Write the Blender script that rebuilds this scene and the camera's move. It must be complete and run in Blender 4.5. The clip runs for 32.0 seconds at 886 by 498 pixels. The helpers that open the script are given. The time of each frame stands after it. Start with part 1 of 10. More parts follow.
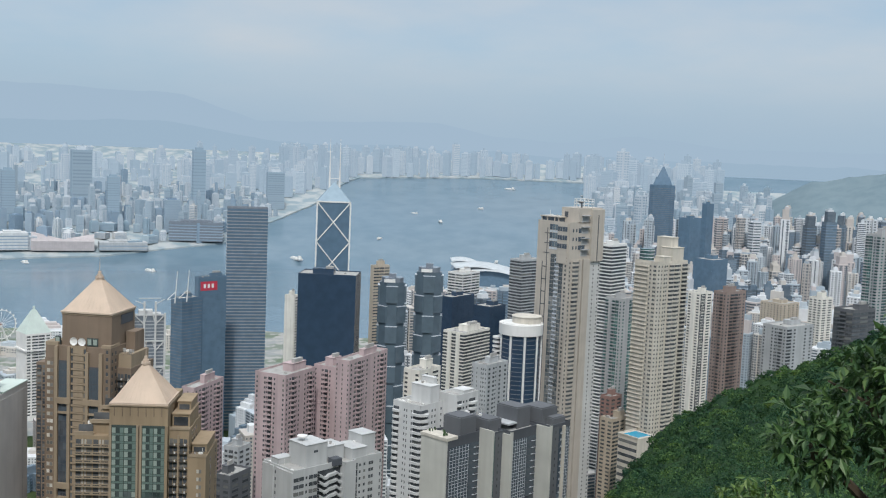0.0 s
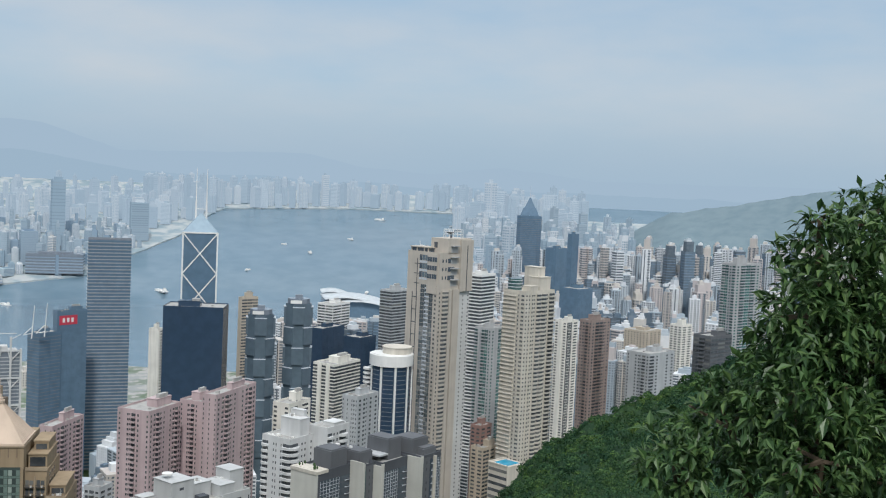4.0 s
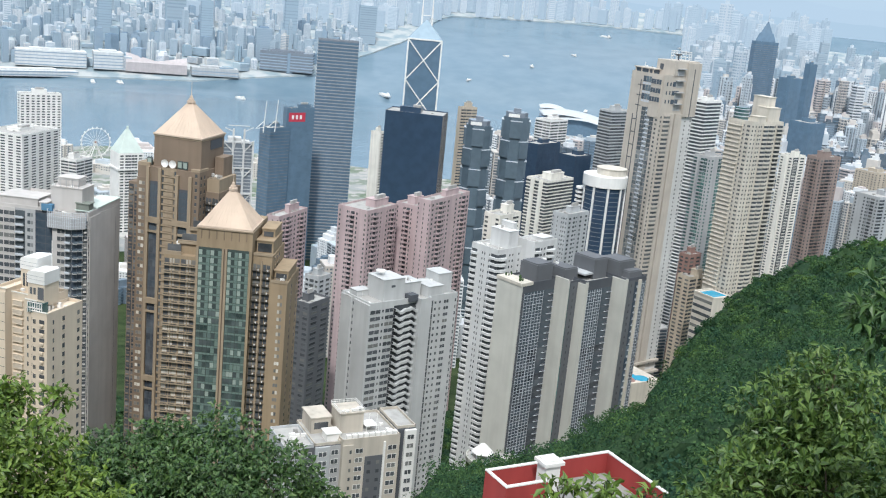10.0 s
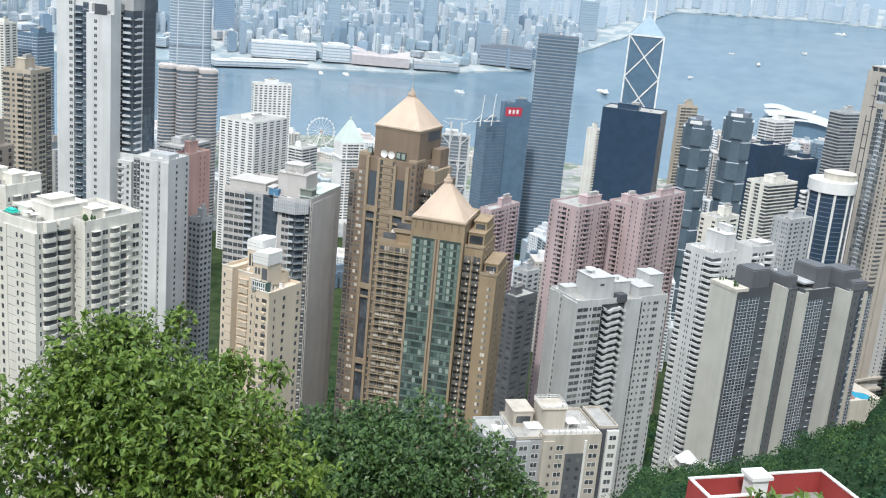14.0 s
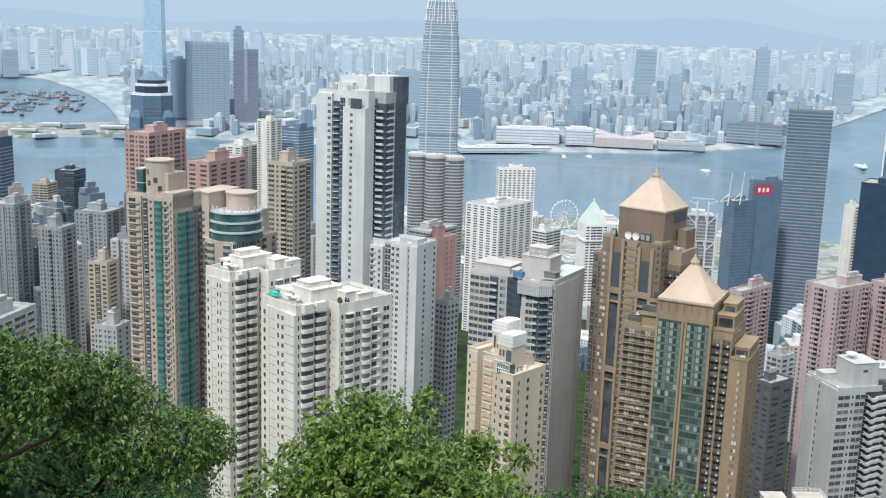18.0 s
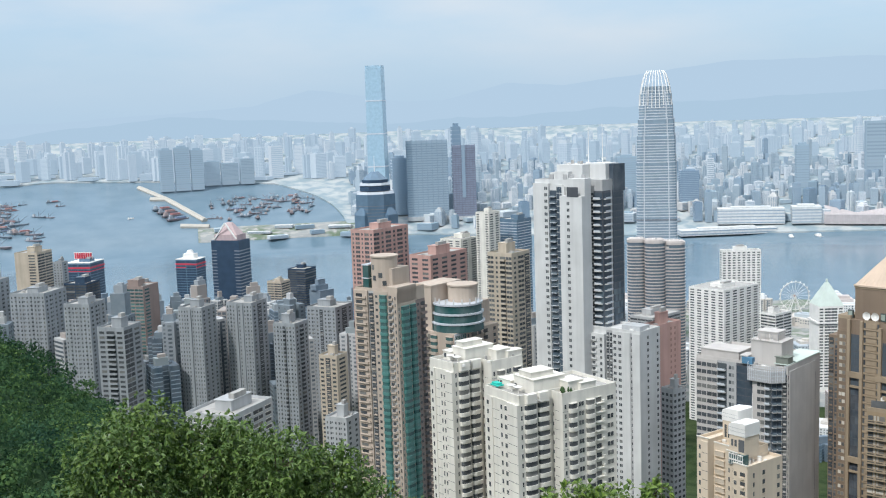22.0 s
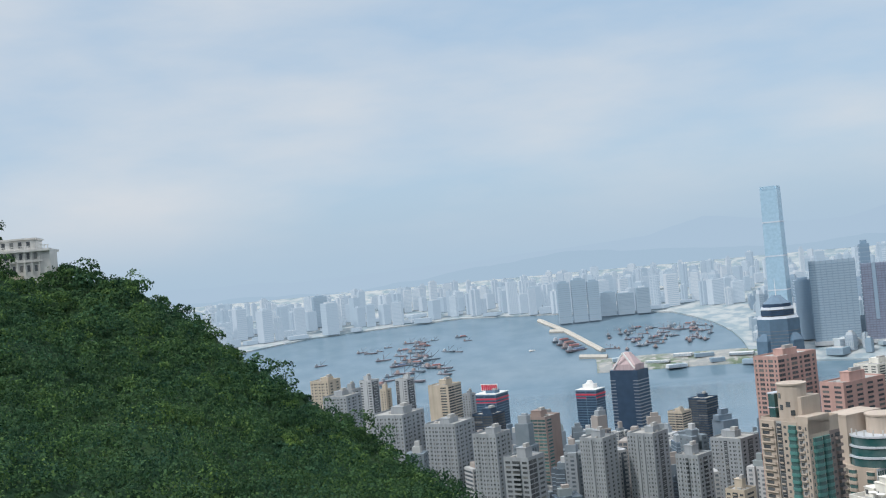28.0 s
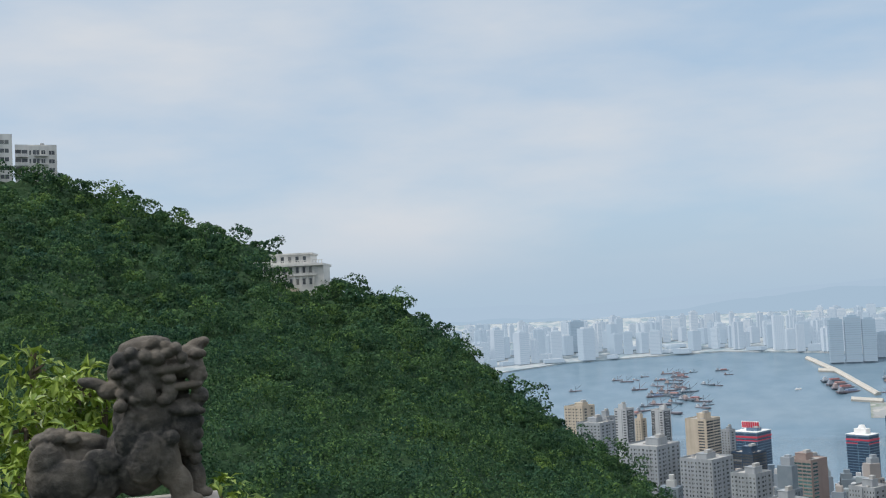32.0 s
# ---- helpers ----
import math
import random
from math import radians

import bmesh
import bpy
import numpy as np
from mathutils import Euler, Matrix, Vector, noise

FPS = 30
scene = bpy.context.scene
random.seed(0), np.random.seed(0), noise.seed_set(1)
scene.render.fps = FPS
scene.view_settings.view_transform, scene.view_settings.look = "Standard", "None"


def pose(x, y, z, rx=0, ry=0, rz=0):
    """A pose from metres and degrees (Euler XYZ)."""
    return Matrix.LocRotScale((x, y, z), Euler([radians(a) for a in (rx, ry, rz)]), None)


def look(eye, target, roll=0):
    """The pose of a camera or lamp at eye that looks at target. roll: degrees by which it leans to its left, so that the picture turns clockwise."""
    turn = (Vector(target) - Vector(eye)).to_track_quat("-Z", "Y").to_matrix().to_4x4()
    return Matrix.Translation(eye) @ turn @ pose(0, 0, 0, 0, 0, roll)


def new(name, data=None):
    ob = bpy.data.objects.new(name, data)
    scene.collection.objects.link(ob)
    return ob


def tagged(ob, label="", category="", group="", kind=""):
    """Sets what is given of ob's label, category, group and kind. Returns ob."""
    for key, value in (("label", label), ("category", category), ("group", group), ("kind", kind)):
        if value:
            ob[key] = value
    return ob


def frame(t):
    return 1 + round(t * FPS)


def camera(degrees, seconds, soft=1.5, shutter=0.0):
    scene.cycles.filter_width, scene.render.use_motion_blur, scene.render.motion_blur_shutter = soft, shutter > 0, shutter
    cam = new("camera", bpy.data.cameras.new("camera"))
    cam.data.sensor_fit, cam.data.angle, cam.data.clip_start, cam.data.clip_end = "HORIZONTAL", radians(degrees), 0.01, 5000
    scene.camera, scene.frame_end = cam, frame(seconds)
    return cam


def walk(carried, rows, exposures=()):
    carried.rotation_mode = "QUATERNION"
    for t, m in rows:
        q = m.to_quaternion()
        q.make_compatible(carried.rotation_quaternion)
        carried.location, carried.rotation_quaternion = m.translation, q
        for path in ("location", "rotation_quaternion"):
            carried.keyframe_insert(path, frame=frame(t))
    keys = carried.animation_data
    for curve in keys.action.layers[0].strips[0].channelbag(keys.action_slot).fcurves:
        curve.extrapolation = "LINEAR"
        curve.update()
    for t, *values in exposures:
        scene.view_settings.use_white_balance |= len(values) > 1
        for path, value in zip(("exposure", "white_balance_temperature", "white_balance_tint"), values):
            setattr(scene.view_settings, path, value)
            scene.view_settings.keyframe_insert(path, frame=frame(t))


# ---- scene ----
# Camera: a hand-held pan from the viewing terrace, 390 m above the harbour.
EYE = 390.0
cam = camera(44.86, 32.0, soft=1.15)
PAN = [  # seconds, sway in x and y, then the turn in degrees
    (0, -0.000, -0.000, 84.40, -2.35, -58.37),
    (0.5, -0.000, -0.000, 85.10, -2.42, -59.70),
    (1, -0.000, -0.000, 85.59, -2.37, -60.81),
    (1.5, -0.000, -0.000, 85.68, -2.18, -61.63),
    (2, -0.000, -0.000, 85.79, -2.24, -62.53),
    (2.5, -0.000, -0.000, 85.66, -2.38, -63.80),
    (4.5, -0.000, -0.000, 86.41, -2.64, -65.39),
    (5, -0.000, -0.000, 85.90, -2.59, -64.09),
    (5.5, -0.000, -0.000, 85.06, -2.41, -62.48),
    (6, -0.000, -0.000, 83.50, -2.46, -60.69),
    (6.5, -0.000, -0.000, 83.17, -2.98, -59.13),
    (7, -0.000, -0.000, 82.07, -3.12, -57.67),
    (7.5, -0.000, -0.000, 80.75, -3.30, -55.94),
    (8, -0.000, -0.000, 80.02, -3.57, -55.17),
    (8.5, -0.000, -0.000, 79.46, -3.73, -54.43),
    (9, -0.000, -0.000, 78.10, -3.99, -54.10),
    (9.5, -0.000, -0.000, 76.74, -4.69, -53.73),
    (10, -0.000, -0.000, 75.73, -5.36, -53.32),
    (10.5, -0.000, -0.000, 74.83, -5.41, -51.97),
    (11, -0.000, -0.000, 74.73, -5.18, -50.53),
    (11.5, -0.000, -0.000, 74.87, -5.54, -48.82),
    (12, -0.000, -0.000, 74.95, -5.74, -47.40),
    (12.5, -0.000, -0.000, 74.67, -5.64, -46.12),
    (13, -0.000, -0.000, 74.36, -5.43, -44.86),
    (13.5, -0.000, -0.000, 74.31, -5.20, -43.33),
    (14, -0.000, -0.000, 74.44, -5.10, -41.77),
    (14.5, -0.000, -0.000, 74.52, -4.77, -40.13),
    (16.5, -0.000, -0.000, 74.66, -3.05, -33.02),
    (17, -0.000, -0.000, 75.38, -2.40, -31.29),
    (17.5, -0.000, -0.000, 76.94, -2.11, -30.43),
    (18, -0.000, -0.000, 78.07, -1.79, -29.23),
    (18.5, -0.000, -0.000, 79.17, -1.43, -28.40),
    (19, -0.000, -0.000, 79.96, -1.04, -27.40),
    (19.5, -0.000, -0.000, 81.03, -0.59, -26.08),
    (20, -0.000, -0.000, 81.66, -0.17, -24.55),
    (20.5, -0.000, -0.000, 81.98, 0.30, -22.49),
    (21, -0.000, -0.000, 82.06, 0.81, -20.94),
    (21.5, -0.000, -0.000, 82.40, 1.32, -19.52),
    (22, -0.000, -0.000, 82.83, 1.95, -18.03),
    (22.5, -0.000, -0.000, 83.03, 2.65, -17.00),
    (23, -0.000, -0.000, 83.20, 3.08, -16.21),
    (23.5, -0.000, -0.000, 83.81, 3.53, -15.26),
    (24, -0.000, -0.000, 85.27, 3.96, -12.79),
    (24.5, -0.000, -0.000, 86.29, 4.04, -11.24),
    (25, -0.000, -0.000, 87.35, 4.33, -8.95),
    (25.5, -0.000, -0.000, 88.19, 4.55, -7.31),
    (26, -0.000, -0.000, 88.84, 4.67, -5.06),
    (26.5, -0.000, -0.000, 89.62, 4.75, -2.69),
    (28.5, -0.000, -0.000, 91.20, 5.20, 4.52),
    (29, -0.003, -0.001, 91.28, 4.92, 6.39),
    (29.5, -0.011, -0.004, 91.64, 4.55, 7.97),
    (30, -0.022, -0.008, 92.02, 3.73, 9.85),
    (30.5, -0.033, -0.012, 92.46, 3.33, 11.45),
    (31, -0.044, -0.016, 92.62, 3.14, 12.85),
    (31.5, -0.052, -0.019, 92.97, 2.98, 14.65),
    (32, -0.055, -0.020, 93.29, 2.68, 16.46),
]
walk(cam, [(t, pose(sx, sy, EYE, rx, ry, rz)) for t, sx, sy, rx, ry, rz in PAN],
     exposures=[(0, -0.19, 6050, 9), (5, -0.19, 6050, 9), (7, -0.08, 6030, 9), (8.5, 0.08, 6000, 9), (10, 0.27, 6000, 9), (13, 0.36, 6000, 9), (19, 0.18, 6020, 9), (22, 0.16, 6020, 9), (24, 0.06, 6000, 9), (32, -0.04, 6150, 11)])

# ---- daylight: hazy sky with thin cloud, sun high in the west ----
SUN_ELEV, SUN_AZ = 52.0, 238.0
world = bpy.data.worlds.new("hazy_sky")
scene.world = world
world.use_nodes = True
wn, wl = world.node_tree.nodes, world.node_tree.links
wn.clear()
sky = wn.new("ShaderNodeTexSky")
sky.sky_type, sky.sun_disc = "NISHITA", False
sky.sun_elevation, sky.sun_rotation = radians(SUN_ELEV), radians(SUN_AZ)
sky.altitude, sky.air_density, sky.dust_density, sky.ozone_density = 390, 1.2, 1.0, 2.0
where = wn.new("ShaderNodeTexCoord")
flat = wn.new("ShaderNodeMapping")
flat.inputs["Scale"].default_value = (1.0, 1.0, 3.4)
puffs = wn.new("ShaderNodeTexNoise")
puffs.inputs["Scale"].default_value, puffs.inputs["Detail"].default_value = 2.8, 7.0
puffs.inputs["Roughness"].default_value = 0.52
cover = wn.new("ShaderNodeMapRange")
cover.inputs["From Min"].default_value, cover.inputs["From Max"].default_value = 0.37, 0.72
veil = wn.new("ShaderNodeMix")      # thin high haze over the clear sky
veil.data_type = "RGBA"
veil.inputs["Factor"].default_value = 0.8
veil.inputs["B"].default_value = (4.3, 5.45, 6.5, 1)
cloud = wn.new("ShaderNodeMix")
cloud.data_type = "RGBA"
cloud.inputs["B"].default_value = (6.3, 6.4, 6.4, 1)
height = wn.new("ShaderNodeSeparateXYZ")
low = wn.new("ShaderNodeMapRange")
low.inputs["From Min"].default_value, low.inputs["From Max"].default_value = 0.0, 0.10
low.inputs["To Min"].default_value, low.inputs["To Max"].default_value = 0.92, 0.0
low.interpolation_type = "SMOOTHSTEP"
murk = wn.new("ShaderNodeMix")      # murk along the horizon
murk.data_type = "RGBA"
murk.inputs["B"].default_value = (3.9, 4.95, 5.8, 1)
rise = wn.new("ShaderNodeMapRange")     # thin cloud is brightest overhead
rise.inputs["From Min"].default_value, rise.inputs["From Max"].default_value = 0.34, 0.95
rise.inputs["To Min"].default_value, rise.inputs["To Max"].default_value = 0.0, 1.0
rise.interpolation_type = "SMOOTHSTEP"
overhead = wn.new("ShaderNodeMix")
overhead.data_type = "RGBA"
overhead.inputs["B"].default_value = (12.4, 12.6, 12.7, 1)
air = wn.new("ShaderNodeBackground")
air.inputs["Strength"].default_value = 0.112
wo = wn.new("ShaderNodeOutputWorld")
wl.new(where.outputs["Generated"], flat.inputs["Vector"])
wl.new(where.outputs["Generated"], height.inputs["Vector"])
wl.new(flat.outputs["Vector"], puffs.inputs["Vector"])
wl.new(puffs.outputs["Fac"], cover.inputs["Value"])
wl.new(sky.outputs["Color"], veil.inputs["A"])
wl.new(cover.outputs["Result"], cloud.inputs["Factor"])
wl.new(veil.outputs["Result"], cloud.inputs["A"])
wl.new(height.outputs["Z"], low.inputs["Value"])
wl.new(low.outputs["Result"], murk.inputs["Factor"])
wl.new(cloud.outputs["Result"], murk.inputs["A"])
wl.new(height.outputs["Z"], rise.inputs["Value"])
wl.new(murk.outputs["Result"], overhead.inputs["A"])
wl.new(rise.outputs["Result"], overhead.inputs["Factor"])
wl.new(overhead.outputs["Result"], air.inputs["Color"])
wl.new(air.outputs["Background"], wo.inputs["Surface"])

sun = new("sun", bpy.data.lights.new("sun", "SUN"))
sun.data.energy, sun.data.angle, sun.data.color = 2.7, radians(5.0), (1.0, 0.95, 0.87)
sun.matrix_world = look((900 * math.sin(radians(SUN_AZ)), 900 * math.cos(radians(SUN_AZ)), 390 + 1100), (0, 0, 390))

# ---- materials ----
def material(name, rough=0.7, metal=0.0, spec=0.4):
    m = bpy.data.materials.new(name)
    m.use_nodes = True
    n, l = m.node_tree.nodes, m.node_tree.links
    b = n["Principled BSDF"]
    b.inputs["Roughness"].default_value = rough
    b.inputs["Metallic"].default_value = metal
    b.inputs["Specular IOR Level"].default_value = spec
    return m, n, l, b


def mix_colours(n, l, fac, a, b, mode="MIX"):
    k = n.new("ShaderNodeMix")
    k.data_type, k.blend_type = "RGBA", mode
    for key, v in (("Factor", fac), ("A", a), ("B", b)):
        s = k.inputs[key]
        if hasattr(v, "links"):
            l.new(v, s)
        else:
            s.default_value = v if key == "Factor" else (*v, 1)
    return k.outputs["Result"]


def noise_of(n, l, scale, detail=4.0, stretch=(1, 1, 1), space="Object"):
    c = n.new("ShaderNodeTexCoord")
    p = n.new("ShaderNodeMapping")
    p.inputs["Scale"].default_value = stretch
    x = n.new("ShaderNodeTexNoise")
    x.inputs["Scale"].default_value, x.inputs["Detail"].default_value = scale, detail
    l.new(c.outputs[space], p.inputs["Vector"])
    l.new(p.outputs["Vector"], x.inputs["Vector"])
    return x.outputs["Fac"]


def ramp(n, l, fac, lo, hi, a=0.0, b=1.0):
    r = n.new("ShaderNodeMapRange")
    r.inputs["From Min"].default_value, r.inputs["From Max"].default_value = lo, hi
    r.inputs["To Min"].default_value, r.inputs["To Max"].default_value = a, b
    l.new(fac, r.inputs["Value"])
    return r.outputs["Result"]


def bump(n, l, b, height, strength=0.3, distance=0.1):
    k = n.new("ShaderNodeBump")
    k.inputs["Strength"].default_value, k.inputs["Distance"].default_value = strength, distance
    l.new(height, k.inputs["Height"])
    l.new(k.outputs["Normal"], b.inputs["Normal"])


def scaled(c, k):
    return tuple(min(1.0, v * k) for v in c)


def render_wall(name, colour, streak=0.22, rough=0.8):
    """Painted or tiled facade: rain streaks down the wall, broad weathering, fine grain."""
    m, n, l, b = material(name, rough, 0, 0.3)
    s = ramp(n, l, noise_of(n, l, 0.35, 5, (1, 1, 0.05)), 0.42, 0.72, 0, streak * 1.8)
    g = ramp(n, l, noise_of(n, l, 0.09, 4), 0.3, 0.7)
    base = mix_colours(n, l, g, scaled(colour, 0.90), scaled(colour, 1.06))
    l.new(mix_colours(n, l, s, base, scaled(colour, 0.55)), b.inputs["Base Color"])
    bump(n, l, b, noise_of(n, l, 3.0, 3), 0.15, 0.05)
    return m


def varied(name, colours, rough=0.7, by="object", spec=0.4, metal=0.0):
    """One of a few colours by piece: by object, or by loose piece of one mesh."""
    m, n, l, b = material(name, rough, metal, spec)
    if by == "object":
        r = n.new("ShaderNodeObjectInfo").outputs["Random"]
    else:
        r = n.new("ShaderNodeNewGeometry").outputs["Random Per Island"]
    k = n.new("ShaderNodeValToRGB")
    k.color_ramp.interpolation = "CONSTANT"
    e = k.color_ramp.elements
    while len(e) < len(colours):
        e.new(0.5)
    for i, c in enumerate(colours):
        e[i].position = i / len(colours)
        e[i].color = (*c, 1)
    l.new(r, k.inputs["Fac"])
    g = ramp(n, l, noise_of(n, l, 0.15, 4), 0.3, 0.7, 0.0, 0.25)
    l.new(mix_colours(n, l, g, k.outputs["Color"], (0.35, 0.36, 0.37)), b.inputs["Base Color"])
    return m


def glazing(name, colour, rough=0.12, spec=0.6, metal=0.0):
    m, n, l, b = material(name, rough, metal, spec)
    g = ramp(n, l, noise_of(n, l, 0.12, 3), 0.35, 0.65)
    l.new(mix_colours(n, l, g, scaled(colour, 0.93), scaled(colour, 1.07)), b.inputs["Base Color"])
    return m


WHITE = render_wall("white_render", (0.75, 0.72, 0.65))
CREAM = render_wall("cream_render", (0.60, 0.555, 0.48))
BEIGE = render_wall("beige_tile", (0.50, 0.43, 0.34))
GOLD = render_wall("golden_stone", (0.32, 0.242, 0.155))
BROWN = render_wall("brown_stone", (0.225, 0.17, 0.125))
PINK = render_wall("pink_render", (0.50, 0.39, 0.39))
SALMON = render_wall("salmon_tile", (0.50, 0.32, 0.28))
REDTILE = render_wall("red_brown_tile", (0.30, 0.19, 0.165))
GREYW = render_wall("grey_concrete", (0.42, 0.42, 0.42))
PALEGREY = render_wall("pale_grey_tile", (0.45, 0.462, 0.47))
DARKGREY = render_wall("dark_grey_tile", (0.125, 0.13, 0.14), 0.1)
ROOF = render_wall("roof_screed", (0.40, 0.39, 0.37), 0.3)
WESTGREY = render_wall("weathered_grey_tile", (0.31, 0.33, 0.345), 0.25)
DUSTBROWN = render_wall("dusty_brown_tile", (0.29, 0.225, 0.20), 0.15)
TILEROOF = render_wall("sandstone_roof", (0.58, 0.46, 0.36), 0.1)
METALWHITE = render_wall("white_metal", (0.78, 0.765, 0.735), 0.05, 0.4)
PANE = varied("window_pane", [(0.045, 0.052, 0.058), (0.07, 0.078, 0.085), (0.035, 0.04, 0.046), (0.16, 0.16, 0.15), (0.05, 0.058, 0.068)], 0.15)
PANES = varied("window_panes", [(0.045, 0.052, 0.058), (0.07, 0.078, 0.085), (0.035, 0.04, 0.046), (0.16, 0.16, 0.15), (0.05, 0.058, 0.068)], 0.15, "island")
GREENGLASS = varied("green_tinted_glass", [(0.03, 0.105, 0.095), (0.045, 0.15, 0.135), (0.022, 0.07, 0.068), (0.10, 0.20, 0.175)], 0.12, "island")
BLUEGLASS = glazing("blue_curtain_wall", (0.115, 0.18, 0.25))
NAVYGLASS = glazing("navy_curtain_wall", (0.035, 0.06, 0.10), 0.2, 0.5)
GREYGLASS = glazing("grey_curtain_wall", (0.19, 0.215, 0.25), 0.15, 0.7)
STEEL = render_wall("pale_steel", (0.55, 0.58, 0.62), 0.05, 0.35)
POOLBLUE = glazing("pool_water", (0.03, 0.32, 0.50), 0.08)
PALEGREEN = render_wall("weathered_copper", (0.54, 0.61, 0.56), 0.05)
SILVER = glazing("silver_bands", (0.30, 0.31, 0.325), 0.3, 0.5)
BLUEDARK = varied("blue_shaded_glass", [(0.05, 0.075, 0.10), (0.08, 0.10, 0.12), (0.035, 0.05, 0.07), (0.15, 0.17, 0.18)], 0.15, "island")

# ---- land and sea ----
def polar(az, r):
    return r * math.sin(radians(az)), r * math.cos(radians(az))


NEAR = 3300.0


def squeeze(D):
    """Distances beyond the first shore close up, so that the far shore stays inside the sheet."""
    return D if D < NEAR else NEAR + (1 - math.exp(-(D - NEAR) / 6000)) * 1700


def stretch(r):
    return r if r < NEAR else NEAR - 6000 * math.log(max(1e-6, 1 - (r - NEAR) / 1700))


def sea_z(r):
    return 0.0 if r < NEAR else EYE * (1 - r / stretch(r))


def far(az, D):
    """Place on the water or shore D metres off: x, y, z and the scale there."""
    r = squeeze(D)
    x, y = polar(az, r)
    return x, y, sea_z(r), r / D


L_AZ = (-60, -39, -36, -30.6, -25.4, -22.2, -18.9, -16.3, -13.7, -10.3, -7.4, -4.7, 0.2, 4.1, 8.3, 12.2, 20)
L_EL = (9.5, 7.2, 6.9, 4.9, 3.0, 1.0, -0.2, -2.0, -4.5, -7.2, -9.2, -11.8, -15.8, -18.6, -20.5, -23, -30)
R_AZ = (48, 53, 56, 61, 63.6, 65.4, 67, 68.4, 69.2, 71.4, 74, 77.7, 80.6, 88, 100)
R_EL = (-37, -31.5, -27, -25.6, -24, -22.4, -21.7, -18.6, -17.2, -14.3, -12.7, -10.8, -9.4, -4.5, 0)


def slope_profile(r, e, rs, fade=0.0):
    """Height of a wooded flank that climbs in sight from below the terrace to the ridge at rs."""
    e0, r0 = -29.0 - fade, 14.0
    if r < r0:
        return EYE - 1.65 - max(0.0, r - 2.4) * 0.56
    k = min(1.0, math.log(r / r0) / math.log(rs / r0))
    if r <= rs:
        return EYE + r * math.tan(radians(e0 + (e - e0) * k ** 1.4))
    return EYE + rs * math.tan(radians(e)) - (r - rs) * 0.62


def ground(x, y):
    r, az = math.hypot(x, y), math.degrees(math.atan2(x, y))
    z = float(np.interp(r, (0, 14, 60, 150, 300, 450, 700, 1000, 1300, 1460, 1600),
                        (388, 381, 352, 290, 188, 152, 100, 38, 7, 4, 4)))
    if az > 62 and r > 760:
        z = max(z, 5.0)
    if -60 < az < 20:
        z = max(z, slope_profile(r, float(np.interp(az, L_AZ, L_EL)), float(np.interp(az, (-40, -15, 0, 12, 20), (420, 340, 280, 200, 120))), 9 * max(0.0, (az - 6) / 14)))
    if 48 < az < 100:
        z = max(z, slope_profile(r, float(np.interp(az, R_AZ, R_EL)), float(np.interp(az, (54, 57, 62, 67, 71.5, 82), (200, 300, 330, 420, 640, 560))), 7 * max(0.0, (66 - az) / 16) + 9 * min(1.0, max(0.0, (75 - az) / 13)) * min(1.0, max(0.0, (200 - r) / 90))))
    if r < 2.4:
        z = EYE - 1.65
    return z


def sheet(name, azs, rs, z_of, mat, label, category):
    verts = [(*polar(a, r), z_of(a, r)) for r in rs for a in azs]
    n = len(azs)
    faces = [(i * n + j, i * n + j + 1, (i + 1) * n + j + 1, (i + 1) * n + j) for i in range(len(rs) - 1) for j in range(n - 1)]
    me = bpy.data.meshes.new(name)
    me.from_pydata(verts, [], faces)
    me.polygons.foreach_set("use_smooth", [True] * len(faces))
    me.materials.append(mat)
    return tagged(new(name, me), label, category, kind="structure")


m, n, l, b = material("harbour_water", 0.16, 0, 0.5)
swell = noise_of(n, l, 0.012, 5, (1, 1, 1))
l.new(mix_colours(n, l, ramp(n, l, swell, 0.35, 0.65), (0.115, 0.18, 0.23), (0.145, 0.21, 0.26)), b.inputs["Base Color"])
bump(n, l, b, noise_of(n, l, 0.11, 6, (1, 1, 1)), 0.35, 0.8)
WATER = m
m, n, l, b = material("hillside_soil", 0.95, 0, 0.1)
l.new(mix_colours(n, l, ramp(n, l, noise_of(n, l, 0.05, 6), 0.35, 0.65), (0.018, 0.035, 0.012), (0.05, 0.07, 0.028)), b.inputs["Base Color"])
bump(n, l, b, noise_of(n, l, 0.6, 5), 0.8, 0.8)
SOIL = m
m, n, l, b = material("waterfront_ground", 0.9, 0, 0.2)
k = mix_colours(n, l, ramp(n, l, noise_of(n, l, 0.012, 5), 0.42, 0.58), (0.28, 0.29, 0.285), (0.13, 0.17, 0.115))
l.new(mix_colours(n, l, ramp(n, l, noise_of(n, l, 0.05, 4), 0.5, 0.6), k, (0.36, 0.35, 0.33)), b.inputs["Base Color"])
SHORE = m
# city ground greys with blue haze mixed into the colour
m, n, l, b = material("dense_city_ground", 0.9, 0, 0.2)
l.new(mix_colours(n, l, ramp(n, l, noise_of(n, l, 0.02, 5), 0.42, 0.6), (0.24, 0.30, 0.33), (0.40, 0.42, 0.42)), b.inputs["Base Color"])
CITYLAND = m

ground_az = [-180 + 3 * i for i in range(35)] + [-75 + 0.75 * i for i in range(241)] + [108 + 3 * i for i in range(25)]
ground_r = [0.01, 1.2, 2.0, 2.38, 2.42, 4, 6, 10, 14, 20, 28, 38, 50, 64, 80, 100, 120, 140, 165, 190, 215, 240, 270, 300, 330, 360, 390, 420, 460, 500, 540, 580, 620, 660,
            700, 760, 820, 900, 1000, 1100, 1200, 1300, 1380, 1460]


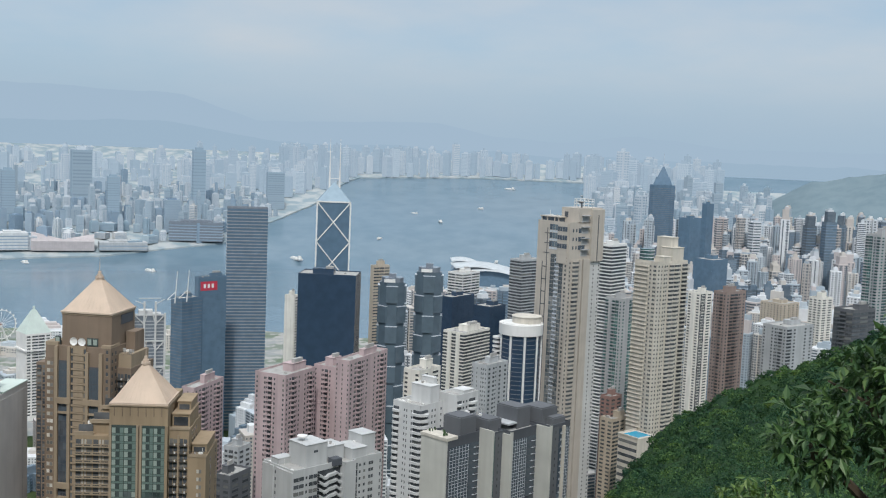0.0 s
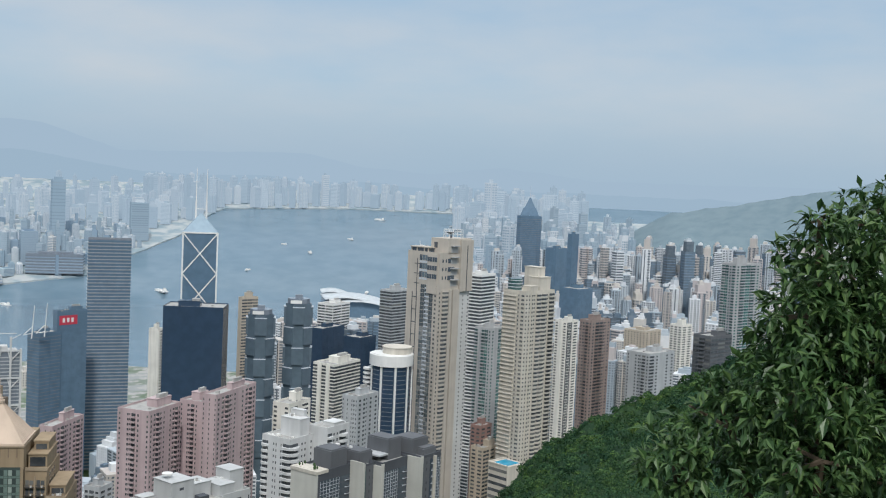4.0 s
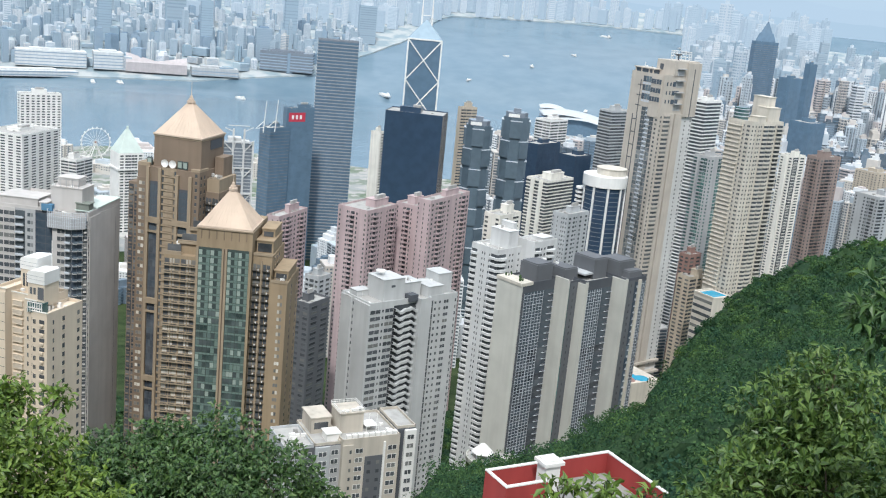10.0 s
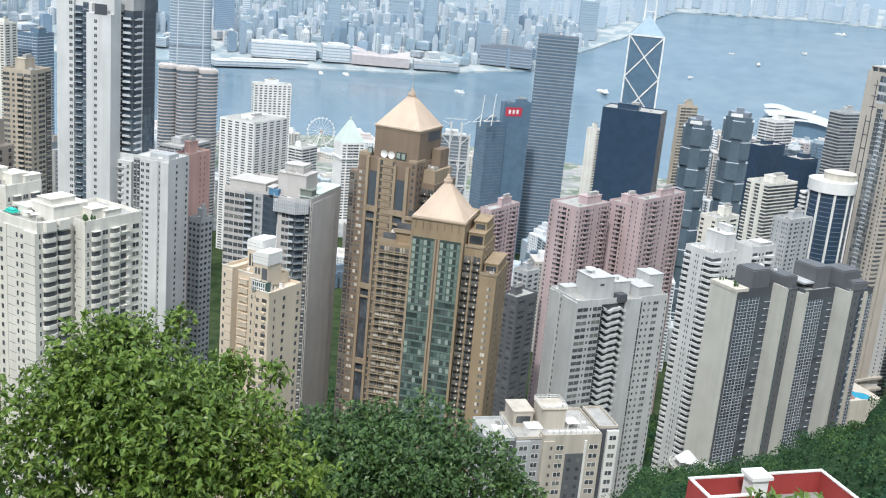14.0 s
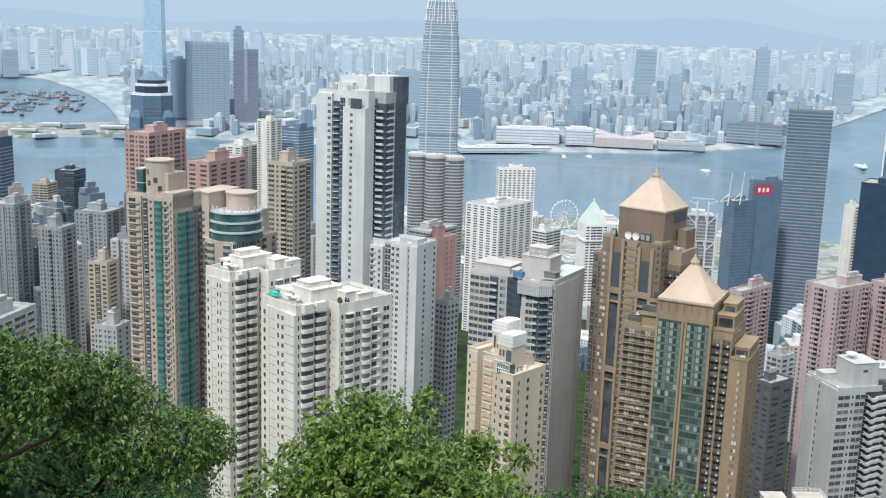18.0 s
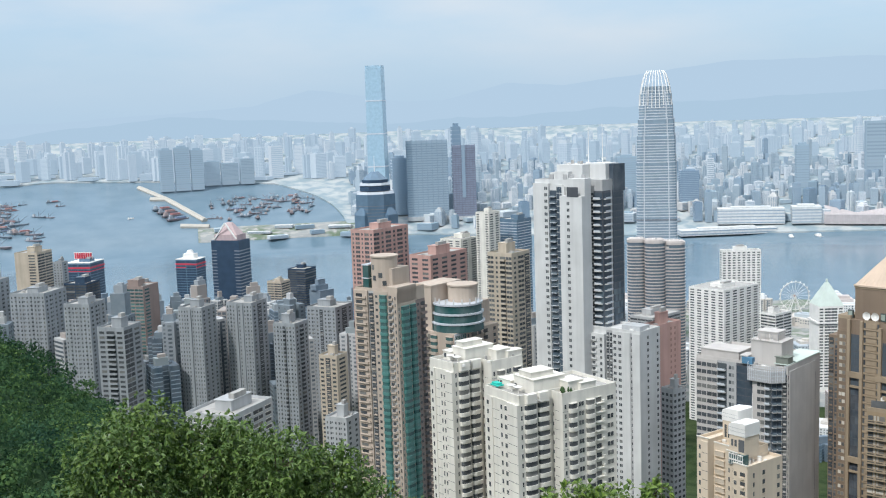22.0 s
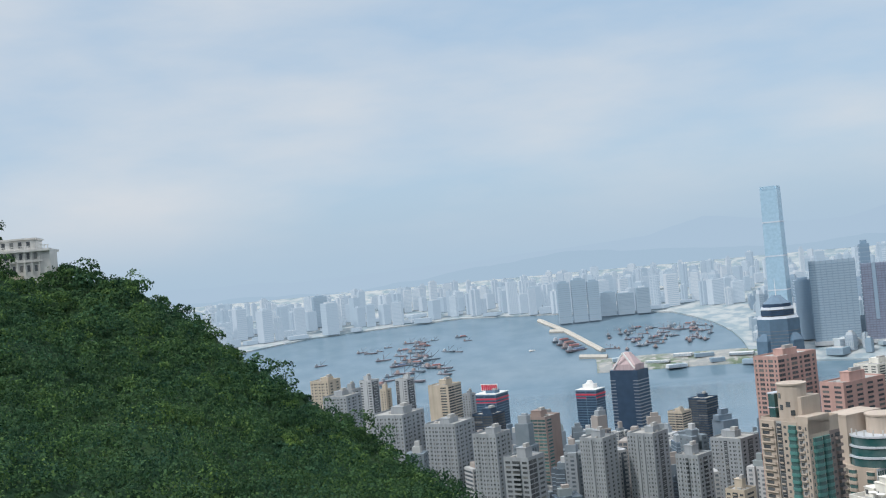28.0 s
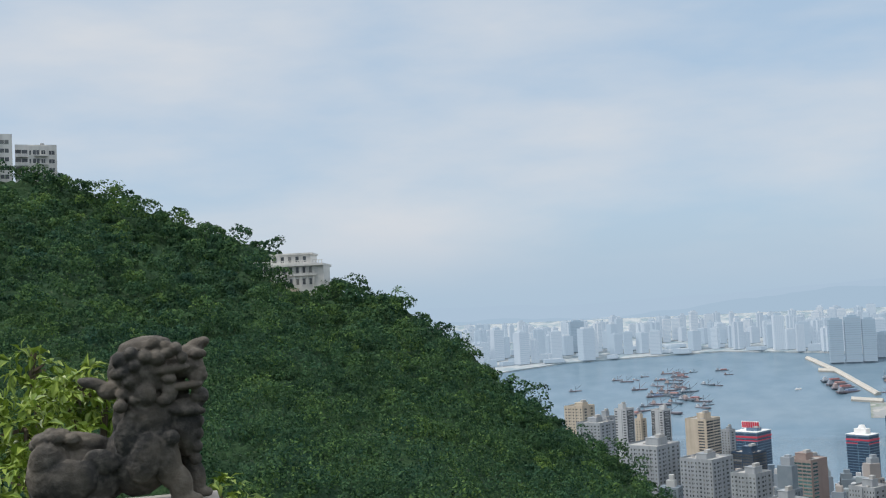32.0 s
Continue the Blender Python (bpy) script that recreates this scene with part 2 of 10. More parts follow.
def land_z(a, r):
    w = (a + 180) % 360 - 180
    if w < -60 or w > 100:
        return min(388.35, 388.35 - max(0, r - 30) * 0.26) if r < 1400 else 4.0
    return ground(*polar(w, r))


sheet("ground", ground_az, ground_r, land_z, SOIL, "steep wooded hillside falling to the city", "ground")
sheet("water", [-180 + 4 * i for i in range(91)], [1200, 1700, 2400, 3000, 3300] + [3300 + 100 * i for i in range(1, 17)], lambda a, r: sea_z(r), WATER,
      "rippled blue-grey harbour water", "sea")
# reclaimed flat waterfront on this shore, stepping down to the sea with a quay wall
quay_az = [-20 + 1.0 * i for i in range(82)]
verts = []
for k, z in ((0.0, 5.0), (0.5, 5.0), (0.9995, 5.0), (1.0, -3.0)):
    for a in quay_az:
        verts.append((*polar(a, 1180 + k * (float(np.interp(a, (18, 24, 30, 36, 45, 53), (1456, 1720, 2080, 2190, 2200, 2080))) - 1180)), z))
faces = [(i * 82 + j, i * 82 + j + 1, (i + 1) * 82 + j + 1, (i + 1) * 82 + j) for i in range(3) for j in range(81)]
me = bpy.data.meshes.new("pavement")
me.from_pydata(verts, [], faces)
me.materials.append(SHORE)
tagged(new("pavement", me), "grey waterfront paving with planted strips", "pavement", kind="structure")
# eastern shore: the quay runs outwards along the harbour
e_rs = [1440, 1700, 2100, 2500, 2800, 2950, 3050, 3120, 3200, 3300, 3400, 3600, 3900, 4200, 4600]
verts, faces = [], []
for r in e_rs:
    a0 = float(np.interp(r, (1440, 2000, 2900, 3050, 3130, 3300, 3500, 4000, 4600), (52.5, 56.0, 58.9, 60.0, 62.6, 64.8, 66.4, 67.0, 69.0)))
    for i in range(41):
        a = a0 + (104 - a0) * i / 40
        verts.append((*polar(a + (0 if i else -0.01), r), sea_z(r) + (4.6 if i else -2)))
    verts[-40] = (*polar(a0, r), sea_z(r) + 4.6)
faces = [(i * 41 + j, i * 41 + j + 1, (i + 1) * 41 + j + 1, (i + 1) * 41 + j) for i in range(len(e_rs) - 1) for j in range(40)]
me = bpy.data.meshes.new("pavement")
me.from_pydata(verts, [], faces)
me.materials.append(CITYLAND)
tagged(new("pavement", me), "grey city ground along the eastern shore", "pavement", kind="structure")
K_AZ = (-40, -16, -10, -2, 3, 9.0, 11.2, 12.4, 12.8, 20, 27, 36, 41, 47, 48, 50, 51.8, 53, 53.8, 60, 72)
K_D = (5200, 5900, 7200, 8000, 7400, 6600, 5400, 4500, 3560, 3420, 3300, 3370, 3450, 3900, 4300, 5200, 6400, 9000, 11000, 12500, 12500)
k_az = [-40 + 0.5 * i for i in range(225)]


def kowloon(a, i):
    D0 = float(np.interp(a, K_AZ, K_D))
    r0 = squeeze(D0)
    return r0 + (4975 - r0) * i


verts, faces = [], []
steps = (0, 0.0005, 0.05, 0.15, 0.3, 0.5, 0.75, 1.0)
for s_i, s in enumerate(steps):
    for a in k_az:
        r = kowloon(a, s)
        verts.append((*polar(a, r), sea_z(r) + (4.5 if s_i else -2)))
nk = len(k_az)
faces = [(i * nk + j, i * nk + j + 1, (i + 1) * nk + j + 1, (i + 1) * nk + j) for i in range(len(steps) - 1) for j in range(nk - 1)]
me = bpy.data.meshes.new("ground")
me.from_pydata(verts, [], faces)
me.materials.append(CITYLAND)
tagged(new("ground", me), "built-up flat land across the harbour", "ground", kind="structure")
# reclaimed point with its typhoon shelter
sheet("ground", [4.9 + 0.35 * i for i in range(25)], [3372, 3376, 3420, 3470, 3520], lambda a, r: (-2 if r < 3374 or r > 3510 else 4.5) + sea_z(r), SHORE,
      "flat reclaimed point with lawns and works sheds", "ground")


# ---- distance: rows of hills behind the far shore, haze as a flat glow ----
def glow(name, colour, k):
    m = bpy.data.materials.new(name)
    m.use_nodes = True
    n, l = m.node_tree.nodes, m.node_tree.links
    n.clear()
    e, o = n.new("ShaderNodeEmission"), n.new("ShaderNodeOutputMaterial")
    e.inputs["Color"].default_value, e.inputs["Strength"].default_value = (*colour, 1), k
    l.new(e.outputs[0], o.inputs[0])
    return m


# emitted colours close to the horizon murk, painting the hills as hazed
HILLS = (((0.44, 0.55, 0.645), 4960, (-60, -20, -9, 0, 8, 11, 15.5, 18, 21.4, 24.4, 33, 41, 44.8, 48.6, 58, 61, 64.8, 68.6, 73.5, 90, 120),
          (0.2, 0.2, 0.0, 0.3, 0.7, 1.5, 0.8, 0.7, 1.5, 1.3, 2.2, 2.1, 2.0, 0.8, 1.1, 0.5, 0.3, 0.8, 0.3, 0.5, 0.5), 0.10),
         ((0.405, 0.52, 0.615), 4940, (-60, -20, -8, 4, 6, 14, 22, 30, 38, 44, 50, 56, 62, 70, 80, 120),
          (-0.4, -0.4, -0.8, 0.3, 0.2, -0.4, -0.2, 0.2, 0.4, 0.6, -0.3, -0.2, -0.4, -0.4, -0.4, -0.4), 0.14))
for colour, r, azs, els, rough in HILLS:
    verts, faces = [], []
    span = [-62 + 0.25 * i for i in range(730)]
    for a in span:
        e = float(np.interp(a, azs, els)) + rough * noise.fractal(Vector((a * 0.35, r, 0)), 1.0, 2.0, 5)
        x, y = polar(a, r)
        verts += [(x, y, -60), (x, y, EYE + r * math.tan(radians(e)))]
    faces = [(2 * i, 2 * i + 2, 2 * i + 3, 2 * i + 1) for i in range(len(span) - 1)]
    me = bpy.data.meshes.new("backdrop")
    me.from_pydata(verts, [], faces)
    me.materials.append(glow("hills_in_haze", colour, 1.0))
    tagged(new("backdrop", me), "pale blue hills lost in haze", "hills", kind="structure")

# ---- kit for buildings ----
def part(name, bm, mat, parent, label=""):
    me = bpy.data.meshes.new(name)
    if isinstance(bm, bmesh.types.BMesh):
        bm.to_mesh(me)
        bm.free()
    else:
        me.from_pydata(bm[0], [], bm[1])
    for k in (mat if isinstance(mat, (list, tuple)) else [mat]):
        me.materials.append(k)
    ob = new(name, me)
    ob.parent = parent
    return tagged(ob, label)


class Pieces:
    """Boxes and prisms gathered into one mesh, with a material slot each."""

    def __init__(self):
        self.v, self.f, self.s = [], [], []

    def box(self, x0, x1, y0, y1, z0, z1, slot=0):
        k = len(self.v)
        self.v += [(x0, y0, z0), (x1, y0, z0), (x1, y1, z0), (x0, y1, z0), (x0, y0, z1), (x1, y0, z1), (x1, y1, z1), (x0, y1, z1)]
        self.f += [(k, k + 1, k + 5, k + 4), (k + 1, k + 2, k + 6, k + 5), (k + 2, k + 3, k + 7, k + 6), (k + 3, k, k + 4, k + 7),
                   (k + 4, k + 5, k + 6, k + 7), (k + 3, k + 2, k + 1, k)]
        self.s += [slot] * 6
        return self

    def prism(self, ring, z0, z1, slot=0, taper=1.0, centre=(0, 0)):
        k, n = len(self.v), len(ring)
        cx, cy = centre
        self.v += [(x, y, z0) for x, y in ring] + [(cx + (x - cx) * taper, cy + (y - cy) * taper, z1) for x, y in ring]
        self.f += [(k + i, k + (i + 1) % n, k + n + (i + 1) % n, k + n + i) for i in range(n)] + [tuple(range(k + n, k + 2 * n)), tuple(range(k + n - 1, k - 1, -1))]
        self.s += [slot] * (n + 2)
        return self

    def tube(self, a, b, ra, rb=None, slot=0, n=6):
        a, b = Vector(a), Vector(b)
        rb = ra if rb is None else rb
        w = (b - a).normalized()
        u = w.orthogonal().normalized()
        t = w.cross(u)
        k = len(self.v)
        for p, r in ((a, ra), (b, rb)):
            self.v += [tuple(p + (u * math.cos(2 * math.pi * i / n) + t * math.sin(2 * math.pi * i / n)) * r) for i in range(n)]
        self.f += [(k + i, k + (i + 1) % n, k + n + (i + 1) % n, k + n + i) for i in range(n)] + [tuple(range(k + n, k + 2 * n)), tuple(range(k + n - 1, k - 1, -1))]
        self.s += [slot] * (n + 2)
        return self

    def mesh(self, name, mats):
        me = bpy.data.meshes.new(name)
        me.from_pydata(self.v, [], self.f)
        for k in mats:
            me.materials.append(k)
        me.polygons.foreach_set("material_index", self.s)
        return me

    def part(self, name, mats, parent, label=""):
        ob = new(name, self.mesh(name, mats if isinstance(mats, (list, tuple)) else [mats]))
        ob.parent = parent
        return tagged(ob, label)


def disc(r, n=24, x=0, y=0, a0=0):
    return [(x + r * math.cos(a0 + 2 * math.pi * i / n), y + r * math.sin(a0 + 2 * math.pi * i / n)) for i in range(n)]


def thing(name, label, category, x, y, z, turn=0, group=""):
    ob = new(name)
    ob.empty_display_size = 1
    ob.matrix_world = pose(x, y, z, 0, 0, turn)
    return tagged(ob, label, category, group)


def bay_piece(kind, bw, fh):
    name, p = bay_shape(kind, bw, fh)
    keep = [i for i, f in enumerate(p.f) if any(p.v[k][1] < 0.015 for k in f)]   # no faces inside the wall
    p.f, p.s = [p.f[i] for i in keep], [p.s[i] for i in keep]
    return name, p


def bay_shape(kind, bw, fh):
    """One bay of one storey, centred on u = 0, outwards is -y: name, pieces and slots (wall, glass, trim)."""
    p = Pieces()
    h = bw / 2
    if kind == "w":      # single window with sill and hood
        p.box(-h * 0.55, h * 0.55, -0.06, 0.02, fh * 0.30, fh * 0.78, 1)
        p.box(-h * 0.65, h * 0.65, -0.30, 0.02, fh * 0.80, fh * 0.86, 2)
        p.box(-h * 0.60, h * 0.60, -0.16, 0.02, fh * 0.24, fh * 0.29, 2)
        return "window", p
    if kind == "n":      # narrow window with sill
        p.box(-h * 0.32, h * 0.32, -0.05, 0.02, fh * 0.28, fh * 0.76, 1)
        p.box(-h * 0.38, h * 0.38, -0.16, 0.02, fh * 0.21, fh * 0.27, 2)
        return "window", p
    if kind == "p":      # pair of windows, one smaller
        p.box(-h * 0.75, -h * 0.08, -0.05, 0.02, fh * 0.28, fh * 0.76, 1)
        p.box(h * 0.22, h * 0.62, -0.05, 0.02, fh * 0.42, fh * 0.76, 1)
        p.box(-h * 0.8, -h * 0.03, -0.22, 0.02, fh * 0.78, fh * 0.84, 2)
        return "window", p
    if kind == "a":      # window over a cooling unit
        p.box(-h * 0.5, h * 0.5, -0.05, 0.02, fh * 0.40, fh * 0.82, 1)
        p.box(-h * 0.35, h * 0.35, -0.55, 0.02, fh * 0.12, fh * 0.32, 2)
        return "window", p
    if kind == "B":      # rounded balcony
        p.box(-h * 0.85, h * 0.85, -0.05, 0.02, fh * 0.05, fh * 0.85, 1)
        arc = [(h * math.cos(a), min(0.02, -h * 0.8 * math.sin(a))) for a in np.linspace(math.pi, 0, 8)]
        p.prism(arc, -0.1, fh * 0.36, 2)
        return "balcony", p
    if kind == "W":      # wide ribbon window
        p.box(-h * 0.92, h * 0.92, -0.06, 0.02, fh * 0.26, fh * 0.80, 1)
        p.box(-h * 0.96, h * 0.96, -0.18, 0.02, fh * 0.18, fh * 0.25, 2)
        p.box(-0.07, 0.07, -0.12, 0.02, fh * 0.26, fh * 0.80, 2)
        return "window", p
    if kind == "v":      # bay window
        p.box(-h * 0.72, h * 0.72, -0.62, 0.02, fh * 0.22, fh * 0.30, 2)
        p.box(-h * 0.68, h * 0.68, -0.55, 0.02, fh * 0.30, fh * 0.78, 1)
        p.box(-h * 0.72, h * 0.72, -0.62, 0.02, fh * 0.78, fh * 0.84, 2)
        return "bay_window", p
    if kind == "b":      # balcony
        p.box(-h * 0.9, h * 0.9, -0.05, 0.02, fh * 0.06, fh * 0.84, 1)
        p.box(-h * 0.96, h * 0.96, -1.35, 0.02, -0.12, 0.10, 2)
        p.box(-h * 0.96, h * 0.96, -1.35, -1.22, 0.10, fh * 0.36, 2)
        p.box(-h * 0.96, -h * 0.90, -1.22, 0.02, 0.10, fh * 0.36, 2)
        p.box(h * 0.90, h * 0.96, -1.22, 0.02, 0.10, fh * 0.36, 2)
        return "balcony", p
    if kind == "g":      # storey-high glazing with spandrel
        p.box(-h * 0.94, h * 0.94, -0.08, 0.02, fh * 0.22, fh * 0.98, 1)
        p.box(-h * 0.94, h * 0.94, -0.14, 0.02, 0.0, fh * 0.20, 2)
        p.box(-0.06, 0.06, -0.16, -0.08, fh * 0.22, fh * 0.98, 2)
        return "glazing", p
    if kind == "s":      # band of glass between projecting fins
        p.box(-h, h, -0.05, 0.02, fh * 0.30, fh * 0.92, 1)
        p.box(-h, h, -0.42, 0.02, -0.02, fh * 0.28, 2)
        return "window_band", p
    if kind == "x":      # dark panel painted as a slot's shade, with air-conditioner shelves
        p.box(-h * 0.8, h * 0.8, -0.05, 0.02, 0, fh * 0.95, 1)
        p.box(-h * 0.5, h * 0.5, -0.5, 0.02, fh * 0.35, fh * 0.55, 2)
        return "air_conditioner", p
    return None, None


PIECE_MESH = {}


def clad(parent, w, d, z0, z1, front, side, fh, mats, limit=60, back=False, name_low="facade_rest", origin=(0, 0)):
    """Clads the front (-y) and the right side (+x) of a block, bay by bay. The top storeys are parts of their own, the rest is joined."""
    ox, oy = origin
    nf = max(1, int((z1 - z0) / fh))
    joined = {}
    made = 0
    lists = [(front, w, 0, (ox, oy - d / 2)), (side, d, 90, (ox + w / 2, oy))]
    if back:
        lists += [(side, d, -90, (ox - w / 2, oy))]
    for f in range(nf):
        z = z1 - (f + 1) * fh
        for row, (bays, length, turn, (px, py)) in enumerate(lists):
            if not bays:
                continue
            bw = length / len(bays)
            for i, kind in enumerate(bays):
                if kind in ".|":
                    continue
                u = -length / 2 + bw * (i + 0.5)
                c, s = math.cos(radians(turn)), math.sin(radians(turn))
                x, y = px + u * c, py + u * s
                key = (kind, round(bw, 2), round(fh, 2), tuple(k.name for k in mats))
                if key not in PIECE_MESH:
                    nm, p = bay_piece(kind, bw, fh)
                    PIECE_MESH[key] = (nm, p, p.mesh(nm, mats))
                nm, p, me = PIECE_MESH[key]
                if made < limit and row < 2:
                    ob = new(nm, me)
                    ob.parent = parent
                    ob.matrix_basis = pose(x, y, z, 0, 0, turn)
                    made += 1
                else:
                    joined.setdefault(turn, ([], [], [], 0))
                    key2 = (kind, bw, turn)
                    joined[turn][0].append((np.array(p.v), p.f, p.s, x, y, z, turn))
    for turn, (items, *_) in joined.items():
        verts, faces, slots, k = [], [], [], 0
        c, s = math.cos(radians(turn)), math.sin(radians(turn))
        for v, f, sl, x, y, z in ((i[0], i[1], i[2], i[3], i[4], i[5]) for i in items):
            q = np.empty_like(v)
            q[:, 0], q[:, 1], q[:, 2] = v[:, 0] * c - v[:, 1] * s + x, v[:, 0] * s + v[:, 1] * c + y, v[:, 2] + z
            verts.append(q)
            faces += [tuple(i + k for i in q_) for q_ in f]
            slots += sl
            k += len(v)
        me = bpy.data.meshes.new(name_low)
        me.from_pydata(np.concatenate(verts).tolist(), [], faces)
        for mt in mats:
            me.materials.append(PANES if mt is PANE else mt)
        me.polygons.foreach_set("material_index", slots)
        ob = new(name_low, me)
        ob.parent = parent
        tagged(ob, kind="stuff")
    # full-height piers
    for bays, length, turn, (px, py) in lists:
        if not bays:
            continue
        bw = length / len(bays)
        for i, kind in enumerate(bays):
            if kind == "|":
                p = Pieces().box(-bw * 0.4, bw * 0.4, -0.7, 0.02, z0, z1 + 0.5)
                ob = p.part("pier", [mats[2]], parent)
                u = -length / 2 + bw * (i + 0.5)
                c, s = math.cos(radians(turn)), math.sin(radians(turn))
                ob.matrix_basis = pose(px + u * c, py + u * s, 0, 0, 0, turn)


def roof_kit(parent, w, d, z, mat, rng, tanks=True, origin=(0, 0)):
    """Parapet, lift house and tanks on a flat roof."""
    ox, oy = origin
    p = Pieces()
    for x0, x1, y0, y1 in ((-w / 2, w / 2, -d / 2, -d / 2 + 0.3), (-w / 2, w / 2, d / 2 - 0.3, d / 2), (-w / 2, -w / 2 + 0.3, -d / 2, d / 2), (w / 2 - 0.3, w / 2, -d / 2, d / 2)):
        p.box(ox + x0, ox + x1, oy + y0, oy + y1, z, z + 1.3)
    p.part("parapet", [mat], parent)
    Pieces().box(ox - w / 2 + 0.3, ox + w / 2 - 0.3, oy - d / 2 + 0.3, oy + d / 2 - 0.3, z, z + 0.12).part("roof", [ROOF], parent)
    if tanks:
        a, c = w * rng.uniform(0.3, 0.45), d * rng.uniform(0.3, 0.5)
        x, y = ox + rng.uniform(-0.15, 0.15) * w, oy + rng.uniform(-0.1, 0.2) * d
        h = rng.uniform(3.5, 6.5)
        Pieces().box(x - a / 2, x + a / 2, y - c / 2, y + c / 2, z, z + h).box(x - a / 2 - 0.25, x + a / 2 + 0.25, y - c / 2 - 0.25, y + c / 2 + 0.25, z + h, z + h + 0.35).part("lift_house", [mat], parent)
        Pieces().box(x + a * 0.1, x + a * 0.45, y - c * 0.3, y + c * 0.3, z + h + 0.35, z + h + 2.6).part("water_tank", [ROOF], parent)
        for _ in range(4):
            u, v, s = ox + rng.uniform(-0.42, 0.42) * w, oy + rng.uniform(-0.42, 0.42) * d, rng.uniform(0.5, 1.4)
            Pieces().box(u - s, u + s, v - s * 0.6, v + s * 0.6, z + 0.12, z + 0.12 + s * 1.1).part("roof_unit", [ROOF], parent)


def tower(name, label, x, y, turn, w, d, top, front, side, fh=3.0, wall=None, trim=None, glass=None, limit=60, group="", category="apartment tower", base=None, tanks=True):
    """A block with clad faces. Nearest corner lies between the front and the right side."""
    rng = random.Random(name + str(round(x)) + str(round(y)))
    wall = wall or WHITE
    z0 = (ground(x, y) if base is None else base) - 6
    t = thing(name, label, category, x, y, z0, turn, group)
    h = top - z0
    Pieces().box(-w / 2, w / 2, -d / 2, d / 2, 0, h).part("wall", [wall], t)
    clad(t, w, d, 6, h - 0.6, front, side, fh, [wall, glass or PANE, trim or wall], limit)
    roof_kit(t, w, d, h, wall, rng, tanks)
    return t

# ---- places of two custom towers: x, y, turn, width, depth, roof height ----
TWIN = (188.5, 285.8, -72, 20.2, 15.5, 284.1)

# ---- apartment and office blocks ----
tower("apartment_tower", "pink rendered apartment block with rows of balconies", 492, 407, -85, 21.7, 31.3, 251.1, "n.pbn.n", "nabpn.nabn", fh=2.9, wall=PINK, limit=36, group="pink estate")
tower("apartment_tower", "pink rendered apartment block with rows of balconies", 533, 399, -88, 18.9, 24.1, 249.5, "n.pbn.n", "nabpn.nabn", fh=2.9, wall=PINK, limit=28, group="pink estate")
tower("apartment_tower", "pink rendered apartment block with rows of balconies", 531, 379, -84, 9.6, 47.0, 258.4, "n.n.n", "nabpn.nabn", fh=2.9, wall=PINK, limit=36, group="pink estate")
tower("apartment_tower", "pink rendered apartment block half hidden behind towers", 488, 470, -76, 8.9, 35.9, 234.4, "n.n.n", "nabpnabn", fh=2.9, wall=PINK, limit=28, group="pink estate")
tower("apartment_tower", "small grey apartment block between tall towers", 451, 407, -83, 10.0, 12.0, 214.1, "wbw", "ww", fh=2.9, wall=PALEGREY, limit=20)
tower("apartment_tower", "dark grey apartment block in the gap between towers", 422, 384, -83, 10.5, 18.7, 210.4, "ww", "ww", fh=3.0, wall=DARKGREY, limit=20)
tower("apartment_tower", "white stepped apartment block behind the estate", 569, 359, -93, 12.5, 22.8, 247.1, "w.w", "ww", fh=2.9, wall=WHITE, limit=20)
tower("apartment_tower", "white ribbed apartment block with paired roofs", 799, 460, -95, 22.2, 38.4, 229.8, "s|s|s", "ssss", fh=2.9, wall=WHITE, limit=30)
tower("apartment_tower", "grey-white apartment block below the round tower", 609, 332, -96, 12.0, 24.0, 248.4, "n.n.npn", "npnn", fh=2.9, wall=PALEGREY, limit=30)
tower("apartment_tower", "green-grey apartment tower with curved balconies", 848, 339, -103, 17.0, 21.0, 266.2, "b.bgn", "n.gn", fh=2.9, wall=GREYW, trim=PALEGREY, glass=GREENGLASS, limit=28)
tower("apartment_tower", "red-brown tiled apartment tower with stepped crown", 927, 270, -109, 13.2, 28.5, 271.5, "npbn", "nbbpn", fh=2.9, wall=DUSTBROWN, limit=28)
tower("apartment_tower", "white and black striped apartment tower", 1060, 339, -107, 14.8, 21.0, 250.9, "w|w", "xw", fh=2.9, wall=WHITE, glass=PANE, limit=20)
tower("apartment_tower", "pale grey apartment block above the wooded slope", 947, 223, -112, 24.7, 37.9, 245.5, "n.npbn", "bn.nn", fh=2.9, wall=PALEGREY, limit=30)
tower("apartment_tower", "tan apartment block with regular windows", 1383, 338, -111, 33.0, 35.0, 206.6, "nnnnnnn", "nnnn", fh=2.9, wall=BEIGE, limit=20)
tower("apartment_tower", "white apartment block with a red-topped gable", 1286, 268, -113, 17.2, 21.2, 230.0, "www", "ww", fh=2.9, wall=WHITE, limit=20)
tower("apartment_tower", "dark apartment block on the edge of the woods", 822, 147, -115, 16.2, 26.2, 282.0, "WbW", "WWW", fh=3.0, wall=DARKGREY, trim=DARKGREY, limit=20)
tower("apartment_tower", "tall green-grey twin apartment tower", 1108, 174, -116, 16.5, 42.0, 319.5, "bgnb", "nbgbn", fh=2.9, wall=GREYW, trim=PALEGREY, glass=GREENGLASS, limit=30)
tower("apartment_tower", "orange-brown apartment block at the foot of the cream tower", 749, 303, -103, 9.2, 14.5, 205.6, "ww", "ww", fh=2.9, wall=REDTILE, limit=10)
tower("apartment_tower", "low tan apartment block beside the road", 746, 297, -103, 11.6, 23.6, 191.1, "ww", "Www", fh=2.9, wall=BEIGE, limit=10)
tower("apartment_tower", "brown and grey apartment block behind the green-glazed tower", 241, 618, -56, 18.1, 19.9, 303.0, "WnbW", "nWx", fh=3.0, wall=BEIGE, limit=28)
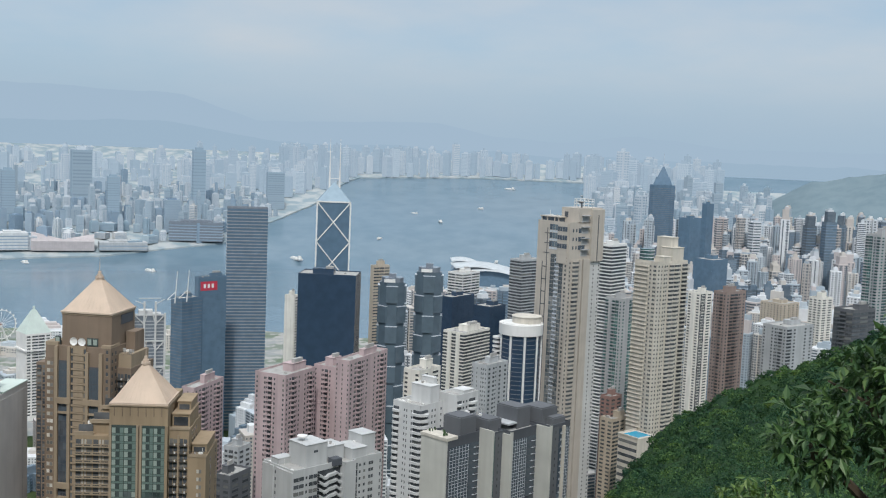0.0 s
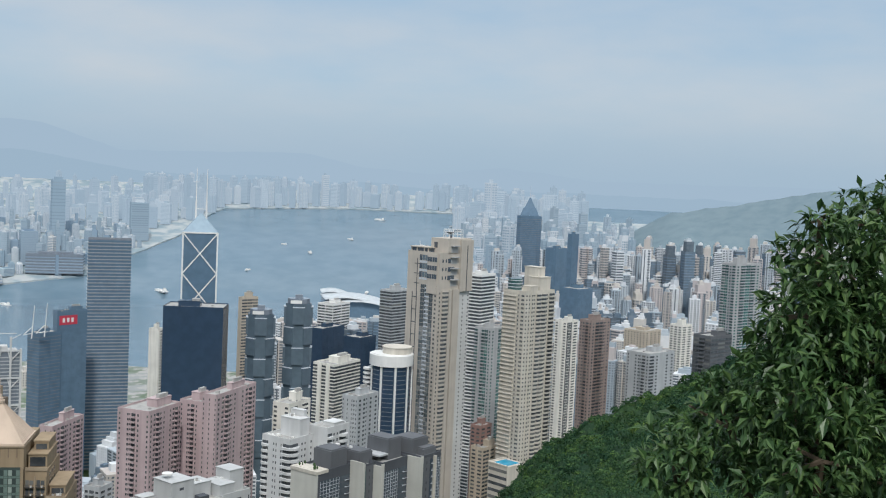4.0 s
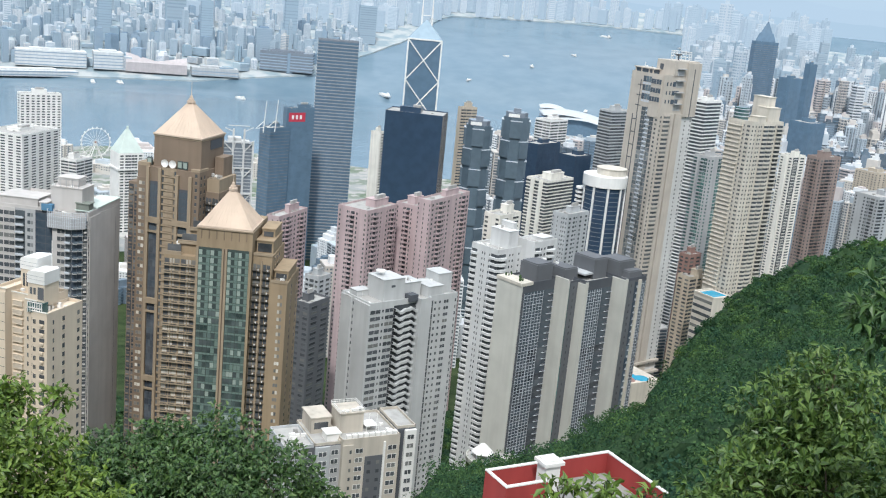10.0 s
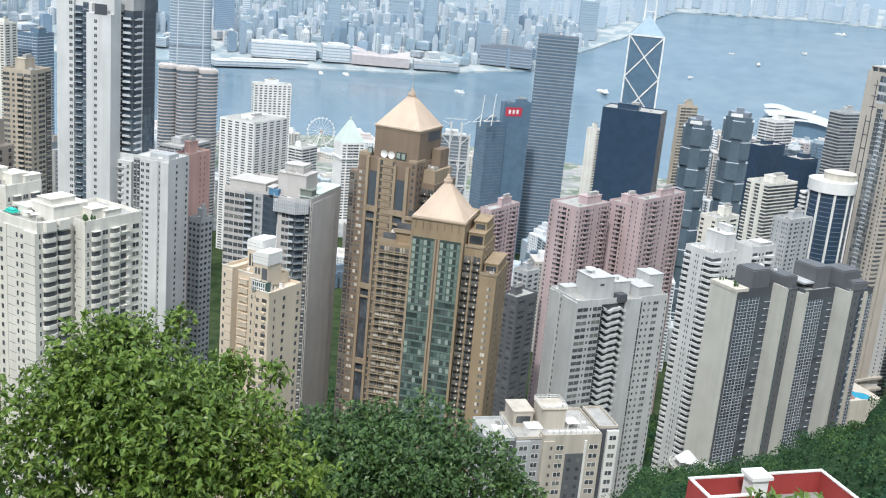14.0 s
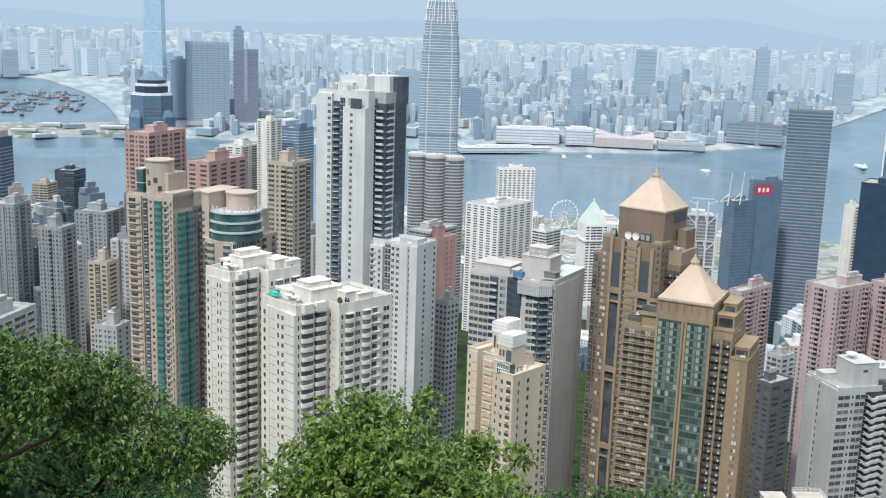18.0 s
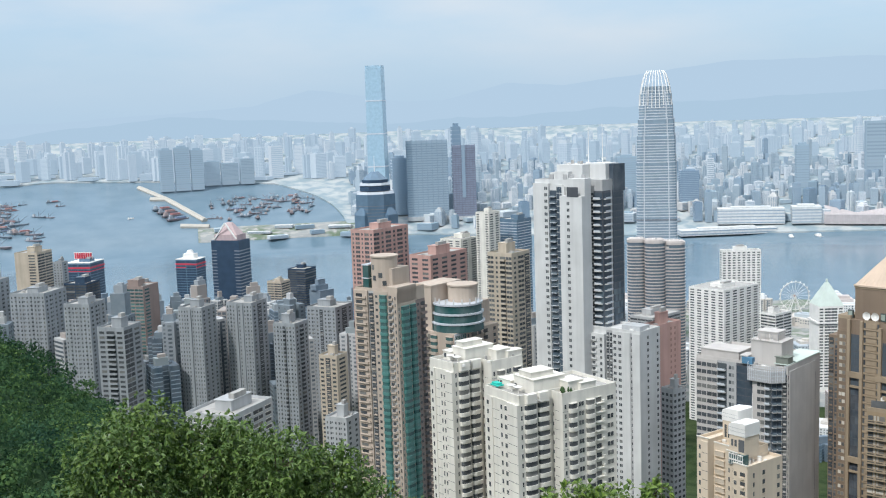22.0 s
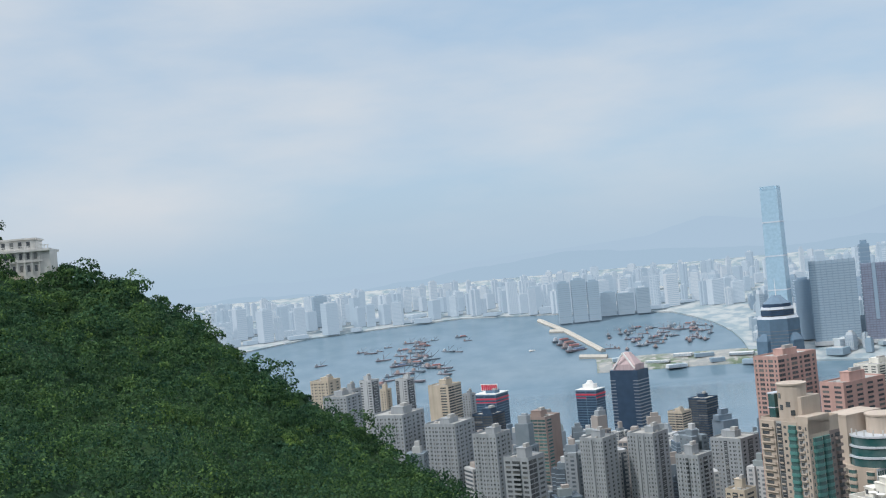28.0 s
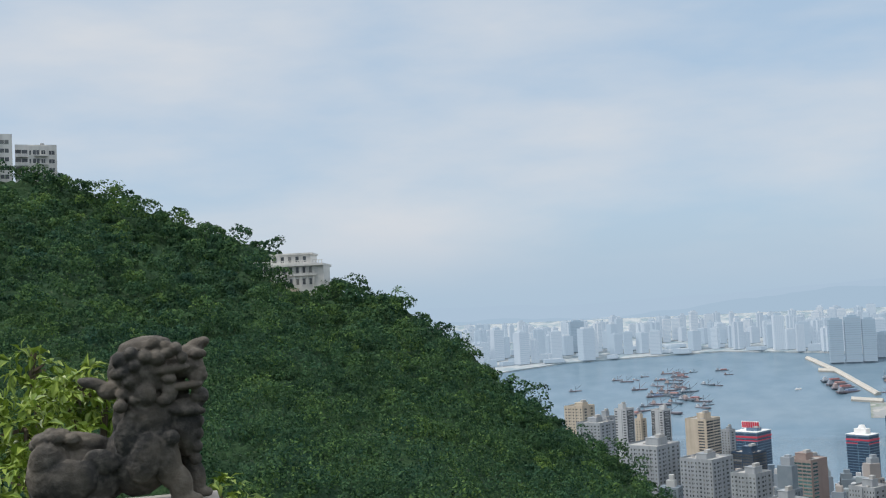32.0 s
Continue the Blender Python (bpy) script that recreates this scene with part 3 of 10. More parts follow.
tower("apartment_tower", "salmon apartment tower with red recess", 270, 479, -69, 8.2, 18.5, 279.9, ".xn", "n..nn.", fh=2.9, wall=SALMON, glass=REDTILE, trim=SALMON, limit=30)
tower("apartment_tower", "narrow grey apartment block with small windows", 262, 455, -70, 7.5, 9.0, 252.4, "www", "www", fh=2.9, wall=PALEGREY, limit=20)
tower("apartment_tower", "pink stepped tower with square grid windows", 195, 758, -52, 20.6, 42.0, 308.6, "nWnWn", "WnWnWn", fh=3.2, wall=SALMON, trim=REDTILE, limit=28)
tower("apartment_tower", "salmon low tower wing with arched roof", 230, 728, -55, 18.8, 43.3, 291.2, "ww", "wwww", fh=3.2, wall=SALMON, limit=20)
tower("apartment_tower", "green-grey apartment tower with banded storeys", 27, 916, -34, 24.0, 23.8, 257.5, "WWW", "w.", fh=2.9, wall=DUSTBROWN, glass=GREENGLASS, trim=WESTGREY, limit=14)
tower("apartment_tower", "white and dark ribbed apartment tower", 62, 771, -37, 19.1, 18.9, 260.0, "nnnn|nnnn", "nnn", fh=2.9, wall=WESTGREY, limit=14)
tower("apartment_tower", "grey apartment tower with paired ribs", 98, 778, -39, 21.2, 21.0, 259.4, "nan|n|nan", "nxn", fh=2.9, wall=WESTGREY, limit=14)
tower("apartment_tower", "cream-grey apartment tower with small windows", 120, 722, -42, 17.3, 17.1, 251.8, "nanbnan", "nbn", fh=2.9, wall=WESTGREY, limit=14)
tower("apartment_tower", "grey apartment tower with regular windows", 162, 791, -44, 25.2, 24.9, 248.8, "npnxnpn", "nxn", fh=2.9, wall=WESTGREY, limit=14)
tower("apartment_tower", "tan apartment tower between grey ones", 141, 685, -44, 13.7, 13.5, 234.6, "wxw", "w", fh=2.9, wall=BEIGE, limit=14)
tower("apartment_tower", "grey-white apartment tower with tight windows", -14, 833, -31, 19.8, 19.7, 251.4, "nnnnnnn", "nnn", fh=2.9, wall=WESTGREY, limit=14)
tower("apartment_tower", "pale apartment tower with stepped head", 6, 772, -33, 16.9, 16.8, 242.5, "npnbn", "nn", fh=2.9, wall=WESTGREY, limit=14)
tower("apartment_tower", "white low apartment block below the slope", 118, 557, -44, 13.4, 13.2, 229.3, "npnpn", "nn", fh=2.9, wall=PALEGREY, limit=14)
tower("apartment_tower", "narrow white apartment tower", 94, 902, -38, 9.9, 9.7, 215.8, "nnn", "n", fh=2.9, wall=PALEGREY, limit=14)
tower("apartment_tower", "brown-roofed apartment block above the slope", -176, 1050, -23, 20.9, 22.3, 290.5, "npnpn", "nn", fh=2.9, wall=BEIGE, limit=16)
tower("apartment_tower", "grey apartment slab above the slope", -166, 1149, -24, 15.3, 16.3, 269.1, "nnn", "n", fh=2.9, wall=WESTGREY, limit=16)
tower("apartment_tower", "white slab tower with dark end wall", -152, 1202, -25, 15.5, 16.6, 272.0, "w|w", "x", fh=2.9, wall=PALEGREY, limit=16)
tower("apartment_tower", "tan slab tower in the west", -141, 1250, -26, 11.1, 11.8, 255.2, "nnn", "n", fh=2.9, wall=BEIGE, limit=16)
tower("apartment_tower", "white slab tower with dark recess", -117, 1256, -27, 15.7, 16.8, 264.9, "x|w", "x", fh=2.9, wall=PALEGREY, limit=16)
tower("apartment_tower", "brown tower with grey end wall", -66, 1166, -29, 25.5, 27.1, 264.1, ".w", "WW", fh=2.9, wall=BEIGE, limit=16)
tower("apartment_tower", "pale narrow tower in the west", -42, 1207, -30, 10.6, 11.3, 246.7, "nnn", "n", fh=2.9, wall=WESTGREY, limit=16)
tower("apartment_tower", "green-grey tower with brown end wall", 29, 966, -34, 23.5, 24.9, 248.7, "WWW", ".", fh=2.9, wall=WESTGREY, limit=16)
tower("apartment_tower", "pale close-packed apartment block", -85, 817, -26, 30.2, 32.2, 283.1, "nanpnanpn", "npnan", fh=2.9, wall=WESTGREY, limit=16)
tower("apartment_tower", "pale close-packed apartment block", -44, 798, -29, 26.5, 28.2, 275.8, "nanpnanpn", "npnan", fh=2.9, wall=WESTGREY, limit=16)
tower("apartment_tower", "pale close-packed apartment block", -13, 754, -31, 19.0, 20.2, 271.9, "nanpnan", "npn", fh=2.9, wall=WESTGREY, limit=16)
tower("apartment_tower", "pale close-packed apartment block", -151, 987, -23, 25.3, 27.1, 281.4, "nanpnan", "npn", fh=2.9, wall=WESTGREY, limit=16)
tower("apartment_tower", "white apartment tower with glazed corner", 7, 652, -33, 17.5, 18.6, 272.3, "wbw", "gw", fh=2.9, wall=WESTGREY, limit=16)
tower("apartment_tower", "dark blue glass office with yellow frame", -21, 1168, -31, 25.3, 26.9, 228.8, "gg", "g", fh=2.9, wall=NAVYGLASS, limit=16)
tower("apartment_tower", "dark glass tower with roof masts", 233, 1297, -42, 24.4, 25.8, 207.9, "gs", "s", fh=2.9, wall=NAVYGLASS, limit=16)
tower("apartment_tower", "tan curved office block", 196, 1248, -41, 19.0, 20.1, 201.7, "WW", "W", fh=2.9, wall=BEIGE, limit=16)
tower("apartment_block", "long pale green low-rise apartment block among trees", 48, 457, -41, 22.9, 31.4, 268.2, "wWwWwW", "WwWw", fh=3.0, wall=PALEGREY, trim=WHITE, limit=36, category="apartment block")
tower("office_tower", "tall square glass office tower with fine horizontal bands", 1052, 941, -135, 20.3, 51.5, 297.1, "s", "ssss", fh=4.2, wall=GREYGLASS, trim=SILVER, glass=BLUEGLASS, limit=30, tanks=False, category="office tower")
tower("office_tower", "dark navy glass office block with flat roof", 933, 713, -62, 62.8, 40.0, 243.8, "........", "..", fh=4, wall=NAVYGLASS, limit=10, category="office tower")
tower("office_tower", "blue glass office tower with red sign at the top", 965, 920, -106, 9.3, 38.7, 216.6, "g", "ggg", fh=4, wall=BLUEGLASS, trim=BLUEGLASS, glass=BLUEGLASS, limit=20, category="office tower")
tower("office_tower", "grey-blue glass office tower in two steps", 934, 929, -95, 20.3, 30.8, 193.3, "gg", "gg", fh=4, wall=BLUEGLASS, trim=GREYGLASS, glass=BLUEGLASS, limit=20, category="office tower")
tower("office_tower", "slim white office tower with blank gable", 1051, 862, -86, 14.6, 12.3, 191.2, "..", "w", fh=3.6, wall=WHITE, limit=10, category="office tower")
tower("office_tower", "tan office slab behind the twin glass towers", 1043, 723, -115, 8.0, 21.5, 242.6, ".", "WWW", fh=3.6, wall=BEIGE, limit=10, category="office tower")
tower("office_tower", "dark glass office tower with white upper frame", 1159, 684, -94, 20.5, 48.9, 199.8, "gg", "gg", fh=4, wall=NAVYGLASS, trim=NAVYGLASS, glass=NAVYGLASS, limit=10, category="office tower")
tower("office_tower", "white open-framed office tower", 1317, 767, -95, 26.2, 41.5, 209.0, "WW", "WW", fh=4, wall=METALWHITE, limit=16, category="office tower")
tower("office_tower", "dark glass office block", 1140, 626, -96, 24.9, 33.1, 196.0, "gg", "gg", fh=4, wall=NAVYGLASS, glass=NAVYGLASS, trim=NAVYGLASS, limit=10, category="office tower")
tower("office_tower", "grey finned office tower", 1132, 575, -103, 18.9, 35.7, 257.7, "s", "ss", fh=3.6, wall=PALEGREY, limit=20, category="office tower")
tower("office_tower", "white tower with thin horizontal bands", 986, 409, -98, 21.9, 27.0, 297.9, "ss", "s", fh=3.4, wall=METALWHITE, limit=28, category="office tower")
tower("office_tower", "broad dark blue glass office block", 1648, 514, -108, 37.2, 38.1, 227.3, "gg", "gg", fh=4, wall=BLUEGLASS, trim=BLUEGLASS, glass=BLUEGLASS, limit=10, category="office tower")
tower("office_tower", "dark slab office tower", 2013, 673, -107, 25.7, 36.5, 266.3, "g", "g", fh=4, wall=BLUEGLASS, trim=BLUEGLASS, glass=BLUEGLASS, limit=10, category="office tower")
tower("office_tower", "dark slab office tower", 2109, 670, -107, 12.0, 22.8, 291.5, "g", "g", fh=4, wall=BLUEGLASS, trim=BLUEGLASS, glass=BLUEGLASS, limit=10, category="office tower")
tower("office_tower", "white office block covered with round windows", 866, 1314, -112, 18.3, 54.5, 182.9, "w", "wwwwwwww", fh=3.6, wall=METALWHITE, limit=20, category="office tower")
tower("office_tower", "white hotel block with gridded windows", 718, 1124, -68, 51.1, 70.9, 171.2, "wwwww", "wwwww", fh=3.2, wall=METALWHITE, limit=36, category="hotel")
tower("office_tower", "low grey office block with glass bands", 548, 987, -64, 28.3, 50.2, 174.5, "WWW", "WW", fh=3.6, wall=GREYW, limit=10, category="office tower")
tower("office_tower", "white slotted office block", 760, 1078, -70, 20.8, 31.8, 142.1, "WW", "WW", fh=3.6, wall=METALWHITE, limit=10, category="office tower")
tower("office_tower", "white slab office tower by the water", 497, 1348, -55, 21.1, 26.2, 257.2, "w.w", "ww", fh=3.2, wall=WHITE, limit=10, category="office tower")
tower("office_tower", "white office block by the water", 466, 1380, -54, 34.2, 39.6, 221.2, "www", "ww", fh=3.2, wall=WHITE, limit=10, category="office tower")
tower("office_tower", "blue glass office with curved top", 548, 1377, -57, 30.2, 33.6, 242.9, "gg", "g", fh=3.8, wall=BLUEGLASS, trim=STEEL, glass=BLUEGLASS, limit=10, category="office tower")
tower("office_tower", "dark glass office block with masts", 237, 1326, -45, 20.8, 26.3, 201.4, "gg", "g", fh=3.8, wall=NAVYGLASS, trim=GREYGLASS, glass=NAVYGLASS, limit=10, category="office tower")
tower("office_tower", "red-banded blue glass tower with white roof sign", 125, 1615, -35, 34.2, 26.7, 189.3, "gg", "g", fh=3.8, wall=BLUEGLASS, trim=BLUEGLASS, glass=NAVYGLASS, limit=10, category="office tower")
tower("office_tower", "red-banded blue glass tower with red roof sign", -23, 1606, -29, 37.4, 39.4, 197.1, "gg", "g", fh=3.8, wall=BLUEGLASS, trim=BLUEGLASS, glass=NAVYGLASS, limit=10, category="office tower")

# ---- signs and coloured bands on three towers ----
RED = render_wall("sign_red", (0.50, 0.05, 0.08), 0.0, 0.5)
sign = thing("sign_panel", "red panel with pale lettering bars on a glass tower", "sign", 965.5, 920.3, 216.6 - 20, -105.75)
Pieces().box(4.7, 5.4, -17, 6, 4, 15).part("panel", [RED], sign)
for k in range(3):
    Pieces().box(5.4, 5.6, -13 + 5.5 * k, -10 + 5.5 * k, 7, 12).part("lettering_bar", [METALWHITE], sign)
for x, y, turn, w, d, top, words in ((125.3, 1615.3, -34.7, 34.2, 26.7, 189.3, "pale roof ornament and red bands on a harbour tower"), (-22.9, 1606.3, -29.4, 37.4, 39.4, 197, "red roof sign and red bands on a harbour tower")):
    s = thing("roof_sign", words, "sign", x, y, top, turn)
    for z in (-4.0, -66.0):
        Pieces().box(-w / 2 - 0.6, w / 2 + 0.6, -d / 2 - 0.6, d / 2 + 0.6, z - 2.6, z).box(-w / 2 - 0.5, w / 2 + 0.5, -d / 2 - 0.5, d / 2 + 0.5, z - 7, z - 5.6).part("red_band", [RED], s)
    Pieces().box(-w / 2 - 0.4, w / 2 + 0.4, -d / 2 - 0.4, d / 2 + 0.4, 1.3, 2.2).part("roof_edge", [METALWHITE], s)
    if y > 1610:
        Pieces().box(-9, 9, -6, 6, 2, 9).prism(disc(6, 14), 9, 14, 0, 0.6).part("ornament", [METALWHITE], s, "rounded white roof ornament")
    else:
        for k in range(8):
            Pieces().box(-13 + 3.4 * k, -10.6 + 3.4 * k, -4, -3.4, 6, 14).part("lettering_bar", [RED], s)
        Pieces().box(-14, 14, -3.2, -2.8, 5, 15).part("panel", [METALWHITE], s)

# ---- landmark and near towers ----
def raised(x, y, base=None):
    return (ground(x, y) if base is None else base) - 6


def pyramid_roof(parent, w, d, z, h, origin=(0, 0), mat=None):
    ox, oy = origin
    p = Pieces()
    p.box(ox - w / 2 - 0.5, ox + w / 2 + 0.5, oy - d / 2 - 0.5, oy + d / 2 + 0.5, z - 0.4, z + 0.3)
    p.prism([(ox - w / 2, oy - d / 2), (ox + w / 2, oy - d / 2), (ox + w / 2, oy + d / 2), (ox - w / 2, oy + d / 2)], z + 0.3, z + h, 0, 0.10, (ox, oy))
    roof = p.part("pyramid_roof", [mat or TILEROOF], parent, "sand-coloured pyramid roof")
    seams = Pieces()
    for sx, sy in ((1, 0), (-1, 0), (0, 1), (0, -1)):
        for k in range(-5, 6):
            u = k / 5.5
            if sx:
                a, b_ = (ox + sx * w / 2, oy + u * d / 2, z + 0.35), (ox + sx * w * 0.05, oy + u * d * 0.05, z + h)
            else:
                a, b_ = (ox + u * w / 2, oy + sy * d / 2, z + 0.35), (ox + u * w * 0.05, oy + sy * d * 0.05, z + h)
            seams.tube(a, b_, 0.12, 0.06, n=4)
    seams.part("seams", [TILEROOF], roof)
    q = Pieces()
    for r0, z0, z1 in ((0.085, 0, 0.9), (0.055, 0.9, 1.8), (0.03, 1.8, 3.0)):
        q.prism(disc(w * r0, 10, ox, oy), z + h + z0, z + h + z1)
    q.tube((ox, oy, z + h + 3), (ox, oy, z + h + 9), 0.14, 0.05)
    q.part("finial", [TILEROOF], parent, "stepped finial with a thin spike")


# ---- facades in strips: each strip has its bays, its depth and its own top storeys as parts ----
def bay_more(kind, bw, fh):
    """Further bays, centred on u = 0, outwards is -y; slots: wall, glass, trim."""
    p = Pieces()
    h = bw / 2
    if kind == "q":      # framed window of two lights
        p.box(-h * 0.62, h * 0.62, -0.07, 0.02, fh * 0.26, fh * 0.80, 2)
        p.box(-h * 0.56, -h * 0.04, -0.09, 0.0, fh * 0.30, fh * 0.77, 1).box(h * 0.04, h * 0.56, -0.09, 0.0, fh * 0.30, fh * 0.77, 1)
        return "window", p
    if kind == "o":      # small square window
        p.box(-h * 0.38, h * 0.38, -0.05, 0.02, fh * 0.36, fh * 0.74, 1)
        return "window", p
    if kind == "O":      # small square window and the joint of the storey
        p.box(-h * 0.30, h * 0.30, -0.05, 0.02, fh * 0.30, fh * 0.76, 1).box(-h, h, -0.03, 0.02, 0.0, fh * 0.035, 1)
        return "window", p
    if kind == "j":      # joint of the storey
        p.box(-h, h, -0.03, 0.02, 0.0, fh * 0.04, 1)
        return "storey_joint", p
    if kind == "k":      # deep balcony: curtained lights behind a slotted parapet
        for k in range(3):
            u = -h * 0.92 + k * h * 0.63
            p.box(u, u + h * 0.56, -0.05, 0.02, fh * 0.10, fh * 0.84, 1)
        p.box(-h * 0.99, h * 0.99, -1.25, 0.02, -0.16, 0.12, 2).box(-h * 0.99, h * 0.99, -1.25, -1.1, 0.12, fh * 0.36, 2)
        p.box(-h * 0.85, -h * 0.12, -1.27, -1.2, fh * 0.12, fh * 0.26, 0).box(h * 0.12, h * 0.85, -1.27, -1.2, fh * 0.12, fh * 0.26, 0)
        p.box(-h * 0.03, h * 0.05, -0.5, 0.02, 0.1, fh, 2)
        return "balcony", p
    if kind == "G":      # storey of a glazed bay: spandrel, lights and dark frame
        p.box(-h * 0.97, h * 0.97, -0.08, 0.02, 0, fh * 0.27, 0)
        for k in range(3):
            u = -h * 0.95 + k * h * 0.64
            p.box(u, u + h * 0.60, -0.06, 0.02, fh * 0.31, fh * 0.97, 1)
            p.box(u - h * 0.03, u, -0.16, 0.02, 0, fh, 2)
        p.box(-h, h, -0.13, 0.02, fh * 0.27, fh * 0.31, 2).box(-h, h, -0.13, 0.02, -0.03, fh * 0.02, 2)
        return "glazing", p
    if kind == "i":      # iron balcony with bars
        p.box(-h * 0.85, -h * 0.1, -0.05, 0.02, fh * 0.05, fh * 0.86, 1).box(0.05, h * 0.85, -0.05, 0.02, fh * 0.3, fh * 0.8, 1)
        p.box(-h * 0.94, h * 0.94, -1.0, 0.02, -0.1, 0.12, 2).box(-h * 0.94, h * 0.94, -1.0, -0.94, fh * 0.34, fh * 0.38, 2)
        for k in range(7):
            u = -h * 0.9 + k * h * 0.3
            p.box(u - 0.05, u + 0.05, -0.99, -0.93, 0.1, fh * 0.35, 2)
        p.box(h * 0.2, h * 0.55, -0.9, -0.4, 0.12, fh * 0.25, 0)
        return "balcony", p
    if kind == "D":      # dark glazed strip
        p.box(-h * 0.95, -h * 0.02, -0.05, 0.02, 0.06, fh * 0.93, 1).box(h * 0.02, h * 0.95, -0.05, 0.02, 0.06, fh * 0.93, 1)
        return "glazing", p
    if kind == "y":      # two slits beside a moulded spandrel
        p.box(-h * 0.98, -h * 0.74, -0.05, 0.02, fh * 0.25, fh * 0.92, 1).box(h * 0.74, h * 0.98, -0.05, 0.02, fh * 0.25, fh * 0.92, 1)
        p.box(-h, h, -0.42, 0.02, 0.0, fh * 0.2, 2).box(-h * 0.66, h * 0.66, -0.22, 0.02, fh * 0.28, fh * 0.9, 2)
        return "spandrel", p
    if kind == "H":      # angled bay window over a parapet
        ring = lambda a, o: [(-h * a, 0.02), (-h * a * 0.86, -o * 0.7), (-h * a * 0.45, -o), (h * a * 0.45, -o), (h * a * 0.86, -o * 0.7), (h * a, 0.02)]
        p.prism(ring(0.98, 1.25), -fh * 0.12, fh * 0.30, 2).prism(ring(0.86, 1.0), fh * 0.30, fh * 0.80, 1)
        p.prism(ring(0.92, 1.1), fh * 0.80, fh * 0.86, 2)
        return "bay_window", p
    if kind == "m":      # gridded glazing
        p.box(-h * 0.98, h * 0.98, -0.03, 0.02, 0, fh, 1)
        for u in (-0.97, -0.32, 0.32, 0.93):
            p.box(h * u, h * u + 0.10, -0.14, 0.02, 0, fh * 0.9, 2)
        p.box(-h, h, -0.2, 0.02, 0.0, 0.13, 2).box(-h, h, -0.16, 0.02, fh * 0.52, fh * 0.52 + 0.1, 2)
        return "glazing", p
    if kind == "u":      # dark strip with a pale cooling-unit shelf
        p.box(-h * 0.9, h * 0.9, -0.03, 0.02, fh * 0.02, fh * 0.96, 1)
        p.box(-h * 0.1, h * 0.85, -0.6, 0.02, fh * 0.16, fh * 0.22, 2).box(h * 0.2, h * 0.7, -0.5, 0.0, fh * 0.22, fh * 0.4, 0)
        return "cooling_shelf", p
    if kind == "l":      # glass balcony with a pale slab
        p.box(-h * 0.98, h * 0.98, -0.03, 0.02, 0, fh, 1)
        p.box(-h * 0.8, h * 0.8, -1.3, 0.02, -0.05, fh * 0.10, 2).box(-h * 0.8, h * 0.8, -1.3, -1.22, fh * 0.1, fh * 0.34, 0)
        return "balcony", p
    if kind == "h":      # window with a hood and brackets on a deep shelf
        p.box(-h * 0.7, h * 0.25, -0.05, 0.02, fh * 0.32, fh * 0.82, 1).box(-h * 0.8, h * 0.85, -0.75, 0.02, fh * 0.14, fh * 0.24, 2).box(-h * 0.78, h * 0.3, -0.3, 0.02, fh * 0.84, fh * 0.9, 2)
        p.box(h * 0.35, h * 0.8, -0.65, -0.1, fh * 0.24, fh * 0.5, 0)
        return "window", p
    if kind == "S":      # bands: pale spandrel over dark glass
        p.box(-h, h, -0.04, 0.02, fh * 0.42, fh * 0.98, 1)
        p.box(-h, h, -0.28, 0.02, -0.02, fh * 0.40, 2)
        return "window_band", p
    return bay_piece(kind, bw, fh)


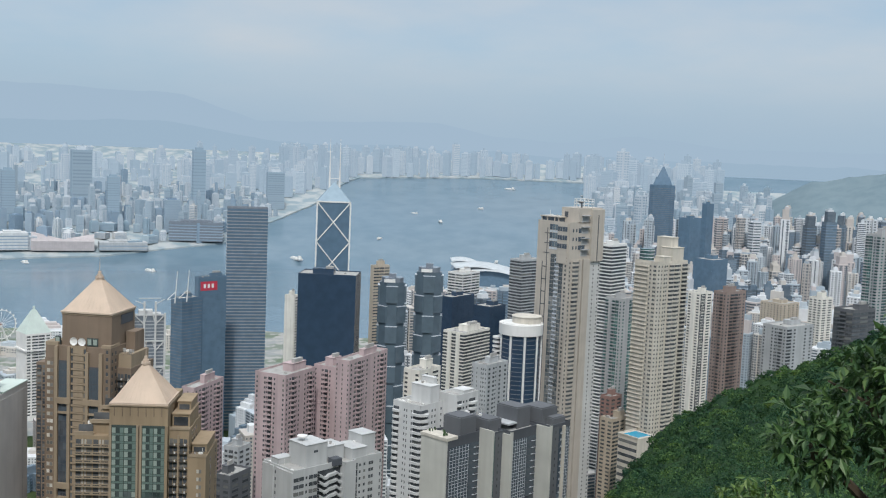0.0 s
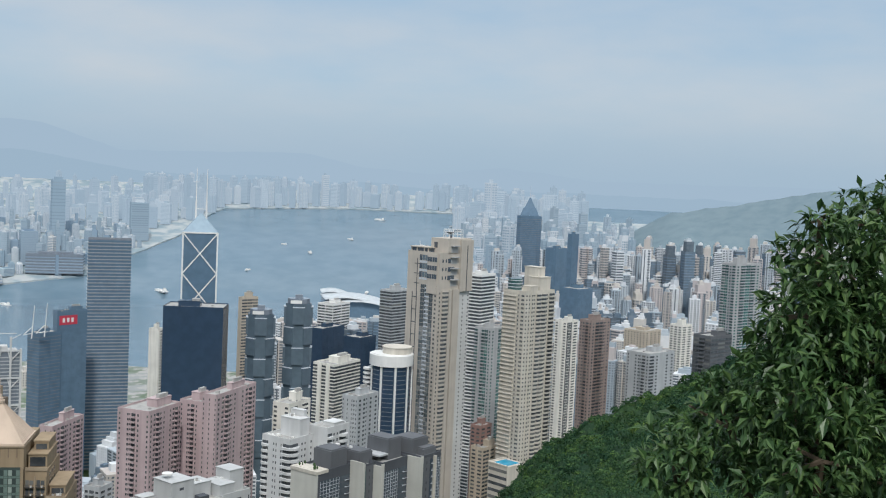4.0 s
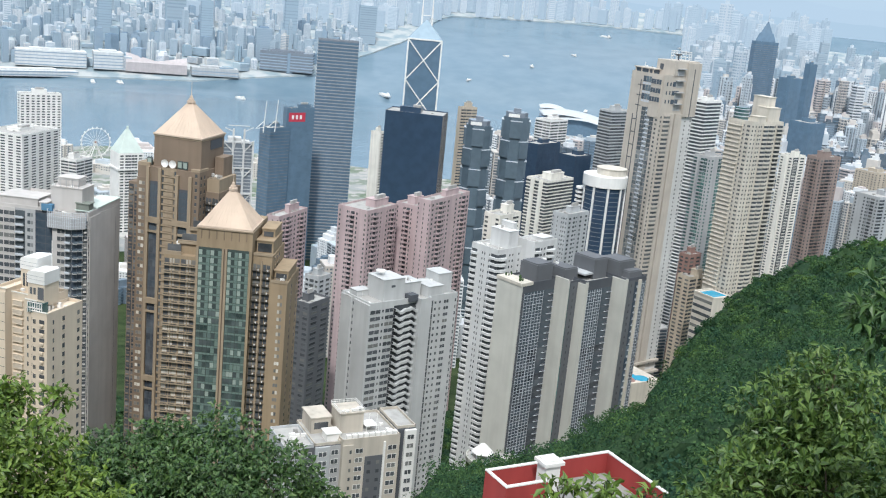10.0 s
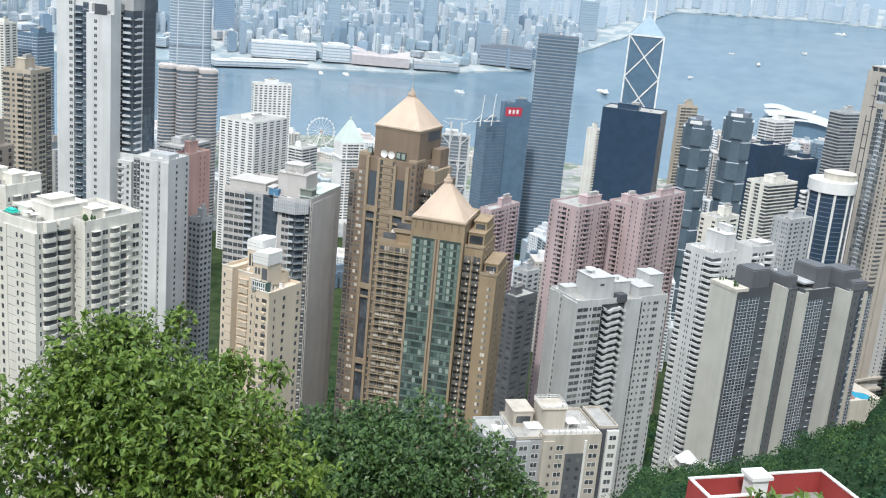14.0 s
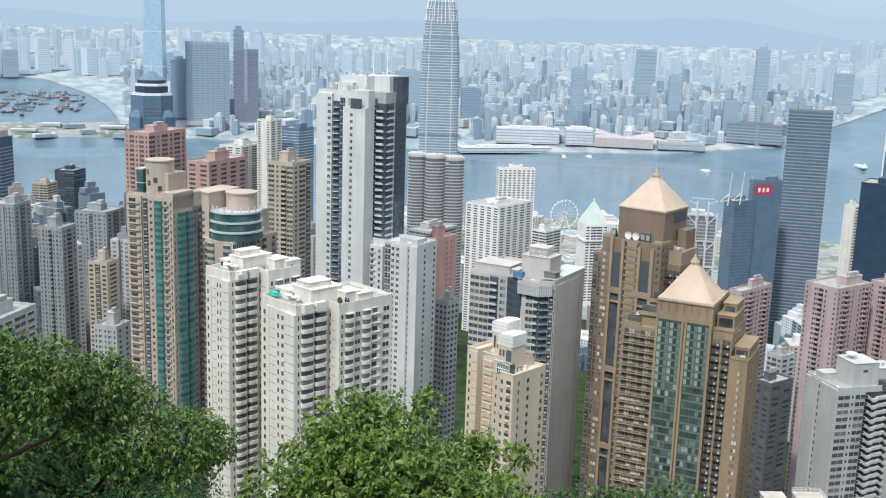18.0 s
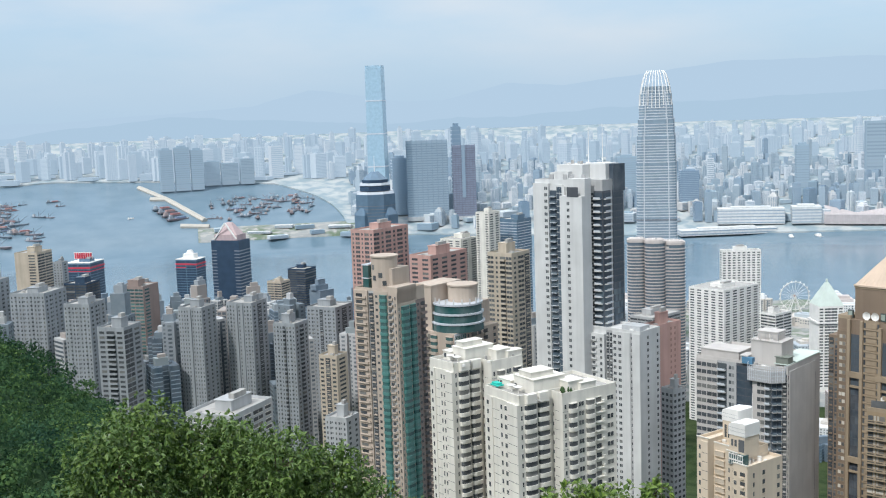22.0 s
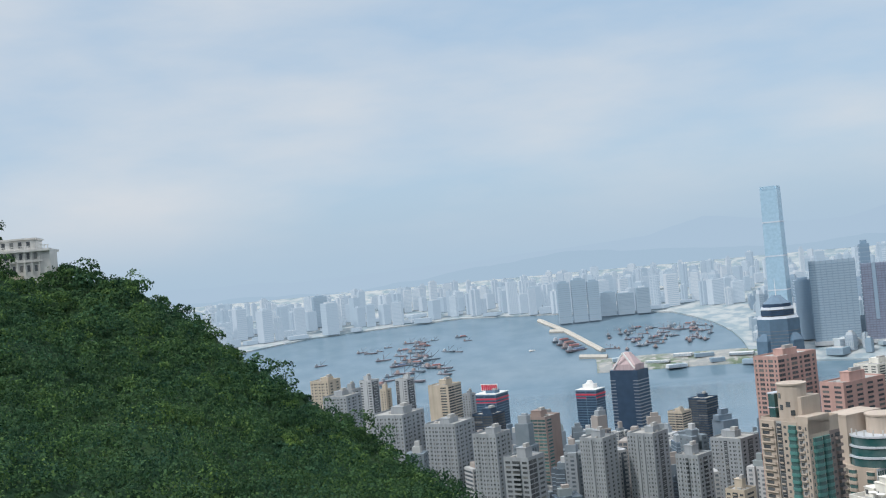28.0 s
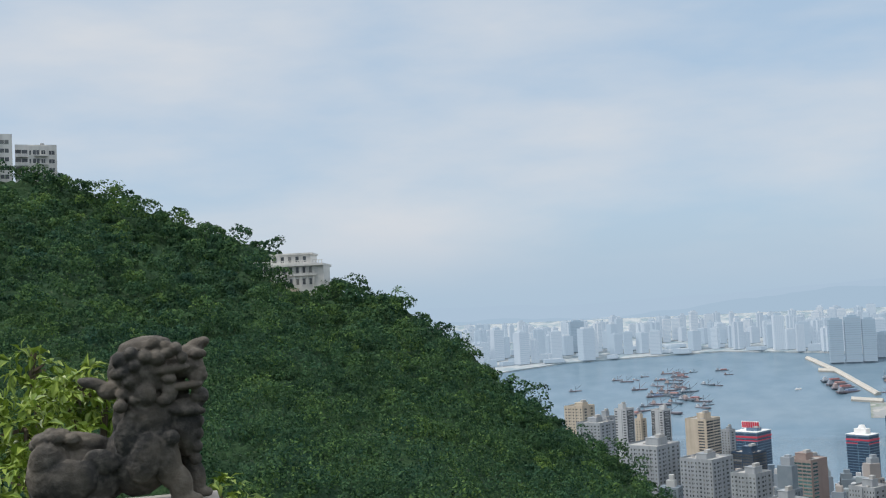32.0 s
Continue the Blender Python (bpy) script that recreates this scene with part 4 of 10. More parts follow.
class Skin:
    """Gathers a tower's facade; the top storeys are parts of their own, the rest is joined."""

    def __init__(self, parent, own=6):
        self.parent, self.own, self.rest = parent, own, {}

    def put(self, kind, bw, fh, mats, x, y, z, turn, single):
        key = ("+" + kind, round(bw, 2), round(fh, 2), tuple(k.name for k in mats))
        if key not in PIECE_MESH:
            nm, p = bay_more(kind, bw, fh)
            PIECE_MESH[key] = (nm, p, p.mesh(nm, mats))
        nm, p, me = PIECE_MESH[key]
        if single:
            ob = new(nm, me)
            ob.parent = self.parent
            ob.matrix_basis = pose(x, y, z, 0, 0, turn)
            return
        c, s = math.cos(radians(turn)), math.sin(radians(turn))
        v = np.array(p.v)
        q = np.empty_like(v)
        q[:, 0], q[:, 1], q[:, 2] = v[:, 0] * c - v[:, 1] * s + x, v[:, 0] * s + v[:, 1] * c + y, v[:, 2] + z
        self.rest.setdefault(tuple(k.name for k in mats), (mats, []))[1].append((q, p.f, p.s))

    def run(self, x, y, turn, spec, z0, z1, fh, mats):
        """Strips along a wall from its left end at x, y: (width, bays, proud, paint, (bay materials))."""
        c, s = math.cos(radians(turn)), math.sin(radians(turn))
        at = 0.0
        for width, bays, *more in spec:
            proud = more[0] if more else 0.0
            paint = more[1] if len(more) > 1 else None
            use = more[2] if len(more) > 2 else mats
            top = z1 + (more[3] if len(more) > 3 else 0.0)
            if proud or paint:
                ob = Pieces().box(0, width, -max(proud, 0.04), 0.05, z0 - 6, top + 0.9).part("pier" if width < 5 else "wall_bay", [paint or mats[0]], self.parent)
                ob.matrix_basis = pose(x + at * c, y + at * s, 0, 0, 0, turn)
            proud = max(proud, 0.04 if paint else 0.0)
            bw = width / max(1, len(bays))
            for i, kind in enumerate(bays):
                if kind == ".":
                    continue
                u = at + bw * (i + 0.5)
                for f in range(int((top - z0) / fh)):
                    self.put(kind, bw, fh, use, x + u * c + proud * s, y + u * s - proud * c, top - (f + 1) * fh, turn, f < self.own)
            at += width
        return self

    def close(self):
        for mats, items in self.rest.values():
            verts, faces, slots, k = [], [], [], 0
            for v, f, sl in items:
                verts.append(v)
                faces += [tuple(i + k for i in q) for q in f]
                slots += sl
                k += len(v)
            me = bpy.data.meshes.new("facade_rest")
            me.from_pydata(np.concatenate(verts).tolist(), [], faces)
            for mt in mats:
                me.materials.append(PANES if mt is PANE else mt)
            me.polygons.foreach_set("material_index", slots)
            ob = new("facade_rest", me)
            ob.parent = self.parent
            tagged(ob, kind="stuff")


def clutter(parent, u0, u1, v0, v1, z, n, seed, mat=None):
    """Tanks, ducts, cooling units and pipes standing about on a roof."""
    rng = random.Random(seed)
    for _ in range(n):
        u, v, k = rng.uniform(u0, u1), rng.uniform(v0, v1), rng.random()
        s = rng.uniform(0.4, 1.0)
        if k < 0.45:
            Pieces().box(u - s, u + s, v - s * 0.6, v + s * 0.6, z, z + s * 1.2).box(u - s * 0.8, u + s * 0.8, v - s * 0.62, v - s * 0.58, z + s * 0.2, z + s).part("cooling_unit", [METALWHITE], parent)
        elif k < 0.65:
            Pieces().prism(disc(s * 0.8, 10, u, v), z, z + s * 1.7).prism(disc(s * 0.85, 10, u, v), z + s * 1.7, z + s * 1.85).part("water_tank", [mat or ROOF], parent)
        elif k < 0.85:
            Pieces().tube((u, v, z + 0.3), (u + rng.uniform(-4, 4), v + rng.uniform(-3, 3), z + 0.3), 0.14, n=5).part("pipe", [ROOF], parent)
        else:
            Pieces().tube((u, v, z), (u, v, z + rng.uniform(2, 4)), 0.06, n=4).part("aerial", [METALWHITE], parent)


def parapet(parent, ring, z, mat, high=1.2, thick=0.3):
    """Parapet along a closed roof outline."""
    p = Pieces()
    n = len(ring)
    for k in range(n):
        (x0, y0), (x1, y1) = ring[k], ring[(k + 1) % n]
        dx, dy = x1 - x0, y1 - y0
        q = math.hypot(dx, dy)
        nx, ny = -dy / q * thick, dx / q * thick
        p.prism([(x0, y0), (x1, y1), (x1 + nx, y1 + ny), (x0 + nx, y0 + ny)], z, z + high)
    p.part("parapet", [mat], parent)


def massif(name, label, corner, turn, top, rings, wall, base=None, drop=6, category="apartment tower"):
    """A tower whose origin is its near corner; rings: (outline, height over the roof line, paint)."""
    x, y = corner
    z0 = raised(x, y, base) - drop + 6
    t = thing(name, label, category, x, y, z0, turn)
    h = top - z0
    for ring, dz, paint in rings:
        Pieces().prism(ring, 0, h + dz).part("wall", [paint or wall], t)
        parapet(t, ring, h + dz, paint or wall)
        cx, cy = sum(a for a, _ in ring) / len(ring), sum(c for _, c in ring) / len(ring)
        Pieces().prism([(cx + (a - cx) * 0.97, cy + (c - cy) * 0.97) for a, c in ring], h + dz, h + dz + 0.12).part("roof", [ROOF], t)
    return t, h


def rect(x0, x1, y0, y1):
    return [(x0, y0), (x1, y0), (x1, y1), (x0, y1)]


COOLGREY = render_wall("pale_cool_render", (0.50, 0.505, 0.50), 0.16)
CREAMTILE = render_wall("warm_cream_tile", (0.66, 0.56, 0.44), 0.15)
TANSTONE = render_wall("tan_stone", (0.335, 0.265, 0.185), 0.2)
CHARCOAL = render_wall("charcoal_tile", (0.085, 0.092, 0.105), 0.1)
PALESPANDREL = glazing("pale_green_spandrel", (0.15, 0.205, 0.18), 0.25)
CURTAINED = varied("curtained_lights", [(0.05, 0.05, 0.05), (0.62, 0.58, 0.50), (0.10, 0.10, 0.09), (0.45, 0.42, 0.36), (0.07, 0.075, 0.08), (0.70, 0.67, 0.60), (0.16, 0.15, 0.13)], 0.3, "island")
BAYGREEN = varied("green_bay_lights", [(0.03, 0.06, 0.052), (0.07, 0.115, 0.10), (0.02, 0.036, 0.034), (0.30, 0.36, 0.31), (0.035, 0.06, 0.055), (0.14, 0.20, 0.17), (0.022, 0.04, 0.036)], 0.15, "island")
TEALGLASS = varied("teal_lights", [(0.03, 0.13, 0.12), (0.06, 0.19, 0.175), (0.02, 0.085, 0.085), (0.04, 0.11, 0.105)], 0.12, "island")
DARKFRAME = render_wall("dark_green_frame", (0.055, 0.075, 0.068), 0.05, 0.5)
IRON = render_wall("painted_iron", (0.075, 0.068, 0.058), 0.05, 0.5)
NIGHTGLASS = varied("night_blue_lights", [(0.025, 0.035, 0.05), (0.04, 0.055, 0.075), (0.055, 0.075, 0.095), (0.02, 0.028, 0.04)], 0.15, "island")
BLUESLATE = varied("slate_blue_lights", [(0.045, 0.075, 0.105), (0.07, 0.105, 0.14), (0.035, 0.055, 0.08), (0.10, 0.14, 0.17)], 0.15, "island")


def pyramid_tower():
    """Brown stone tower: tan piers, tall dark glazed strips, set-back head and pyramid roof."""
    x, y, turn = 307, 357, -67
    z0 = raised(x, y)
    t = thing("apartment_tower", "brown stone apartment tower with a pyramid roof and dishes", "apartment tower", x, y, z0, turn)
    h, head = 301 - z0, 315 - z0
    Pieces().box(-15.4, 13, -14.4, 14.4, 0, h).part("wall", [BROWN], t)
    Pieces().box(-20.5, -15.4, -12.5, 12, 0, h - 8).part("wall", [BROWN], t)
    Pieces().box(13, 19, -8, 14.4, 0, h - 9).part("side_wing", [BROWN], t)
    s = Skin(t, 7)
    dark = [BROWN, NIGHTGLASS, BROWN]
    tan = [TANSTONE, PANE, TANSTONE]
    s.run(-20.5, -12.5, 0, [(2.5, "x"), (2.5, "x")], 6, h - 9, 3.05, [BROWN, PANE, BROWN])
    s.run(-15.4, -14.4, 0, [(4.6, "q", 0.5, BROWN, [TANSTONE, CURTAINED, TANSTONE], -6), (1.3, "", 1.4, TANSTONE, tan, -1), (4.2, "DD", 0.3, CHARCOAL, dark, -7), (1.3, "", 1.4, TANSTONE, tan, -1),
                            (6.6, "y", 0.5, TANSTONE, tan, -0.5), (1.3, "", 1.4, TANSTONE, tan, -3), (4.6, "DD", 0.3, CHARCOAL, dark, -9), (1.5, "", 1.4, TANSTONE, tan, -3), (3, "n", 0, None, tan)], 6, h, 3.05, tan)
    s.run(13, -14.4, 90, [(6.4, "nn")], 6, h - 1, 3.05, [BROWN, PANE, TANSTONE])
    s.run(13, -8, 0, [(6, "ii")], 6, h - 11, 3.05, [METALWHITE, PANE, IRON])
    s.run(19, -8, 90, [(7, "q."), (7, "ii"), (8, "nn")], 6, h - 11, 3.05, [METALWHITE, PANE, IRON])
    s.close()
    for k, z in enumerate((h - 24, h - 60, h - 96)):          # pale collars across the tall strips
        for u0 in (-10.8, 1.6):
            Pieces().box(u0, u0 + 7.0, -15.9, -14.3, z, z + 2.4).box(u0 + 0.9, u0 + 6.1, -15.7, -14.3, z - 4.2, z - 3.4).part("collar", [TANSTONE], t)
    Pieces().box(-9.2, 12.4, -12.4, 9.4, h, head).part("head", [BROWN], t)
    Pieces().box(-9.4, 12.6, -12.6, 9.6, head - 1.2, head - 0.5).part("head_band", [TANSTONE], t)
    # solid charcoal panel, painted as the loggia's shade
    Pieces().box(12.3, 12.7, -4, 7, head - 5.5, head - 1.6).part("opening", [CHARCOAL], t, "dark panel painted as the loggia's shade")
    Pieces().box(13, 18.6, -7, 10, h - 9, h - 3.4).part("terrace", [TANSTONE], t)
    Pieces().box(13, 17, 0, 9, h - 3.4, h + 5).part("upper_storey", [BROWN], t)
    for u, v in ((-12, -13), (2, -13), (4.5, -13.2)):
        Pieces().box(u, u + 2.2, v, v + 1.0, h + 0.3, h + 3.6).box(u + 0.3, u + 1.9, v - 0.06, v + 0.1, h + 0.8, h + 3.1).part("terrace_glazing", [BAYGREEN], t)
    Pieces().box(-15.4, -10, -14.4, -6, h, h + 1.4).box(9, 13, -14.4, -6, h, h + 1.1).part("parapet", [TANSTONE], t)
    rail = Pieces()
    for k in range(14):
        u = 13.2 + 0.42 * k
        rail.box(u - 0.04, u + 0.04, -7.1, -7.02, h - 3.4, h - 2.2)
    rail.box(13, 19, -7.12, -7.0, h - 2.3, h - 2.2).part("terrace_railing", [IRON], t)
    clutter(t, -14, -10, -12, 6, h, 4, 5)
    clutter(t, 13.5, 18, -6, -1, h - 3.4, 4, 6)
    pyramid_roof(t, 21.5, 22, head, 13, (1.6, -1.5))
    for u in (-3.4, 0.2):
        q = Pieces().prism(disc(0.2, 6, 0, 0), 0, 1.6)
        for i, (r0, r1, d0, d1) in enumerate(((0.3, 1.0, 0.0, 0.15), (1.0, 1.7, 0.15, 0.55))):
            k = len(q.v)
            q.v += [(r0 * math.cos(a), -d0, 2.0 + r0 * math.sin(a)) for a in np.linspace(0, 2 * math.pi, 15)[:-1]] + [(r1 * math.cos(a), -d1, 2.0 + r1 * math.sin(a)) for a in np.linspace(0, 2 * math.pi, 15)[:-1]]
            q.f += [(k + j, k + (j + 1) % 14, k + 14 + (j + 1) % 14, k + 14 + j) for j in range(14)]
            q.s += [0] * 14
        q.f.append(tuple(range(len(q.v) - 56, len(q.v) - 42)))
        q.s.append(0)
        ob = q.part("satellite_dish", [METALWHITE], t, "white satellite dish")
        ob.matrix_basis = pose(u, -13.4, h)


pyramid_tower()


def golden_tower():
    """Golden stone tower: balconies, green glazed bays, iron balconies, blank flank, pyramid roof."""
    x, y, turn = 286.5, 304.4, -56
    z0 = raised(x, y)
    t = thing("apartment_tower", "golden stone apartment tower with green glazing and pyramid roof", "apartment tower", x, y, z0, turn)
    head = 289.5 - z0
    s = Skin(t, 8)
    stone = [GOLD, PANE, TANSTONE]
    for u0, u1, y0, top in ((-24, -11, -11.5, head - 13), (-11, 10.5, -13.5, head), (10.5, 18, -11, head - 10), (18, 24.5, -12.2, head - 20)):
        Pieces().box(u0, u1, y0, 13.5, 0, top).part("wing", [GOLD], t)
    s.run(-24, -11.5, 0, [(12.9, "kk", 0, None, [IRON, CURTAINED, TANSTONE])], 6, head - 14, 3.05, stone)
    s.run(-11, -13.5, 0, [(0.9, "", 0.5, TANSTONE), (9.1, "GG", 0.15, DARKFRAME, [PALESPANDREL, BAYGREEN, DARKFRAME]), (0.8, "", 0.7, TANSTONE), (0.5, "", 0.05, BROWN), (0.8, "", 0.7, TANSTONE), (8.4, "GG", 0.15, DARKFRAME, [PALESPANDREL, BAYGREEN, DARKFRAME]), (1.0, "", 0.5, GOLD)], 6, head - 9, 3.05, stone)
    s.run(10.5, -11, 0, [(3.2, "i"), (0.6, "", 0.6, TANSTONE), (3.2, "i"), (0.5, "", 0.7, GOLD)], 6, head - 13, 3.05, [METALWHITE, PANE, IRON])
    s.run(18, -12.2, 0, [(2.4, ""), (3.2, "q"), (0.9, "")], 6, head - 24, 3.05, [GOLD, CURTAINED, GOLD])
    s.run(24.5, -12.2, 90, [(8, "."), (8, "n."), (8, ".n")], 6, head - 22, 3.05, stone)
    s.run(18, -11, 90, [(4, "."), (8, "ww"), (8, "n.")], head - 20, head - 11, 3.05, stone)
    s.close()
    for k in range(7):
        u = -9.2 + 2.9 * k
        Pieces().box(u - 0.14, u + 0.14, -13.75, -13.45, head - 4.6, head - 1.2).part("wall_slot", [BROWN], t)
    Pieces().box(-11.3, 10.8, -13.9, 6, head - 0.9, head - 0.4).part("head_band", [TANSTONE], t)
    # stepped terraces of the left wing, with pale parapets and garden rooms
    for u0, u1, y0, zz in ((-24, -17.5, -10.5, 0), (-19, -12, -8.5, 4.2), (-16, -11, -4, 8.6)):
        Pieces().box(u0, u1, y0, 10, head - 13, head - 13 + zz + 0.4).part("terrace", [GOLD], t)
        Pieces().box(u0 - 0.4, u1, y0 - 0.9, y0 - 0.6, head - 13 + zz, head - 11.8 + zz).box(u0 - 0.5, u1, y0 - 1.0, y0 - 0.5, head - 11.8 + zz, head - 11.6 + zz).part("parapet", [TANSTONE], t)
        Pieces().box(u0 + 0.6, u1 - 0.6, y0 + 1.2, y0 + 1.4, head - 12 + zz, head - 9.4 + zz).part("garden_room", [CURTAINED], t)
    clutter(t, -23, -13, -9, 6, head - 12.4, 6, 41)
    for u0, u1, y0, z, e in ((11, 17.5, -8, head - 10, 5.0), (12, 17, -3, head - 5, 3.6), (18.6, 24, -8, head - 20, 3.6)):
        Pieces().box(u0, u1, y0, 10, z, z + e).box(u0 - 0.3, u1 + 0.3, y0 - 0.3, 10.3, z + e, z + e + 0.5).part("roof_room", [GOLD], t)
        Pieces().box(u0 + 0.6, u1 - 0.6, y0 - 0.1, y0 + 0.1, z + 0.8, z + e - 0.8).part("garden_room", [PANES], t)
    Pieces().box(10.6, 18.2, -11.3, -11.0, head - 10, head - 8.8).box(18, 24.7, -12.4, -12.1, head - 20, head - 18.8).part("parapet", [TANSTONE], t)
    rail = Pieces().box(18.2, 24.6, -12.3, -12.2, head - 17.8, head - 17.7)
    for k in range(15):
        rail.box(18.3 + 0.44 * k, 18.38 + 0.44 * k, -12.3, -12.2, head - 18.8, head - 17.7)
    rail.part("terrace_railing", [IRON], t)
    clutter(t, 19, 24, -11.5, -8.5, head - 20, 5, 42)
    pyramid_roof(t, 20.5, 20, head, 13, (-0.25, -3.2))


golden_tower()


def zigzag(bw, fh):
    """A balcony whose parapet falls in two folds."""
    p = Pieces()
    h = bw / 2
    p.box(-h, h, -0.05, 0.02, 0, fh, 1)
    line = [(-h, 0.9), (-0.78 * h, 0.5), (-0.55 * h, -0.75), (-0.32 * h, -0.75), (-0.1 * h, 0.0), (0.35 * h, 0.15), (0.55 * h, 0.6), (0.82 * h, -0.85), (h, -0.95)]
    for (u0, a), (u1, c) in zip(line, line[1:]):
        k = len(p.v)
        p.v += [(u0, -1.5, a), (u1, -1.5, c), (u1, -1.5, c + 1.15), (u0, -1.5, a + 1.15), (u0, 0, a), (u1, 0, c), (u1, 0, c + 1.15), (u0, 0, a + 1.15)]
        p.f += [(k, k + 1, k + 2, k + 3), (k + 3, k + 2, k + 6, k + 7), (k + 4, k + 5, k + 1, k)]
        p.s += [2, 2, 2]
    return p


def zigzag_tower():
    ring = [(-20.7, 0), (0, 0), (0, 24), (3.2, 24), (3.2, 30), (1.2, 30), (1.2, 46), (-16, 46)]
    t, h = massif("apartment_tower", "white apartment tower with zigzag balcony parapets", (328.2, 266.1), -104, 256, [(ring, 0, None)], COOLGREY)
    s = Skin(t, 9)
    grey = [COOLGREY, PANE, COOLGREY]
    s.run(-20.7, 0, 0, [(7.5, "", 0.5), (2.2, "n"), (11, "", 0.6)], 4, h - 0.6, 2.95, grey)
    s.run(0, 0, 90, [(5.5, "W"), (2.2, "o"), (4.5, "W")], 4, h - 1.5, 2.95, [COOLGREY, PANE, COOLGREY])
    s.run(3.2, 24, 90, [(1.0, ""), (5.0, "")], 4, h, 2.95, grey)
    s.run(1.2, 30, 90, [(2.5, "D"), (5, "oo"), (4.5, "q"), (4, ".n")], 4, h - 0.8, 2.95, grey)
    s.close()
    me = zigzag(11.8, 2.95).mesh("zigzag_balcony", [COOLGREY, PANES, COOLGREY])
    for k in range(int((h - 10) / 2.95)):
        ob = new("zigzag_balcony", me)
        ob.parent = t
        ob.matrix_basis = pose(0, 18.1, h - 4.2 - 2.95 * k, 0, 0, 90)
    for x0, x1, y0, y1, e, nm in ((-14, -2.5, 8, 19, 9.5, "lift_house"), (-13, -4, 19, 29, 6.5, "lift_house"), (-18, -13, 2, 9, 2.6, "roof_room"), (-11, 0.6, 30, 38, 5.0, "roof_room"), (-12, -3, 38, 45.5, 9, "lift_house")):
        Pieces().box(x0, x1, y0, y1, h, h + e).box(x0 - 0.2, x1 + 0.2, y0 - 0.2, y1 + 0.2, h + e, h + e + 0.25).part(nm, [COOLGREY], t)
    # solid charcoal block, painted as the terrace's shade
    Pieces().box(-2.4, 1.4, 19.5, 23.8, h - 0.2, h + 2.8).part("opening", [CHARCOAL], t, "dark block painted as a roof terrace in shade")
    Pieces().box(-2.6, -2.4, 12, 14, h + 6, h + 7).part("vent", [CHARCOAL], t)
    clutter(t, -13, -4, 9, 28, h + 6.7, 8, 43)
    clutter(t, -19, -2, 1, 7, h + 0.2, 6, 44)
    clutter(t, -10, 0, 31, 44, h + 5, 5, 45)
    q = Pieces().prism(disc(0.25, 6, -9, 12), h + 9.5, h + 10.8).prism(disc(0.6, 14, -9.6, 11.6), h + 10.8, h + 11.0).prism(disc(2.2, 16, -9.8, 11.4), h + 11.2, h + 11.8, 0, 1.0)
    q.part("satellite_dish", [METALWHITE], t, "white satellite dish")


zigzag_tower()


